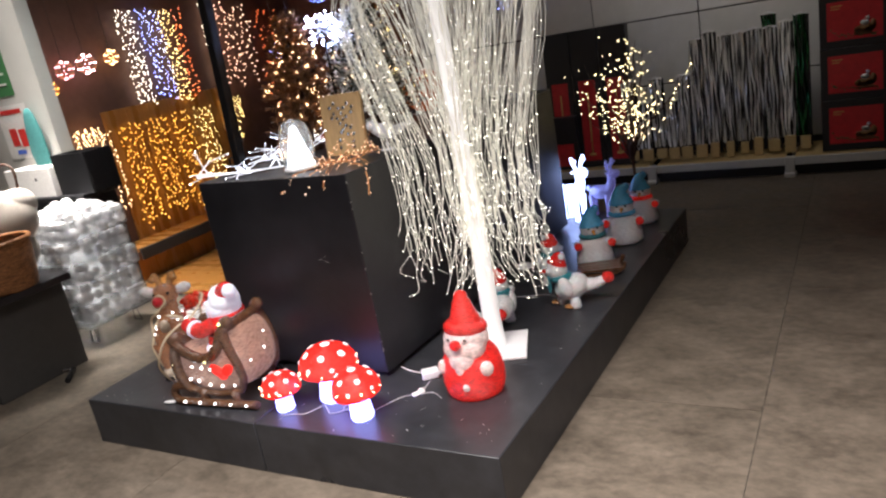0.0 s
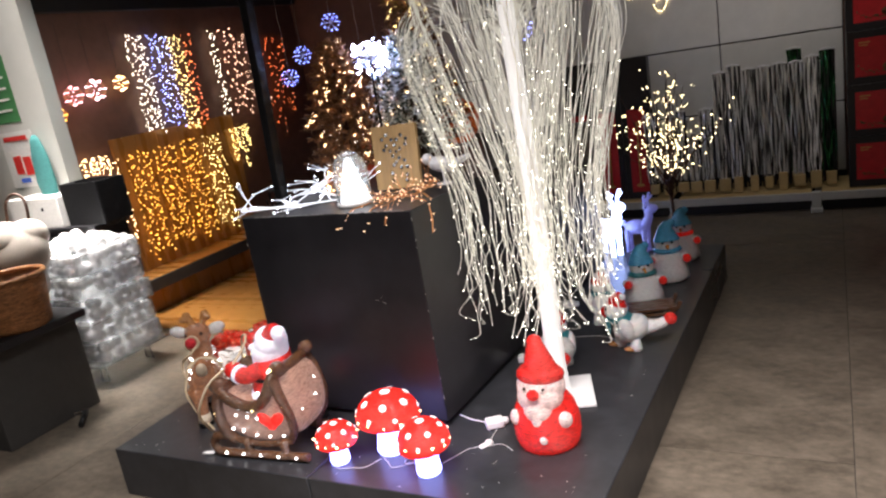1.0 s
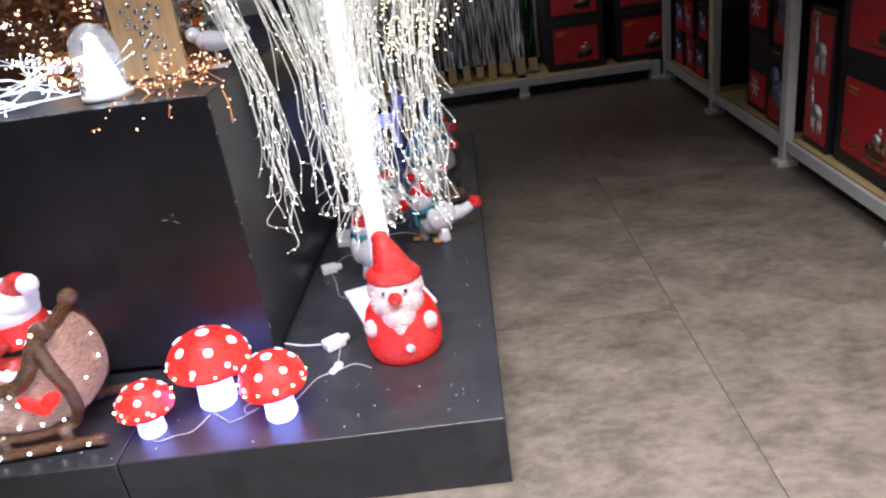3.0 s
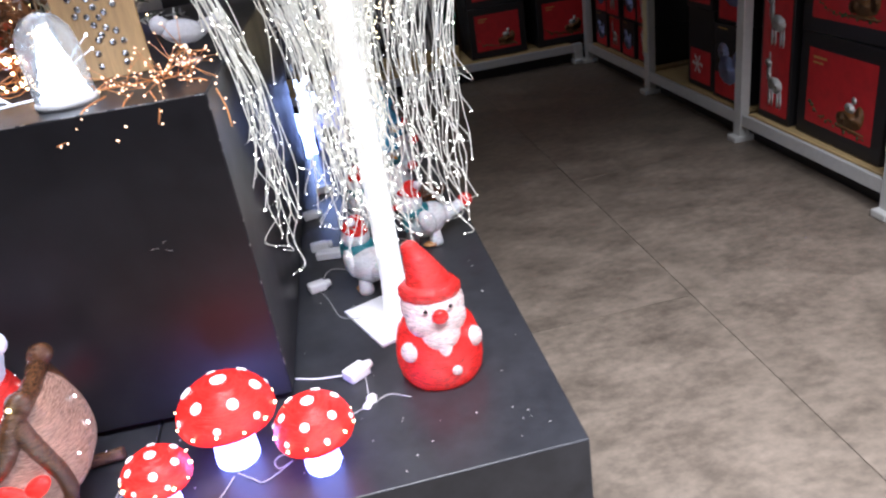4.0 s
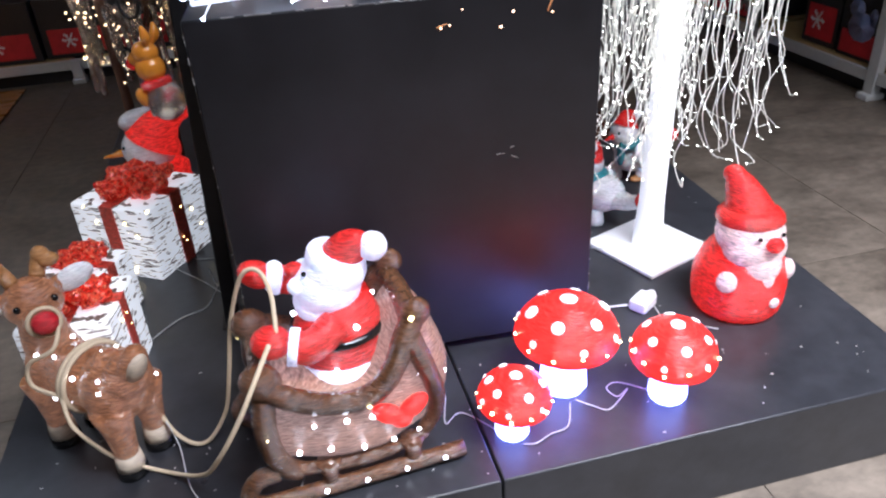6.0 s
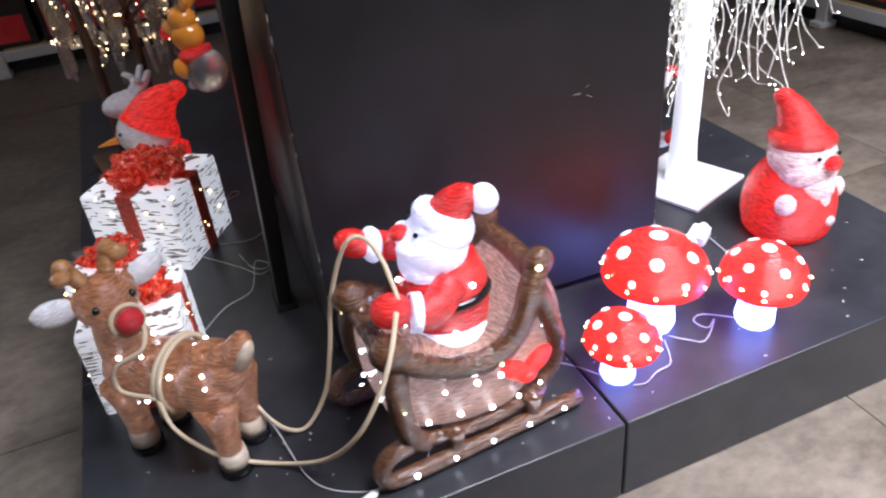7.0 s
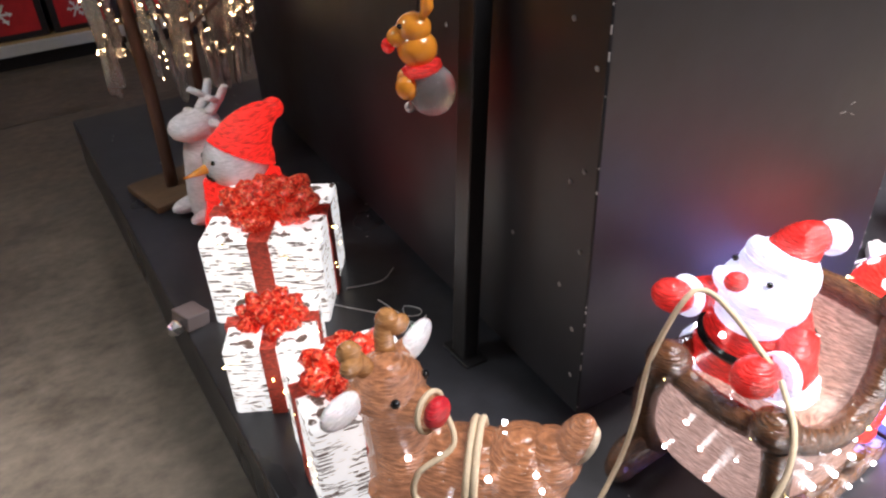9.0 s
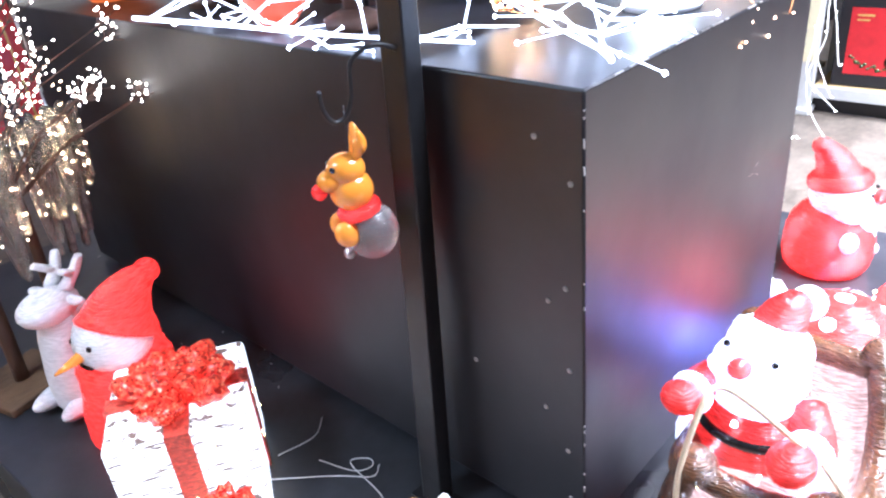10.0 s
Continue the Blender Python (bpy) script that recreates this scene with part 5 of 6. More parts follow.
# snowman behind the gift and the pale deer behind it
bm, done = figure("snowman_figure", pose(-0.995, 1.0, TOP, 0, 0, -84) @ Matrix.Scale(1.22, 4), [ACRYL_WHITE, GNOME_RED, ACRYL_ORANGE, EYE_BLACK], "frosted snowman figure with a tall red hat and red scarf", "snowman", "snowmen")
lathe(bm, [(0.085, 0), (0.095, 0.01), (0.092, 0.06), (0.075, 0.12)], None, 1, seg=26, wob=0.03)
lathe(bm, [(0.062, 0.10), (0.080, 0.112), (0.078, 0.14), (0.060, 0.152)], None, 1, seg=24, wob=0.1)
ball(bm, (0, -0.005, 0.190), (0.066, 0.066, 0.060), 0)
hl = curve([(0, 0.008, 0.20), (0, 0.028, 0.232), (0.0, 0.056, 0.255), (0.0, 0.088, 0.268)], 6)
tube(bm, hl, [0.070 - 0.052 * k / (len(hl) - 1) for k in range(len(hl))], 1, 20)
ball(bm, hl[-1], 0.022, 1)
tube(bm, [(0, -0.06, 0.188), (0, -0.115, 0.182)], [0.012, 0.002], 2, 10)
for q in (-1, 1):
    ball(bm, (q * 0.024, -0.060, 0.205), 0.006, 3, seg=8, rings=6)
ball(bm, (0, -0.064, 0.165), (0.02, 0.006, 0.005), 3)
done()
bm, done = figure("fawn_figure", pose(-1.02, 1.20, TOP, 0, 0, -75) @ Matrix.Diagonal((1.35, 1.35, 0.90, 1)), [mat("frosted white acrylic", (0.78, 0.77, 0.80), 0.4, wave=0.35, wave_scale=60)], "frosted pale acrylic sitting fawn figure with short antlers", "deer figure")
lathe(bm, [(0.05, 0), (0.058, 0.02), (0.056, 0.10), (0.046, 0.20), (0.036, 0.26)], None, 0, seg=20, wob=0.05)
ball(bm, (0, -0.015, 0.285), (0.042, 0.052, 0.042))
for q in (-1, 1):
    tube(bm, curve([(q * 0.016, 0.012, 0.315), (q * 0.022, 0.035, 0.350), (q * 0.028, 0.048, 0.385)], 4), [0.012, 0.012, 0.011, 0.010, 0.010, 0.009, 0.009, 0.008, 0.006], 0, 10)
    tube(bm, [(q * 0.020, 0.030, 0.345), (q * 0.034, 0.006, 0.372)], [0.009, 0.007], 0, 8)
    ball(bm, (q * 0.044, 0.004, 0.298), (0.020, 0.010, 0.012))
    ball(bm, (q * 0.035, -0.035, 0.03), (0.022, 0.05, 0.024))
done()

# ---- moose bauble on a hook ----
hook = thing("s_hook", pose(-0.785, 0.345, 1.02), "black wire hook on the upright", "hook")
bm = bmesh.new()
tube(bm, curve([(0.018, -0.022, -0.13), (0.018, -0.026, -0.02), (0.012, -0.03, 0.0), (-0.02, -0.02, 0.012), (-0.048, -0.005, -0.005), (-0.052, 0.0, -0.05), (-0.06, 0.006, -0.075), (-0.078, 0.012, -0.08), (-0.09, 0.016, -0.06), (-0.09, 0.018, -0.035)], 5), 0.0035, 0, 8)
part("wire", bm, BLACK_METAL, hook)
MOOSE = pose(-0.845, 0.362, 0.808, 0, 0, -122) @ Matrix.Scale(0.95, 4)
bauble = thing("moose_bauble", MOOSE, "orange moose ornament with crackled clear globe, hanging on a hook", "ornament")
bm = bmesh.new()
ball(bm, (0, 0.020, -0.046), (0.042, 0.042, 0.045), 0, seg=26, rings=16)
part("globe", bm, GLASS_CRACK, bauble, "crackled clear globe")
bm = bmesh.new()
lathe(bm, [(0.024, -0.014), (0.034, -0.009), (0.034, 0.002), (0.024, 0.007)], pose(0, 0.004, -0.002, 12, 0, 0), 0, seg=22, wob=0.12)
part("scarf", bm, RED_DULL, bauble, "red scarf")
bm = bmesh.new()
ball(bm, (0, -0.002, 0.028), (0.031, 0.034, 0.032), 0, seg=24, rings=14)
ball(bm, (0, -0.006, 0.062), (0.027, 0.030, 0.026), 0, seg=22, rings=14)
ball(bm, (0, -0.030, 0.048), (0.020, 0.022, 0.018), 0)
for q in (-1, 1):
    tube(bm, curve([(q * 0.010, 0.008, 0.078), (q * 0.016, 0.018, 0.100), (q * 0.020, 0.016, 0.124)], 4), [0.005, 0.006, 0.008, 0.010, 0.011, 0.010, 0.008, 0.006, 0.003], 0, 8)
    ball(bm, (q * 0.020, -0.022, -0.034), (0.014, 0.019, 0.022), 0, (20, 0, 0))
part("moose", bm, ACRYL_ORANGE, bauble, "glossy orange moose")
bm = bmesh.new()
ball(bm, (0, -0.050, 0.034), (0.012, 0.012, 0.013), 0)
part("nose", bm, RED_DULL, bauble, "red nose")
for q in (-1, 1):
    bm = bmesh.new()
    ball(bm, (q * 0.017, -0.028, 0.070), 0.0046, 0, seg=8, rings=6)
    part("eye", bm, EYE_BLACK, bauble)
bm = bmesh.new()
ball(bm, (0, -0.020, -0.076), 0.010, 0)
part("bell", bm, CHROME, bauble, "small metal bell")
bm = bmesh.new()
tube(bm, [(0, 0, 0.082), (0.002, 0.004, 0.11), (-0.005, 0.006, 0.155)], 0.0012, 0, 6)
part("cord", bm, BLACK_METAL, bauble)

# ---- adapters, plugs and cables on the platform ----
random.seed(71)


def adapter(x, y, turn, sx=0.055, sy=0.038, sz=0.03, name="plug_adapter"):
    ob = thing(name, pose(x, y, TOP, 0, 0, turn), "small white plastic power adapter lying on the platform", "adapter", "adapters")
    bm = bmesh.new()
    block(bm, (sx, sy, sz), pose(0, 0, sz / 2), 0, 0.006, 3)
    part("case", bm, PLASTIC_WHITE, ob)
    bm = bmesh.new()
    lathe(bm, [(0.012, 0), (0.014, 0.004), (0.010, 0.018)], pose(sx / 2, 0, sz / 2, 0, 90, 0), seg=12)
    part("plug", bm, PLASTIC_WHITE, ob)


adapter(0.180, 0.048, 35, 0.062, 0.045)
adapter(0.195, -0.085, 60, 0.03, 0.02, 0.012, "switch")
adapter(0.10, 0.56, 15)
adapter(0.15, 0.78, -10, 0.085, 0.04, 0.03)
adapter(0.12, 0.86, 5, 0.06, 0.035, 0.028)
adapter(0.16, 1.42, 0)
adapter(0.10, 1.16, 12)


def cable(pts, r=0.0013, material=CABLE):
    bm = bmesh.new()
    tube(bm, curve([(x, y, z + TOP) for x, y, z in pts], 7), r, 0, 6)
    return tagged(finish(bm, "cable", material), "thin clear cable lying on the platform", "cable", "cables on the platform")


h = 0.003
cable([(0.02, 0.10, h), (0.08, 0.075, h), (0.15, 0.05, 0.012)], 0.0024, PLASTIC_WHITE)
cable([(0.20, 0.03, 0.01), (0.20, -0.03, h), (0.195, -0.085, 0.006), (0.15, -0.11, h), (0.12, -0.17, h), (0.10, -0.21, h)])
cable([(0.21, -0.085, 0.006), (0.25, -0.06, h), (0.30, -0.09, h)])
cable([(0.06, -0.24, h), (0.0, -0.19, h), (-0.03, -0.20, h), (-0.02, -0.23, h), (0.01, -0.215, h), (-0.05, -0.26, h), (-0.08, -0.24, h), (-0.11, -0.22, 0.01)])
cable([(-0.12, -0.22, h), (-0.15, -0.28, h), (-0.19, -0.29, h), (-0.225, -0.305, h), (-0.25, -0.30, h)])
cable([(-0.28, -0.26, h), (-0.34, -0.18, h), (-0.38, -0.20, h), (-0.36, -0.12, h)])
cable([(-0.66, -0.28, 0.05), (-0.68, -0.30, 0.02), (-0.74, -0.31, 0.01), (-0.80, -0.30, h), (-0.87, -0.24, h), (-0.90, -0.12, 0.02), (-0.915, -0.10, 0.07)])
cable([(-0.95, 0.62, h), (-0.87, 0.52, h), (-0.83, 0.46, h), (-0.80, 0.47, h)])
cable([(-0.90, 0.66, h), (-0.82, 0.64, h), (-0.77, 0.67, h)])
cable([(-0.86, 0.58, h), (-0.84, 0.50, h), (-0.81, 0.48, h), (-0.80, 0.50, h), (-0.83, 0.52, h), (-0.86, 0.40, h), (-0.93, 0.36, h), (-1.0, 0.28, h)])
cable([(-0.86, 0.86, h), (-0.82, 0.95, h), (-0.80, 0.93, h), (-0.85, 0.90, h)])
cable([(0.22, 0.30, 0.02), (0.16, 0.36, h), (0.13, 0.48, h), (0.10, 0.55, 0.01)])
cable([(0.11, 0.60, h), (0.15, 0.68, h), (0.22, 0.64, h), (0.27, 0.60, h)])
cable([(0.20, 0.80, h), (0.34, 0.83, h), (0.44, 0.78, h)])

plug = thing("inline_plug", pose(-0.775, -0.315, TOP, 0, 0, -160), "clear plastic inline plug on a cable", "plug")
bm = bmesh.new()
lathe(bm, [(0.003, 0), (0.007, 0.006), (0.007, 0.03), (0.004, 0.05)], pose(0, 0, 0.008, 0, 90, 0), seg=12)
part("case", bm, PLASTIC_WHITE, plug)
tag = thing("silver_ornament", pose(-1.235, 0.745, TOP, 0, 0, 20), "small grey box with silver facets at the platform edge", "ornament")
bm = bmesh.new()
block(bm, (0.055, 0.06, 0.035), pose(0, 0, 0.018, 0, 10, 0), 0, 0.002)
part("box", bm, mat("dark greyish card", (0.16, 0.13, 0.13), 0.45), tag)
bm = bmesh.new()
bmesh.ops.create_icosphere(bm, subdivisions=1, radius=0.02, matrix=pose(-0.045, -0.01, 0.02))
part("facet_ball", bm, CHROME, tag, "silver faceted ball")

# ---- things on the plinth ----
Z = 0.985
random.seed(81)
# white lit twigs along the edge
twigs = thing("lit_white_branch", pose(-0.62, 0.15, Z), "white lacquered branch with cool white bulbs lying on the plinth", "light branch")


def twig_set(parent, spine, n, reach, up, radius, material, bulb_mat, bulb_r, nm="branch"):
    line = curve(spine, 6)
    bm = bmesh.new()
    tube(bm, line, [radius * (1 - 0.5 * k / len(line)) for k in range(len(line))], 0, 7)
    bp = []
    for k in range(n):
        p = random.choice(line)
        d = Vector((jit(1), jit(1) - 0.25, random.uniform(*up))).normalized()
        L = random.uniform(0.35, 1) * reach
        q = [p, p + d * L * 0.5 + Vector((jit(0.012), jit(0.012), jit(0.012))), p + d * L + Vector((jit(0.02), jit(0.02), jit(0.02)))]
        q = [Vector((v.x, v.y, max(v.z, 0.004) if -0.45 < v.x < 0.5 and v.y > -0.09 else v.z)) for v in q]
        tube(bm, q, [radius * 0.6, radius * 0.45, radius * 0.3], 0, 6)
        e = q[-1] + Vector((jit(0.05), jit(0.05), jit(0.03)))
        tube(bm, [q[1], e], [radius * 0.4, radius * 0.25], 0, 5)
        bp += [q[1], q[2], e]
    part(nm, bm, material, parent)["kind"] = "stuff"
    bulbs("bulb", bp, bulb_r, bulb_mat, parent)


# the twigs emit along their whole length, besides the bulbs
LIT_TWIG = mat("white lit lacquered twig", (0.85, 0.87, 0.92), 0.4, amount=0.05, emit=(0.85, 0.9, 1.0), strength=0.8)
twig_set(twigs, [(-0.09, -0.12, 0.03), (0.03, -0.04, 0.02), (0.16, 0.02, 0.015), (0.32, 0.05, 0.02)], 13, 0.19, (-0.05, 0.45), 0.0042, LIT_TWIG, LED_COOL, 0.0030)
twigs2 = thing("lit_white_branch", pose(-0.66, 0.55, Z), "white lacquered branch with cool white bulbs lying on the plinth", "light branch")
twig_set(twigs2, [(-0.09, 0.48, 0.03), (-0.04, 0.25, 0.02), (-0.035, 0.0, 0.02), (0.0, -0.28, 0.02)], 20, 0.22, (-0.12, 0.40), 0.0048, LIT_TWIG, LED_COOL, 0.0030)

# glowing dome ornament
dome = thing("glass_dome_light", pose(-0.290, 0.165, Z), "glowing white fir tree under a clear glass dome", "dome lamp")
bm = bmesh.new()
lathe(bm, [(0.064, 0.0), (0.067, 0.008), (0.064, 0.016)], seg=30)
part("base", bm, PLASTIC_WHITE, dome)
bm = bmesh.new()
prof = []
for k in range(6):
    prof += [(0.056 - 0.0075 * k, 0.016 + 0.024 * k), (0.042 - 0.006 * k, 0.040 + 0.024 * k)]
prof.append((0.002, 0.168))
lathe(bm, prof, seg=22, wob=0.12)
part("fir_cone", bm, mat("lit white fir", (0.9, 0.9, 0.95), 0.5, emit=(0.95, 0.97, 1.0), strength=3.2), dome, "glowing white fir")
bm = bmesh.new()
lathe(bm, [(0.063, 0.012), (0.063, 0.12), (0.055, 0.158), (0.034, 0.184), (0.006, 0.194), (0.005, 0.191), (0.033, 0.181), (0.053, 0.156), (0.061, 0.12), (0.061, 0.012)], seg=36)
o = part("dome", bm, GLASS, dome, "clear glass dome")
o.visible_shadow = False

# wooden plaque with a deer outline of sequins
plaque = thing("wooden_plaque", pose(-0.235, 0.395, Z, -8, 0, 6), "pale wooden board plaque with a silver sequin deer outline", "plaque")
bm = bmesh.new()
block(bm, (0.185, 0.022, 0.24), pose(0, 0, 0.12), 0, 0.002)
part("board", bm, WOOD_LIGHT, plaque)
outline = [(-0.05, 0.19), (-0.03, 0.205), (-0.01, 0.185), (0.0, 0.165), (0.012, 0.185), (0.03, 0.20), (0.05, 0.185), (0.02, 0.15), (0.005, 0.14), (-0.02, 0.145), (-0.01, 0.125), (0.015, 0.115), (0.035, 0.105), (0.045, 0.08), (0.04, 0.05), (0.038, 0.03), (-0.01, 0.09), (-0.02, 0.06), (-0.022, 0.03), (0.02, 0.08), (-0.035, 0.165), (-0.045, 0.15), (0.045, 0.165), (0.0, 0.10)]
for k, (x, z) in enumerate(outline):
    b = bmesh.new()
    lathe(b, [(0.008, 0), (0.009, 0.001), (0.006, 0.003)], pose(x, -0.0115, z, 90, jit(20), jit(20)), seg=9)
    part("sequin", b, CHROME, plaque)

# copper wire lights over the corner
copper = thing("copper_wire_lights", pose(-0.1, 0.1, Z), "copper wire with warm bulbs trailing over the plinth corner", "fairy lights")
LED_COPPER = led("copper wire bulb", (1.0, 0.56, 0.27), 2.4)
twig_set(copper, [(-0.16, 0.10, 0.01), (-0.02, 0.05, 0.02), (0.05, 0.06, 0.02), (0.08, 0.20, 0.03)], 40, 0.10, (0.0, 0.8), 0.0024, COPPER_WIRE, LED_COPPER, 0.0027, "wire")
for q in ([(-0.10, 0.02, 0.01), (-0.13, -0.06, 0.004), (-0.16, -0.068, -0.04), (-0.20, -0.07, -0.055)], [(-0.04, 0.0, 0.01), (-0.05, -0.066, 0.0), (-0.06, -0.07, -0.05), (-0.09, -0.072, -0.075)], [(0.05, 0.05, 0.01), (0.11, 0.04, 0.0), (0.135, 0.02, -0.05), (0.14, 0.0, -0.10)], [(0.0, -0.02, 0.01), (0.02, -0.075, -0.01), (0.01, -0.08, -0.045)]):
    line = curve(q, 6)
    bm = bmesh.new()
    tube(bm, line, 0.0020, 0, 6)
    part("wire", bm, COPPER_WIRE, copper)
    bulbs("bulb", [p + Vector((jit(0.008), jit(0.004) - 0.003, jit(0.008))) for p in line[2::3]], 0.0030, LED_COPPER, copper)

# small white bird beside the plaque
bm, done = figure("bird_figure", pose(-0.055, 0.42, Z, 0, 0, 20), [mat("white glitter feather", (0.72, 0.72, 0.78), 0.6, scale=120, amount=0.2, bump=0.6)], "white glitter bird ornament", "bird ornament")
ball(bm, (0, 0, 0.075), (0.055, 0.030, 0.030), 0, (0, 12, 0))
ball(bm, (-0.05, 0, 0.10), 0.022)
tube(bm, [(0.04, 0, 0.07), (0.11, 0, 0.095)], [0.02, 0.008], 0, 10)
tube(bm, [(0.0, 0, 0.0), (0.0, 0, 0.06)], 0.004, 0, 8)
lathe(bm, [(0.03, 0), (0.03, 0.005)], None, 0, seg=16)
done()


def fir_tree(x, y, z, h, r, leaf, tips, n, label, bulb_mat, bulb_n, seed, bulb_r=0.0034):
    """A small conifer: stem, drooping limbs and many needle sprays."""
    random.seed(seed)
    ob = thing("christmas_tree", pose(x, y, z), label, "christmas tree", "decorated trees")
    bm = bmesh.new()
    tube(bm, [(0, 0, 0), (0, 0, h)], [0.018, 0.004], 0, 8)
    lathe(bm, [(0.05, 0), (0.055, 0.02), (0.02, 0.035)], None, 0, seg=14)
    part("trunk", bm, TRUNK_BROWN, ob)
    vs, fs = [], []
    bl = []
    for k in range(n):
        t = (k + random.random()) / n
        zz = h * (0.12 + 0.88 * t)
        a = k * 2.39996 + jit(0.3)
        L = r * (1 - t) ** 0.8 * random.uniform(0.7, 1.12) + 0.03
        d = Vector((math.cos(a), math.sin(a), 0.12 + 0.35 * t))
        for j in range(12):
            u = 0.2 + 0.8 * j / 11
            c = Vector((0, 0, zz)) + d * L * u + Vector((0, 0, -0.10 * L * u * u))
            for q in range(5):
                e = Vector((jit(1), jit(1), jit(0.7)))
                e = (e.normalized() + 0.7 * d).normalized() * random.uniform(0.022, 0.042)
                s = e.cross(Vector((jit(1), jit(1), 1))).normalized() * 0.0055
                b = len(vs)
                vs += [tuple(c - s), tuple(c + s), tuple(c + e + 0.3 * s), tuple(c + e - 0.3 * s)]
                fs.append((b, b + 1, b + 2, b + 3))
        bl.append(Vector((0, 0, zz)) + d * L * random.uniform(0.55, 1.02))
    for nm, mm, sel in (("needles", leaf, 0), ("frosted_needles", tips, 1)):
        f2 = [f for i, f in enumerate(fs) if (i % 3 != 0) == bool(sel)]
        me = bpy.data.meshes.new(nm)
        me.from_pydata(vs, [], f2)
        me.materials.append(mm)
        o = new(nm, me)
        o.parent = ob
        o["kind"] = "stuff"
    random.shuffle(bl)
    bulbs("bulb", [p + Vector((jit(0.01), jit(0.01), jit(0.01))) for p in (bl * 4)[:bulb_n]], bulb_r, bulb_mat, ob)
    return ob


fir_tree(-0.37, 0.84, Z, 0.56, 0.25, FIR, FLOCK, 95, "flocked grey green christmas tree with warm bulbs on the plinth", LED_WARM, 90, 7)
fir_tree(-0.575, 0.60, Z, 0.57, 0.175, COPPER_LEAF, COPPER_LEAF, 80, "copper brown light tree dotted with warm bulbs", LED_WARM, 280, 8, 0.0033)
fir_tree(-0.50, 1.14, Z, 0.82, 0.22, COPPER_LEAF, COPPER_LEAF, 80, "tall copper brown light tree dotted with warm bulbs", LED_YELLOW, 260, 9, 0.0036)
# glowing starburst
burst = thing("starburst_light", pose(-0.455, 0.69, Z), "glowing cool white starburst light on a thin stem", "light")
bm = bmesh.new()
tube(bm, [(0, 0, 0), (0, 0, 0.50)], 0.005, 0, 8)
lathe(bm, [(0.05, 0), (0.05, 0.01)], None, 0, seg=16)
part("stem", bm, BLACK_METAL, burst)
bm = bmesh.new()
bp = []
random.seed(91)
for k in range(90):
    d = Vector((jit(1), jit(1), jit(1))).normalized()
    tube(bm, [Vector((0, 0, 0.5)), Vector((0, 0, 0.5)) + d * 0.075], 0.001, 0, 4)
    bp.append(Vector((0, 0, 0.5)) + d * random.uniform(0.05, 0.085))
part("ray_spray", bm, BIRCH_WHITE, burst)["kind"] = "stuff"
bulbs("bulb", bp, 0.0042, led("bright blue white bulb", (0.45, 0.55, 1.0), 80), burst)
# orange and red pieces at the back of the plinth
pot = thing("red_lantern", pose(-0.60, 0.78, Z), "dark red paper lantern standing on the plinth", "lantern")
bm = bmesh.new()
lathe(bm, [(0.03, 0), (0.055, 0.03), (0.06, 0.08), (0.05, 0.13), (0.03, 0.15)], seg=24, wob=0.05)
part("shade", bm, mat("dull red paper", (0.40, 0.06, 0.03), 0.6, amount=0.3, emit=(1, 0.15, 0.04), strength=0.10), pot)
pot = thing("orange_lantern", pose(-0.52, 1.55, Z), "orange ribbed lantern at the back of the plinth", "lantern")
bm = bmesh.new()
lathe(bm, [(0.05, 0), (0.10, 0.05), (0.11, 0.12), (0.09, 0.19), (0.04, 0.22)], seg=24, wob=0.05)
part("shade", bm, mat("orange red paper", (0.50, 0.09, 0.02), 0.5, amount=0.3, emit=(1, 0.2, 0.03), strength=0.15), pot)
# wire ball with warm bulbs, standing in for loose gold wire curls
hoop = thing("wire_ball_light", pose(-0.46, 0.33, Z), "copper wire ball with warm bulbs on the plinth", "fairy lights")
bp = []
for k in range(9):
    ax = Vector((jit(1), jit(1), jit(1))).normalized()
    u = ax.orthogonal().normalized()
    v = ax.cross(u)
    rr = 0.05 + jit(0.008)
    bm = bmesh.new()
    tube(bm, [Vector((0, 0, 0.06)) + rr * (u * math.cos(6.2832 * j / 16) + v * math.sin(6.2832 * j / 16)) for j in range(17)], 0.0012, 0, 4)
    part("wire", bm, COPPER_WIRE, hoop)
    bp += [Vector((0, 0, 0.06)) + rr * (u * math.cos(j * 1.6) + v * math.sin(j * 1.6)) for j in range(4)]
bulbs("bulb", bp, 0.0042, LED_WARM, hoop)

# blue snowflakes hung from the ceiling above
random.seed(95)


def snowflake(x, y, z, r):
    ob = thing("snowflake_light", pose(x, y, z, 0, 0, 35), "glowing blue snowflake light hanging on a thread", "light", "blue snowflakes")
    bp = []
    bm = bmesh.new()
    for k in range(6):
        a = k * 1.0472
        d = Vector((math.cos(a), 0, math.sin(a)))
        tube(bm, [Vector((0, 0, 0)), d * r], 0.003, 0, 5)
        bp += [d * r * 0.45, d * r * 0.75, d * r]
        for s in (-1, 1):
            e = Vector((math.cos(a + s * 0.5), 0, math.sin(a + s * 0.5)))
            tube(bm, [d * r * 0.6, e * r * 0.92], 0.002, 0, 5)
            bp.append(e * r * 0.92)
    part("frame", bm, BIRCH_WHITE, ob)
    bulbs("bulb", bp, 0.0042, LED_BLUE, ob)
    bm = bmesh.new()
    tube(bm, [(0, 0, r), (0, 0, 3.201 - z)], 0.001, 0, 4)
    part("thread", bm, CABLE, ob)


# ---- chains of lights on the display wall ----
WX = -3.285
random.seed(101)


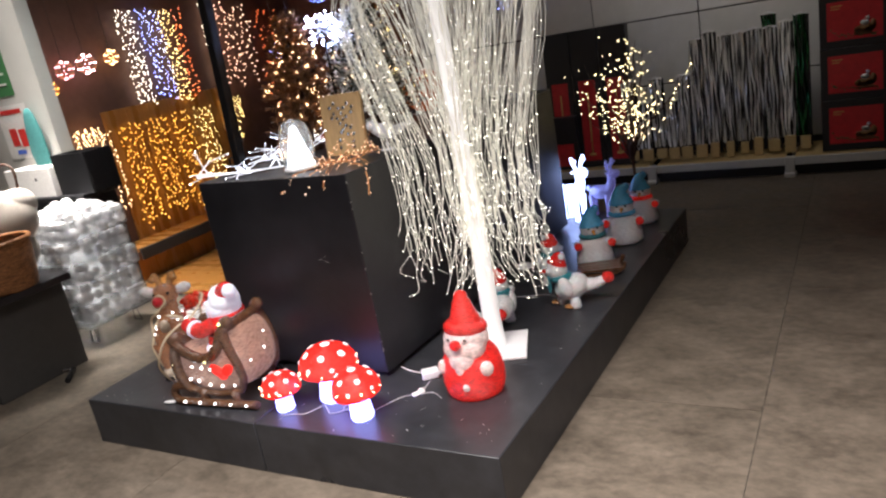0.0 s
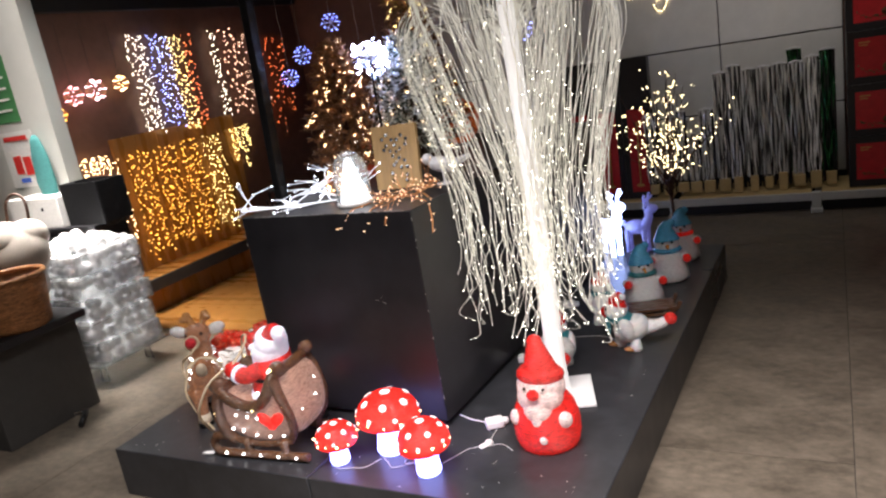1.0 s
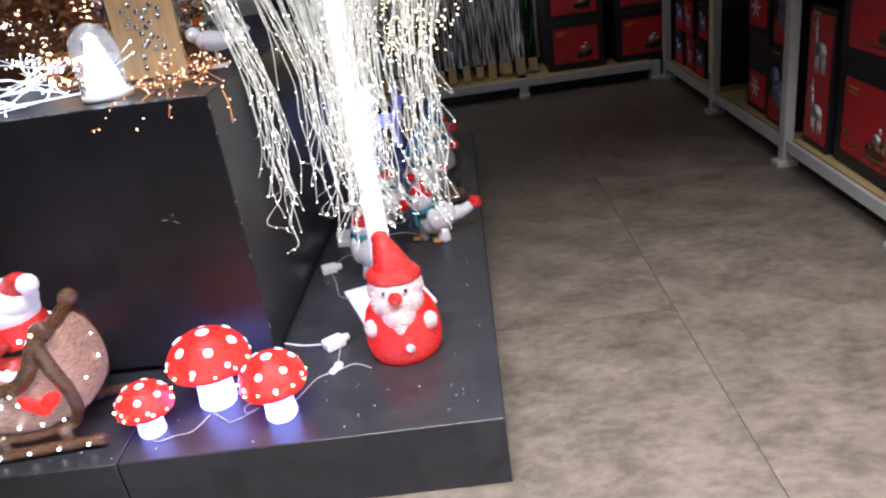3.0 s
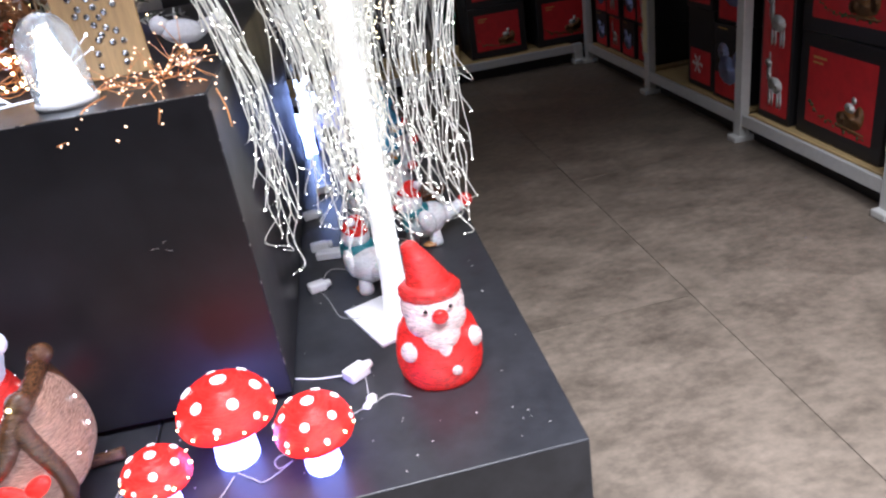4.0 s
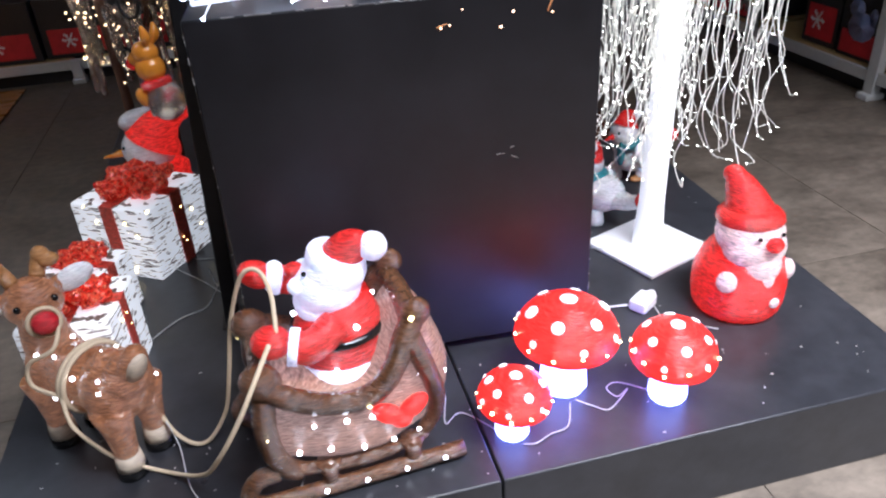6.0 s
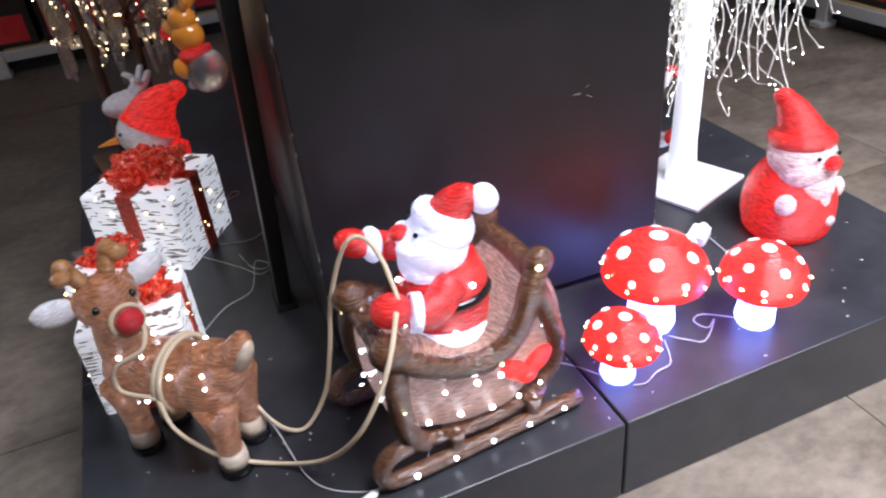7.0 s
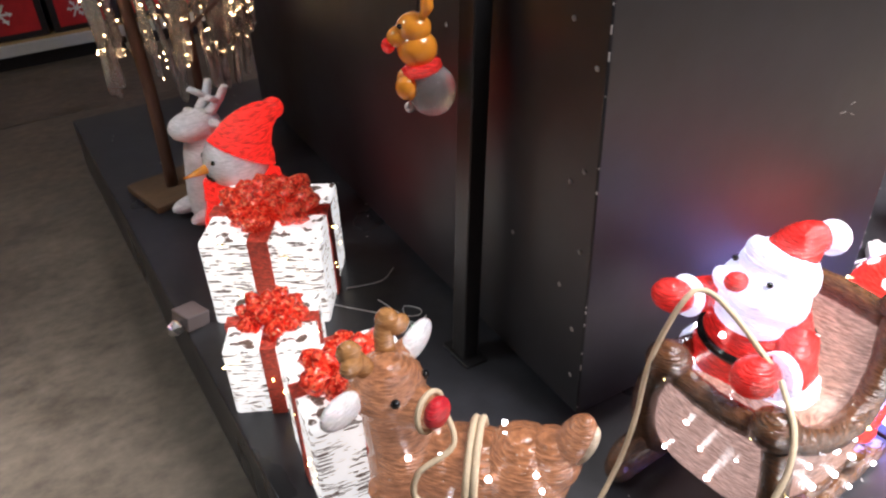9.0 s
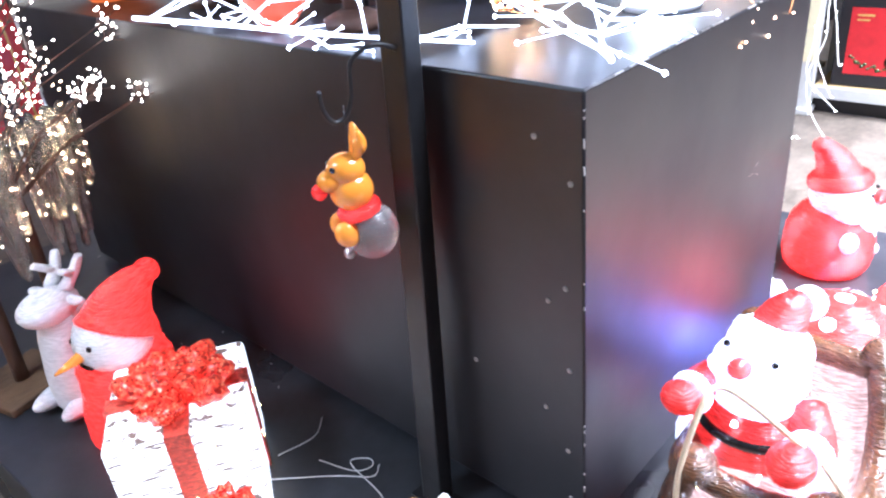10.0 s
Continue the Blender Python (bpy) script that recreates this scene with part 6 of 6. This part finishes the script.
def chain(y0, y1, z0, z1, n, per, material, r, label, ragged=0.1, depth=0.03, slope=0.0, spread=0.012, wire=CABLE_DARK):
    ob = thing("light_chain", pose(WX, (y0 + y1) / 2, z1), label, "fairy lights", "light chains on the display wall")
    bm = bmesh.new()
    bp = []
    for k in range(n):
        y = (y0 - y1) / 2 + (y1 - y0) * (k + 0.5) / n
        L = (z1 - z0) * (1 - ragged * random.random())
        pts = [(depth + jit(0.008), y + slope * t * L + jit(spread), -L * t) for t in [j / 10 for j in range(11)]]
        tube(bm, pts, 0.0016, 0, 4)
        for j in range(per):
            t = (j + random.random()) / per
            bp.append((depth + 0.01 + jit(0.012), y + slope * t * L + jit(spread * 1.8), -L * t))
    part("wire_strand", bm, wire, ob)["kind"] = "stuff"
    bulbs("bulb", bp, r * 0.70, material, ob)
    return ob


chain(1.92, 2.10, 1.20, 1.95, 4, 30, LED_CHAIN, 0.0075, "dense warm white light chain hung on the display wall")
chain(2.12, 2.32, 1.22, 1.94, 4, 22, LED_BLUE, 0.0065, "blue and white light chain hung on the display wall")
chain(2.14, 2.34, 1.24, 1.94, 3, 18, LED_COOL, 0.0055, "cool white light chain hung on the display wall")
chain(2.32, 2.46, 1.18, 1.92, 3, 28, LED_YELLOW, 0.009, "yellow light chain hung on the display wall")
chain(2.46, 2.56, 1.20, 1.92, 2, 20, LED_RED, 0.009, "red orange light chain hung on the display wall")
chain(2.76, 2.84, 1.20, 1.94, 2, 22, LED_CHAIN, 0.008, "warm white cluster chain hung on the display wall")
chain(2.90, 3.10, 1.15, 1.94, 4, 16, led("pale pink bulb", (1.0, 0.55, 0.35), 6), 0.009, "pinkish berry light chain hung on the display wall", 0.3, spread=0.03)
chain(3.10, 3.34, 1.15, 1.90, 4, 14, led("soft peach bulb", (1.0, 0.62, 0.40), 5), 0.009, "peach berry light chain hung on the display wall", 0.3, spread=0.03)
chain(3.40, 3.70, 0.95, 1.85, 4, 16, LED_RED, 0.007, "dark red light chain hung on the display wall", 0.3, spread=0.03)
for k in range(4):
    chain(1.66 + 0.25 * k, 1.88 + 0.25 * k, 0.32, 1.13, 5, 24, LED_AMBER if k < 2 else LED_YELLOW if k == 3 else LED_AMBER, 0.0075, "amber light curtain glowing in front of the wooden panel", 0.15, depth=0.035)
chain(1.30, 1.52, 0.90, 1.16, 6, 12, LED_WARM, 0.0075, "warm white icicle chain on the display wall", 0.6, depth=0.03)
chain(1.50, 1.62, 0.48, 1.12, 2, 22, LED_WARM, 0.0075, "warm white light chain on the display wall", 0.1, depth=0.03)
chain(2.75, 2.98, 0.78, 1.14, 4, 22, LED_YELLOW, 0.0075, "yellow light bundle on the display wall", 0.5, depth=0.03)
# wooden planks and shelf under the curtains
bm = bmesh.new()
block(bm, (0.02, 0.206, 0.98), Matrix(), 0, 0.002)
plank = part("plank", bm, WOOD_ORANGE, display_wall)
plank.matrix_world = pose(WX + 0.003, 1.70, 0.76)
for k in range(1, 6):
    o = plank.copy()
    scene.collection.objects.link(o)
    o.matrix_world = pose(WX + 0.003, 1.70 + 0.208 * k, 0.76)
lip = thing("display_shelf", pose(WX, 2.25, 0), "wooden display shelf with a dark front edge along the wall", "shelf")
bm = bmesh.new()
block(bm, (0.26, 1.75, 0.03), pose(0.13, 0, 0.255), 0, 0.003)
part("board", bm, WOOD_ORANGE, lip)
bm = bmesh.new()
block(bm, (0.02, 1.75, 0.085), pose(0.271, 0, 0.225), 0, 0.002)
part("edge", bm, DARK_WALL, lip, "dark edge strip")
bm = bmesh.new()
block(bm, (0.18, 1.72, 0.235), pose(0.09, 0, 0.119), 0, 0.002)
part("front", bm, WOOD_ORANGE, lip, "honey wood base")
# hanging globe ornaments at the wall's near end
for y, z, mm, r, lab in ((1.24, 1.47, LED_AMBER, 0.045, "amber globe light"), (1.38, 1.58, led("pink bulb", (1.0, 0.45, 0.50), 8), 0.06, "pink heart light"), (1.56, 1.60, led("soft pink bulb", (1.0, 0.62, 0.72), 12), 0.065, "soft pink globe light"), (1.78, 1.62, LED_WARM, 0.05, "warm star light")):
    ob = thing("hanging_globe", pose(WX + 0.06, y, z), lab + " hanging by a wire on the display wall", "light", "hanging globes")
    bm = bmesh.new()
    tube(bm, [(0, 0, r), (0, 0, 2.05 - z)], 0.0015, 0, 4)
    part("wire", bm, CABLE_DARK, ob)
    bm = bmesh.new()
    bp = []
    for k in range(6):
        a = k * 0.5236
        tube(bm, [(r * math.cos(t) * math.cos(a), r * math.cos(t) * math.sin(a), r * math.sin(t)) for t in [j * 0.5236 for j in range(13)]], 0.0015, 0, 4)
        bp += [(r * math.cos(t) * math.cos(a), r * math.cos(t) * math.sin(a), r * math.sin(t)) for t in [j * 0.9 for j in range(7)]]
    part("frame", bm, COPPER_WIRE, ob)
    bulbs("bulb", bp, 0.0055, mm, ob)

snowflake(-2.30, 3.15, 1.83, 0.07)
snowflake(-2.55, 3.03, 1.62, 0.07)
snowflake(-2.64, 2.93, 1.46, 0.065)
snowflake(-2.1, 3.2, 1.50, 0.065)
snowflake(-2.0, 3.3, 1.50, 0.07)
snowflake(-0.75, 3.3, 1.52, 0.08)

# ---- light lettering on the back wall ----
letters = thing("light_lettering", pose(0.42, 3.952, 1.60), "word formed of warm fairy lights along the grey wall", "light sign")


def strokes(lines, mx):
    bm = bmesh.new()
    bp = []
    for q in lines:
        line = curve([mx @ Vector((x, 0, z)) for x, z in q], 7)
        tube(bm, line, 0.002, 0, 4)
        run = 0
        for a, b in zip(line, line[1:]):
            run += (b - a).length
            if run > 0.017:
                run = 0
                bp.append(b)
    return bm, bp


GLYPH = {"H": [[(0.02, 0.02), (0.0, 0.06), (0.05, 0.16), (0.07, 0.26), (0.03, 0.27), (0.06, 0.14), (0.09, 0.13), (0.13, 0.14)], [(0.16, 0.28), (0.14, 0.15), (0.12, 0.03), (0.15, 0.0), (0.19, 0.04)]],
         "o": [[(0.10, 0.12), (0.04, 0.11), (0.02, 0.05), (0.06, 0.0), (0.11, 0.04), (0.10, 0.11), (0.14, 0.09)]],
         "m": [[(0.0, 0.09), (0.03, 0.12), (0.03, 0.0), (0.05, 0.09), (0.08, 0.12), (0.09, 0.0), (0.11, 0.09), (0.14, 0.12), (0.15, 0.02), (0.19, 0.03)]],
         "e": [[(0.02, 0.05), (0.09, 0.08), (0.07, 0.12), (0.02, 0.09), (0.03, 0.01), (0.09, 0.0), (0.15, 0.05)]]}
x = 0.0
for ch, adv in (("H", 0.27), ("o", 0.22), ("m", 0.27), ("e", 0.2)):
    bm, bp = strokes(GLYPH[ch], pose(x, 0, 0) @ Matrix.Scale(1.25, 4))
    g = part("letter", bm, COPPER_WIRE, letters)
    bulbs("bulb", bp, 0.0045, LED_SPRIG, g)
    x += adv
# the word before it, hidden by the strands and not to be read
for off, q in ((-0.56, [(0.0, 0.0), (0.10, 0.02), (0.12, 0.12), (0.02, 0.16), (0.03, 0.26), (0.12, 0.27)]), (-0.36, [(0.0, 0.16), (0.03, 0.06), (0.10, 0.05), (0.14, 0.16), (0.10, 0.02), (0.05, -0.10), (0.0, -0.06), (0.10, 0.02), (0.2, 0.1)])):
    bm, bp = strokes([q], pose(off, 0, 0) @ Matrix.Scale(1.2, 4))
    g = part("scroll", bm, COPPER_WIRE, letters)
    bulbs("bulb", bp, 0.0045, LED_SPRIG, g)

# ---- side counter with stock ----
counter = thing("side_counter", pose(-3.13, 1.0, 0), "black shop counter in front of the display wall", "counter")
bm = bmesh.new()
block(bm, (0.82, 0.24, 0.78), pose(0, 0, 0.39), 0, 0.004)
part("body", bm, BLACK_PAINT, counter)
bm = bmesh.new()
block(bm, (0.86, 0.27, 0.025), pose(0, 0, 0.793), 0, 0.004)
part("top", bm, BLACK_PAINT, counter)
wc = thing("white_carton", pose(-3.265, 1.0, 0.806, 0, 0, -4), "plain white carton with a round grip hole on the counter", "box")
bm = bmesh.new()
block(bm, (0.56, 0.2, 0.19), pose(0, 0, 0.095), 0, 0.004)
part("carton", bm, PRINT_WHITE, wc)
bm = bmesh.new()
lathe(bm, [(0.012, 0), (0.012, 0.002)], pose(0.10, -0.101, 0.12, 90, 0, 0), seg=14)
part("grip_hole", bm, CARD_BLACK, wc, "dark grip hole")
cr = thing("black_crate", pose(-2.80, 1.01, 0.806), "open black plastic crate on the counter", "crate")
for sx, sy, x, y in ((0.33, 0.012, 0, -0.1), (0.33, 0.012, 0, 0.1), (0.012, 0.19, -0.16, 0), (0.012, 0.19, 0.16, 0)):
    bm = bmesh.new()
    block(bm, (sx, sy, 0.26), pose(x, y, 0.13), 0, 0.003)
    part("side", bm, BLACK_METAL, cr)
bm = bmesh.new()
block(bm, (0.31, 0.19, 0.01), pose(0, 0, 0.006))
part("bottom", bm, BLACK_METAL, cr)

# stack of clear boxes full of white baubles on an acrylic stand
random.seed(111)
SX, SY = 0.60, 0.42
stand = thing("acrylic_stand", pose(-2.62, 0.62, 0), "low clear acrylic stand with wire legs", "stand")
bm = bmesh.new()
block(bm, (SX + 0.06, SY + 0.06, 0.008), pose(0, 0, 0.122), 0, 0.002)
part("plate", bm, GLASS, stand)
for sx in (-1, 1):
    for sy in (-1, 1):
        bm = bmesh.new()
        tube(bm, [(sx * 0.22, sy * 0.15, 0.118), (sx * 0.23, sy * 0.16, 0.0)], 0.005, 0, 8)
        tube(bm, [(sx * 0.18, sy * 0.15, 0.118), (sx * 0.17, sy * 0.16, 0.0)], 0.005, 0, 8)
        tube(bm, [(sx * 0.17, sy * 0.16, 0.004), (sx * 0.23, sy * 0.16, 0.004)], 0.004, 0, 8)
        part("leg", bm, CHROME, stand)
bm = bmesh.new()
ball(bm, (0, 0, 0), 0.031, 0, seg=14, rings=9)
bauble_me = finish(bm, "bauble", BAUBLE)
base_mesh = bauble_me.data
bpy.data.objects.remove(bauble_me)
for lev in range(5):
    ob = thing("bauble_box", pose(-2.62 + jit(0.012), 0.62 + jit(0.012), 0.127 + 0.125 * lev, 0, 0, jit(2.5)), "clear plastic box filled with white baubles, stacked", "box", "boxes of baubles")
    bm = bmesh.new()
    block(bm, (SX, SY, 0.003), pose(0, 0, 0.0016))
    for s in (-1, 1):
        block(bm, (SX, 0.002, 0.105), pose(0, s * SY / 2, 0.054))
        block(bm, (0.002, SY, 0.105), pose(s * SX / 2, 0, 0.054))
    o = part("tray", bm, FOIL_SHEET, ob, "clear tray")
    o.visible_shadow = False
    bm = bmesh.new()
    for s in (-1, 1):
        tube(bm, [(-SX / 2, s * SY / 2, 0.108), (SX / 2, s * SY / 2, 0.108)], 0.004, 0, 6)
        tube(bm, [(s * SX / 2, -SY / 2, 0.108), (s * SX / 2, SY / 2, 0.108)], 0.004, 0, 6)
    part("rim", bm, FOIL_SHEET, ob)
    spots = []
    for i in range(9):
        for z in (0.034, 0.088):
            if random.random() < 0.88:
                spots.append((-0.262 + 0.0655 * i + jit(0.008), -SY / 2 + 0.034 + jit(0.003), z + jit(0.006)))
    for i in range(6):
        for z in (0.034, 0.088):
            if random.random() < 0.88:
                spots.append((SX / 2 - 0.034 + jit(0.003), -0.14 + 0.066 * i + jit(0.008), z + jit(0.006)))
    if lev == 4:
        for i in range(8):
            for j in range(5):
                spots.append((-0.24 + 0.068 * i + jit(0.014), -0.10 + 0.07 * j + jit(0.014), 0.10 + random.uniform(0, 0.05)))
    for p in spots:
        o = new("bauble", base_mesh)
        o.parent = ob
        s = random.uniform(0.85, 1.2)
        o.matrix_local = pose(*p) @ Matrix.Scale(s, 4)

# low black table with a basket and a felt heart, and a garment rail foot
tb = thing("black_table", pose(-2.62, -0.02, 0), "low black display table", "table")
bm = bmesh.new()
block(bm, (0.95, 0.60, 0.04), pose(0, 0, 0.50), 0, 0.004)
part("tabletop", bm, BLACK_PAINT, tb)
bm = bmesh.new()
block(bm, (0.84, 0.50, 0.48), pose(0, 0.02, 0.24), 0, 0.004)
part("skirt", bm, DARK_WALL, tb)
bk = thing("wicker_basket", pose(-2.28, 0.02, 0.52), "round brown wicker basket with a rolled rim on the table", "basket")
bm = bmesh.new()
lathe(bm, [(0.14, 0), (0.148, 0.02), (0.162, 0.14), (0.172, 0.245), (0.162, 0.25), (0.15, 0.14), (0.135, 0.02)], seg=36, wob=0.03)
part("bowl", bm, WICKER, bk)
bm = bmesh.new()
tube(bm, [(0.169 * math.cos(6.2832 * k / 32), 0.169 * math.sin(6.2832 * k / 32), 0.252) for k in range(33)], 0.013, 0, 8)
part("rim", bm, WICKER, bk, "rolled wicker rim")
bk2 = thing("wicker_basket", pose(-2.78, -0.1, 0.52), "round brown wicker basket on the table", "basket")
bm = bmesh.new()
lathe(bm, [(0.13, 0), (0.14, 0.02), (0.165, 0.16), (0.175, 0.24), (0.165, 0.245), (0.15, 0.16), (0.125, 0.02)], seg=36, wob=0.03)
part("bowl", bm, WICKER, bk2)
ft = thing("felt_bag", pose(-2.62, 0.30, 0.52, -10, 0, 14), "beige felt bag with a heart shape and dark handle", "bag")
bm = bmesh.new()
for s in (-1, 1):
    ball(bm, (s * 0.045 - 0.01, 0.012 * s, 0.36), (0.150, 0.065, 0.100), 0, (0, -s * 10, 0))
ball(bm, (0, 0, 0.29), (0.185, 0.075, 0.16))
ball(bm, (0, 0.0, 0.12), (0.15, 0.06, 0.13))
part("body", bm, FELT, ft)
bm = bmesh.new()
tube(bm, curve([(-0.07, 0.02, 0.45), (-0.06, 0.02, 0.56), (0.0, 0.02, 0.60), (0.06, 0.02, 0.56), (0.07, 0.02, 0.45)], 5), 0.008, 0, 8)
part("handle", bm, TRUNK_BROWN, ft)
rl = thing("garment_rail", pose(-2.3, 0.03, 0), "chrome and black rail base standing on the floor", "rail")
bm = bmesh.new()
tube(bm, [(0.14, 0.10, 0.014), (-0.45, -0.30, 0.014)], 0.012, 0, 8)
part("bar", bm, CHROME, rl)
bm = bmesh.new()
tube(bm, [(0.14, 0.10, 0.014), (0.26, -0.02, 0.014)], 0.014, 0, 8)
part("foot", bm, BLACK_METAL, rl)

# posters and a teal stocking on the wall end
def poster(x0, x1, z0, z1, material, name, label, y=1.098, d=0):
    bm = bmesh.new()
    block(bm, (x1 - x0, 0.002, z1 - z0), pose((x0 + x1) / 2, y - 0.0025 * d, (z0 + z1) / 2))
    return finish(bm, name, material)


p = tagged(poster(-3.70, -3.36, 1.05, 1.42, PRINT_WHITE, "price_poster", ""), "white poster with red and blue printed blocks on the wall end", "poster")
for x0, x1, z0, z1, mm in ((-3.62, -3.54, 1.14, 1.26, PAPER_RED), (-3.52, -3.44, 1.13, 1.25, PAPER_RED), (-3.60, -3.50, 1.08, 1.11, PAPER_BLUE), (-3.66, -3.42, 1.36, 1.39, PAPER_RED)):
    o = poster(x0, x1, z0, z1, mm, "printed_bar", "", d=1)
    o.parent = p
p = tagged(poster(-3.72, -3.42, 1.48, 1.90, PAPER_GREEN, "green_poster", ""), "green poster with pale lines on the wall end", "poster")
for k in range(4):
    o = poster(-3.69, -3.47, 1.55 + 0.07 * k, 1.565 + 0.07 * k, PRINT_WHITE, "printed_bar", "", d=1)
    o.parent = p
sk = thing("teal_stocking", pose(-3.29, 1.06, 0.98), "teal cloth stocking hanging on the wall end", "stocking")
bm = bmesh.new()
lathe(bm, [(0.02, 0.40), (0.05, 0.36), (0.075, 0.25), (0.085, 0.10), (0.075, 0.0), (0.03, -0.04)][::-1], Matrix.Diagonal((1, 0.35, 1, 1)), seg=24, wob=0.15)
part("cloth", bm, TEAL_CLOTH, sk)

# ---- honey wood boards on the floor before the display wall ----
wood_floor = slab("floor_wood", -3.09, -2.01, 1.18, 3.44, 0.0015, 0.004, SUBFLOOR, label="honey coloured glossy wooden floor boards by the display wall", category="floor")
bm = bmesh.new()
block(bm, (0.1515, 2.24, 0.006), Matrix(), 0, 0.001)
board = part("plank", bm, WOOD_ORANGE, wood_floor)
board.matrix_world = pose(-3.005, 2.31, 0.007)
for k in range(1, 7):
    o = board.copy()
    scene.collection.objects.link(o)
    o.matrix_world = pose(-3.005 + 0.153 * k, 2.31, 0.007)

# ---- floor covering: sheets of vinyl ----
bm = bmesh.new()
block(bm, (0.9975, 2.3975, 0.003), pose(0, 0, -0.0015))
sheet = part("vinyl_sheet", bm, VINYL, floor)
sheet.matrix_world = pose(0.762, -0.85, 0)
for i in range(-6, 4):
    for k in range(-2, 3):
        if i or k:
            o = sheet.copy()
            scene.collection.objects.link(o)
            o.matrix_world = pose(0.762 + i, -0.85 + 2.4 * k + (1.1 if i % 2 else 0), 0)
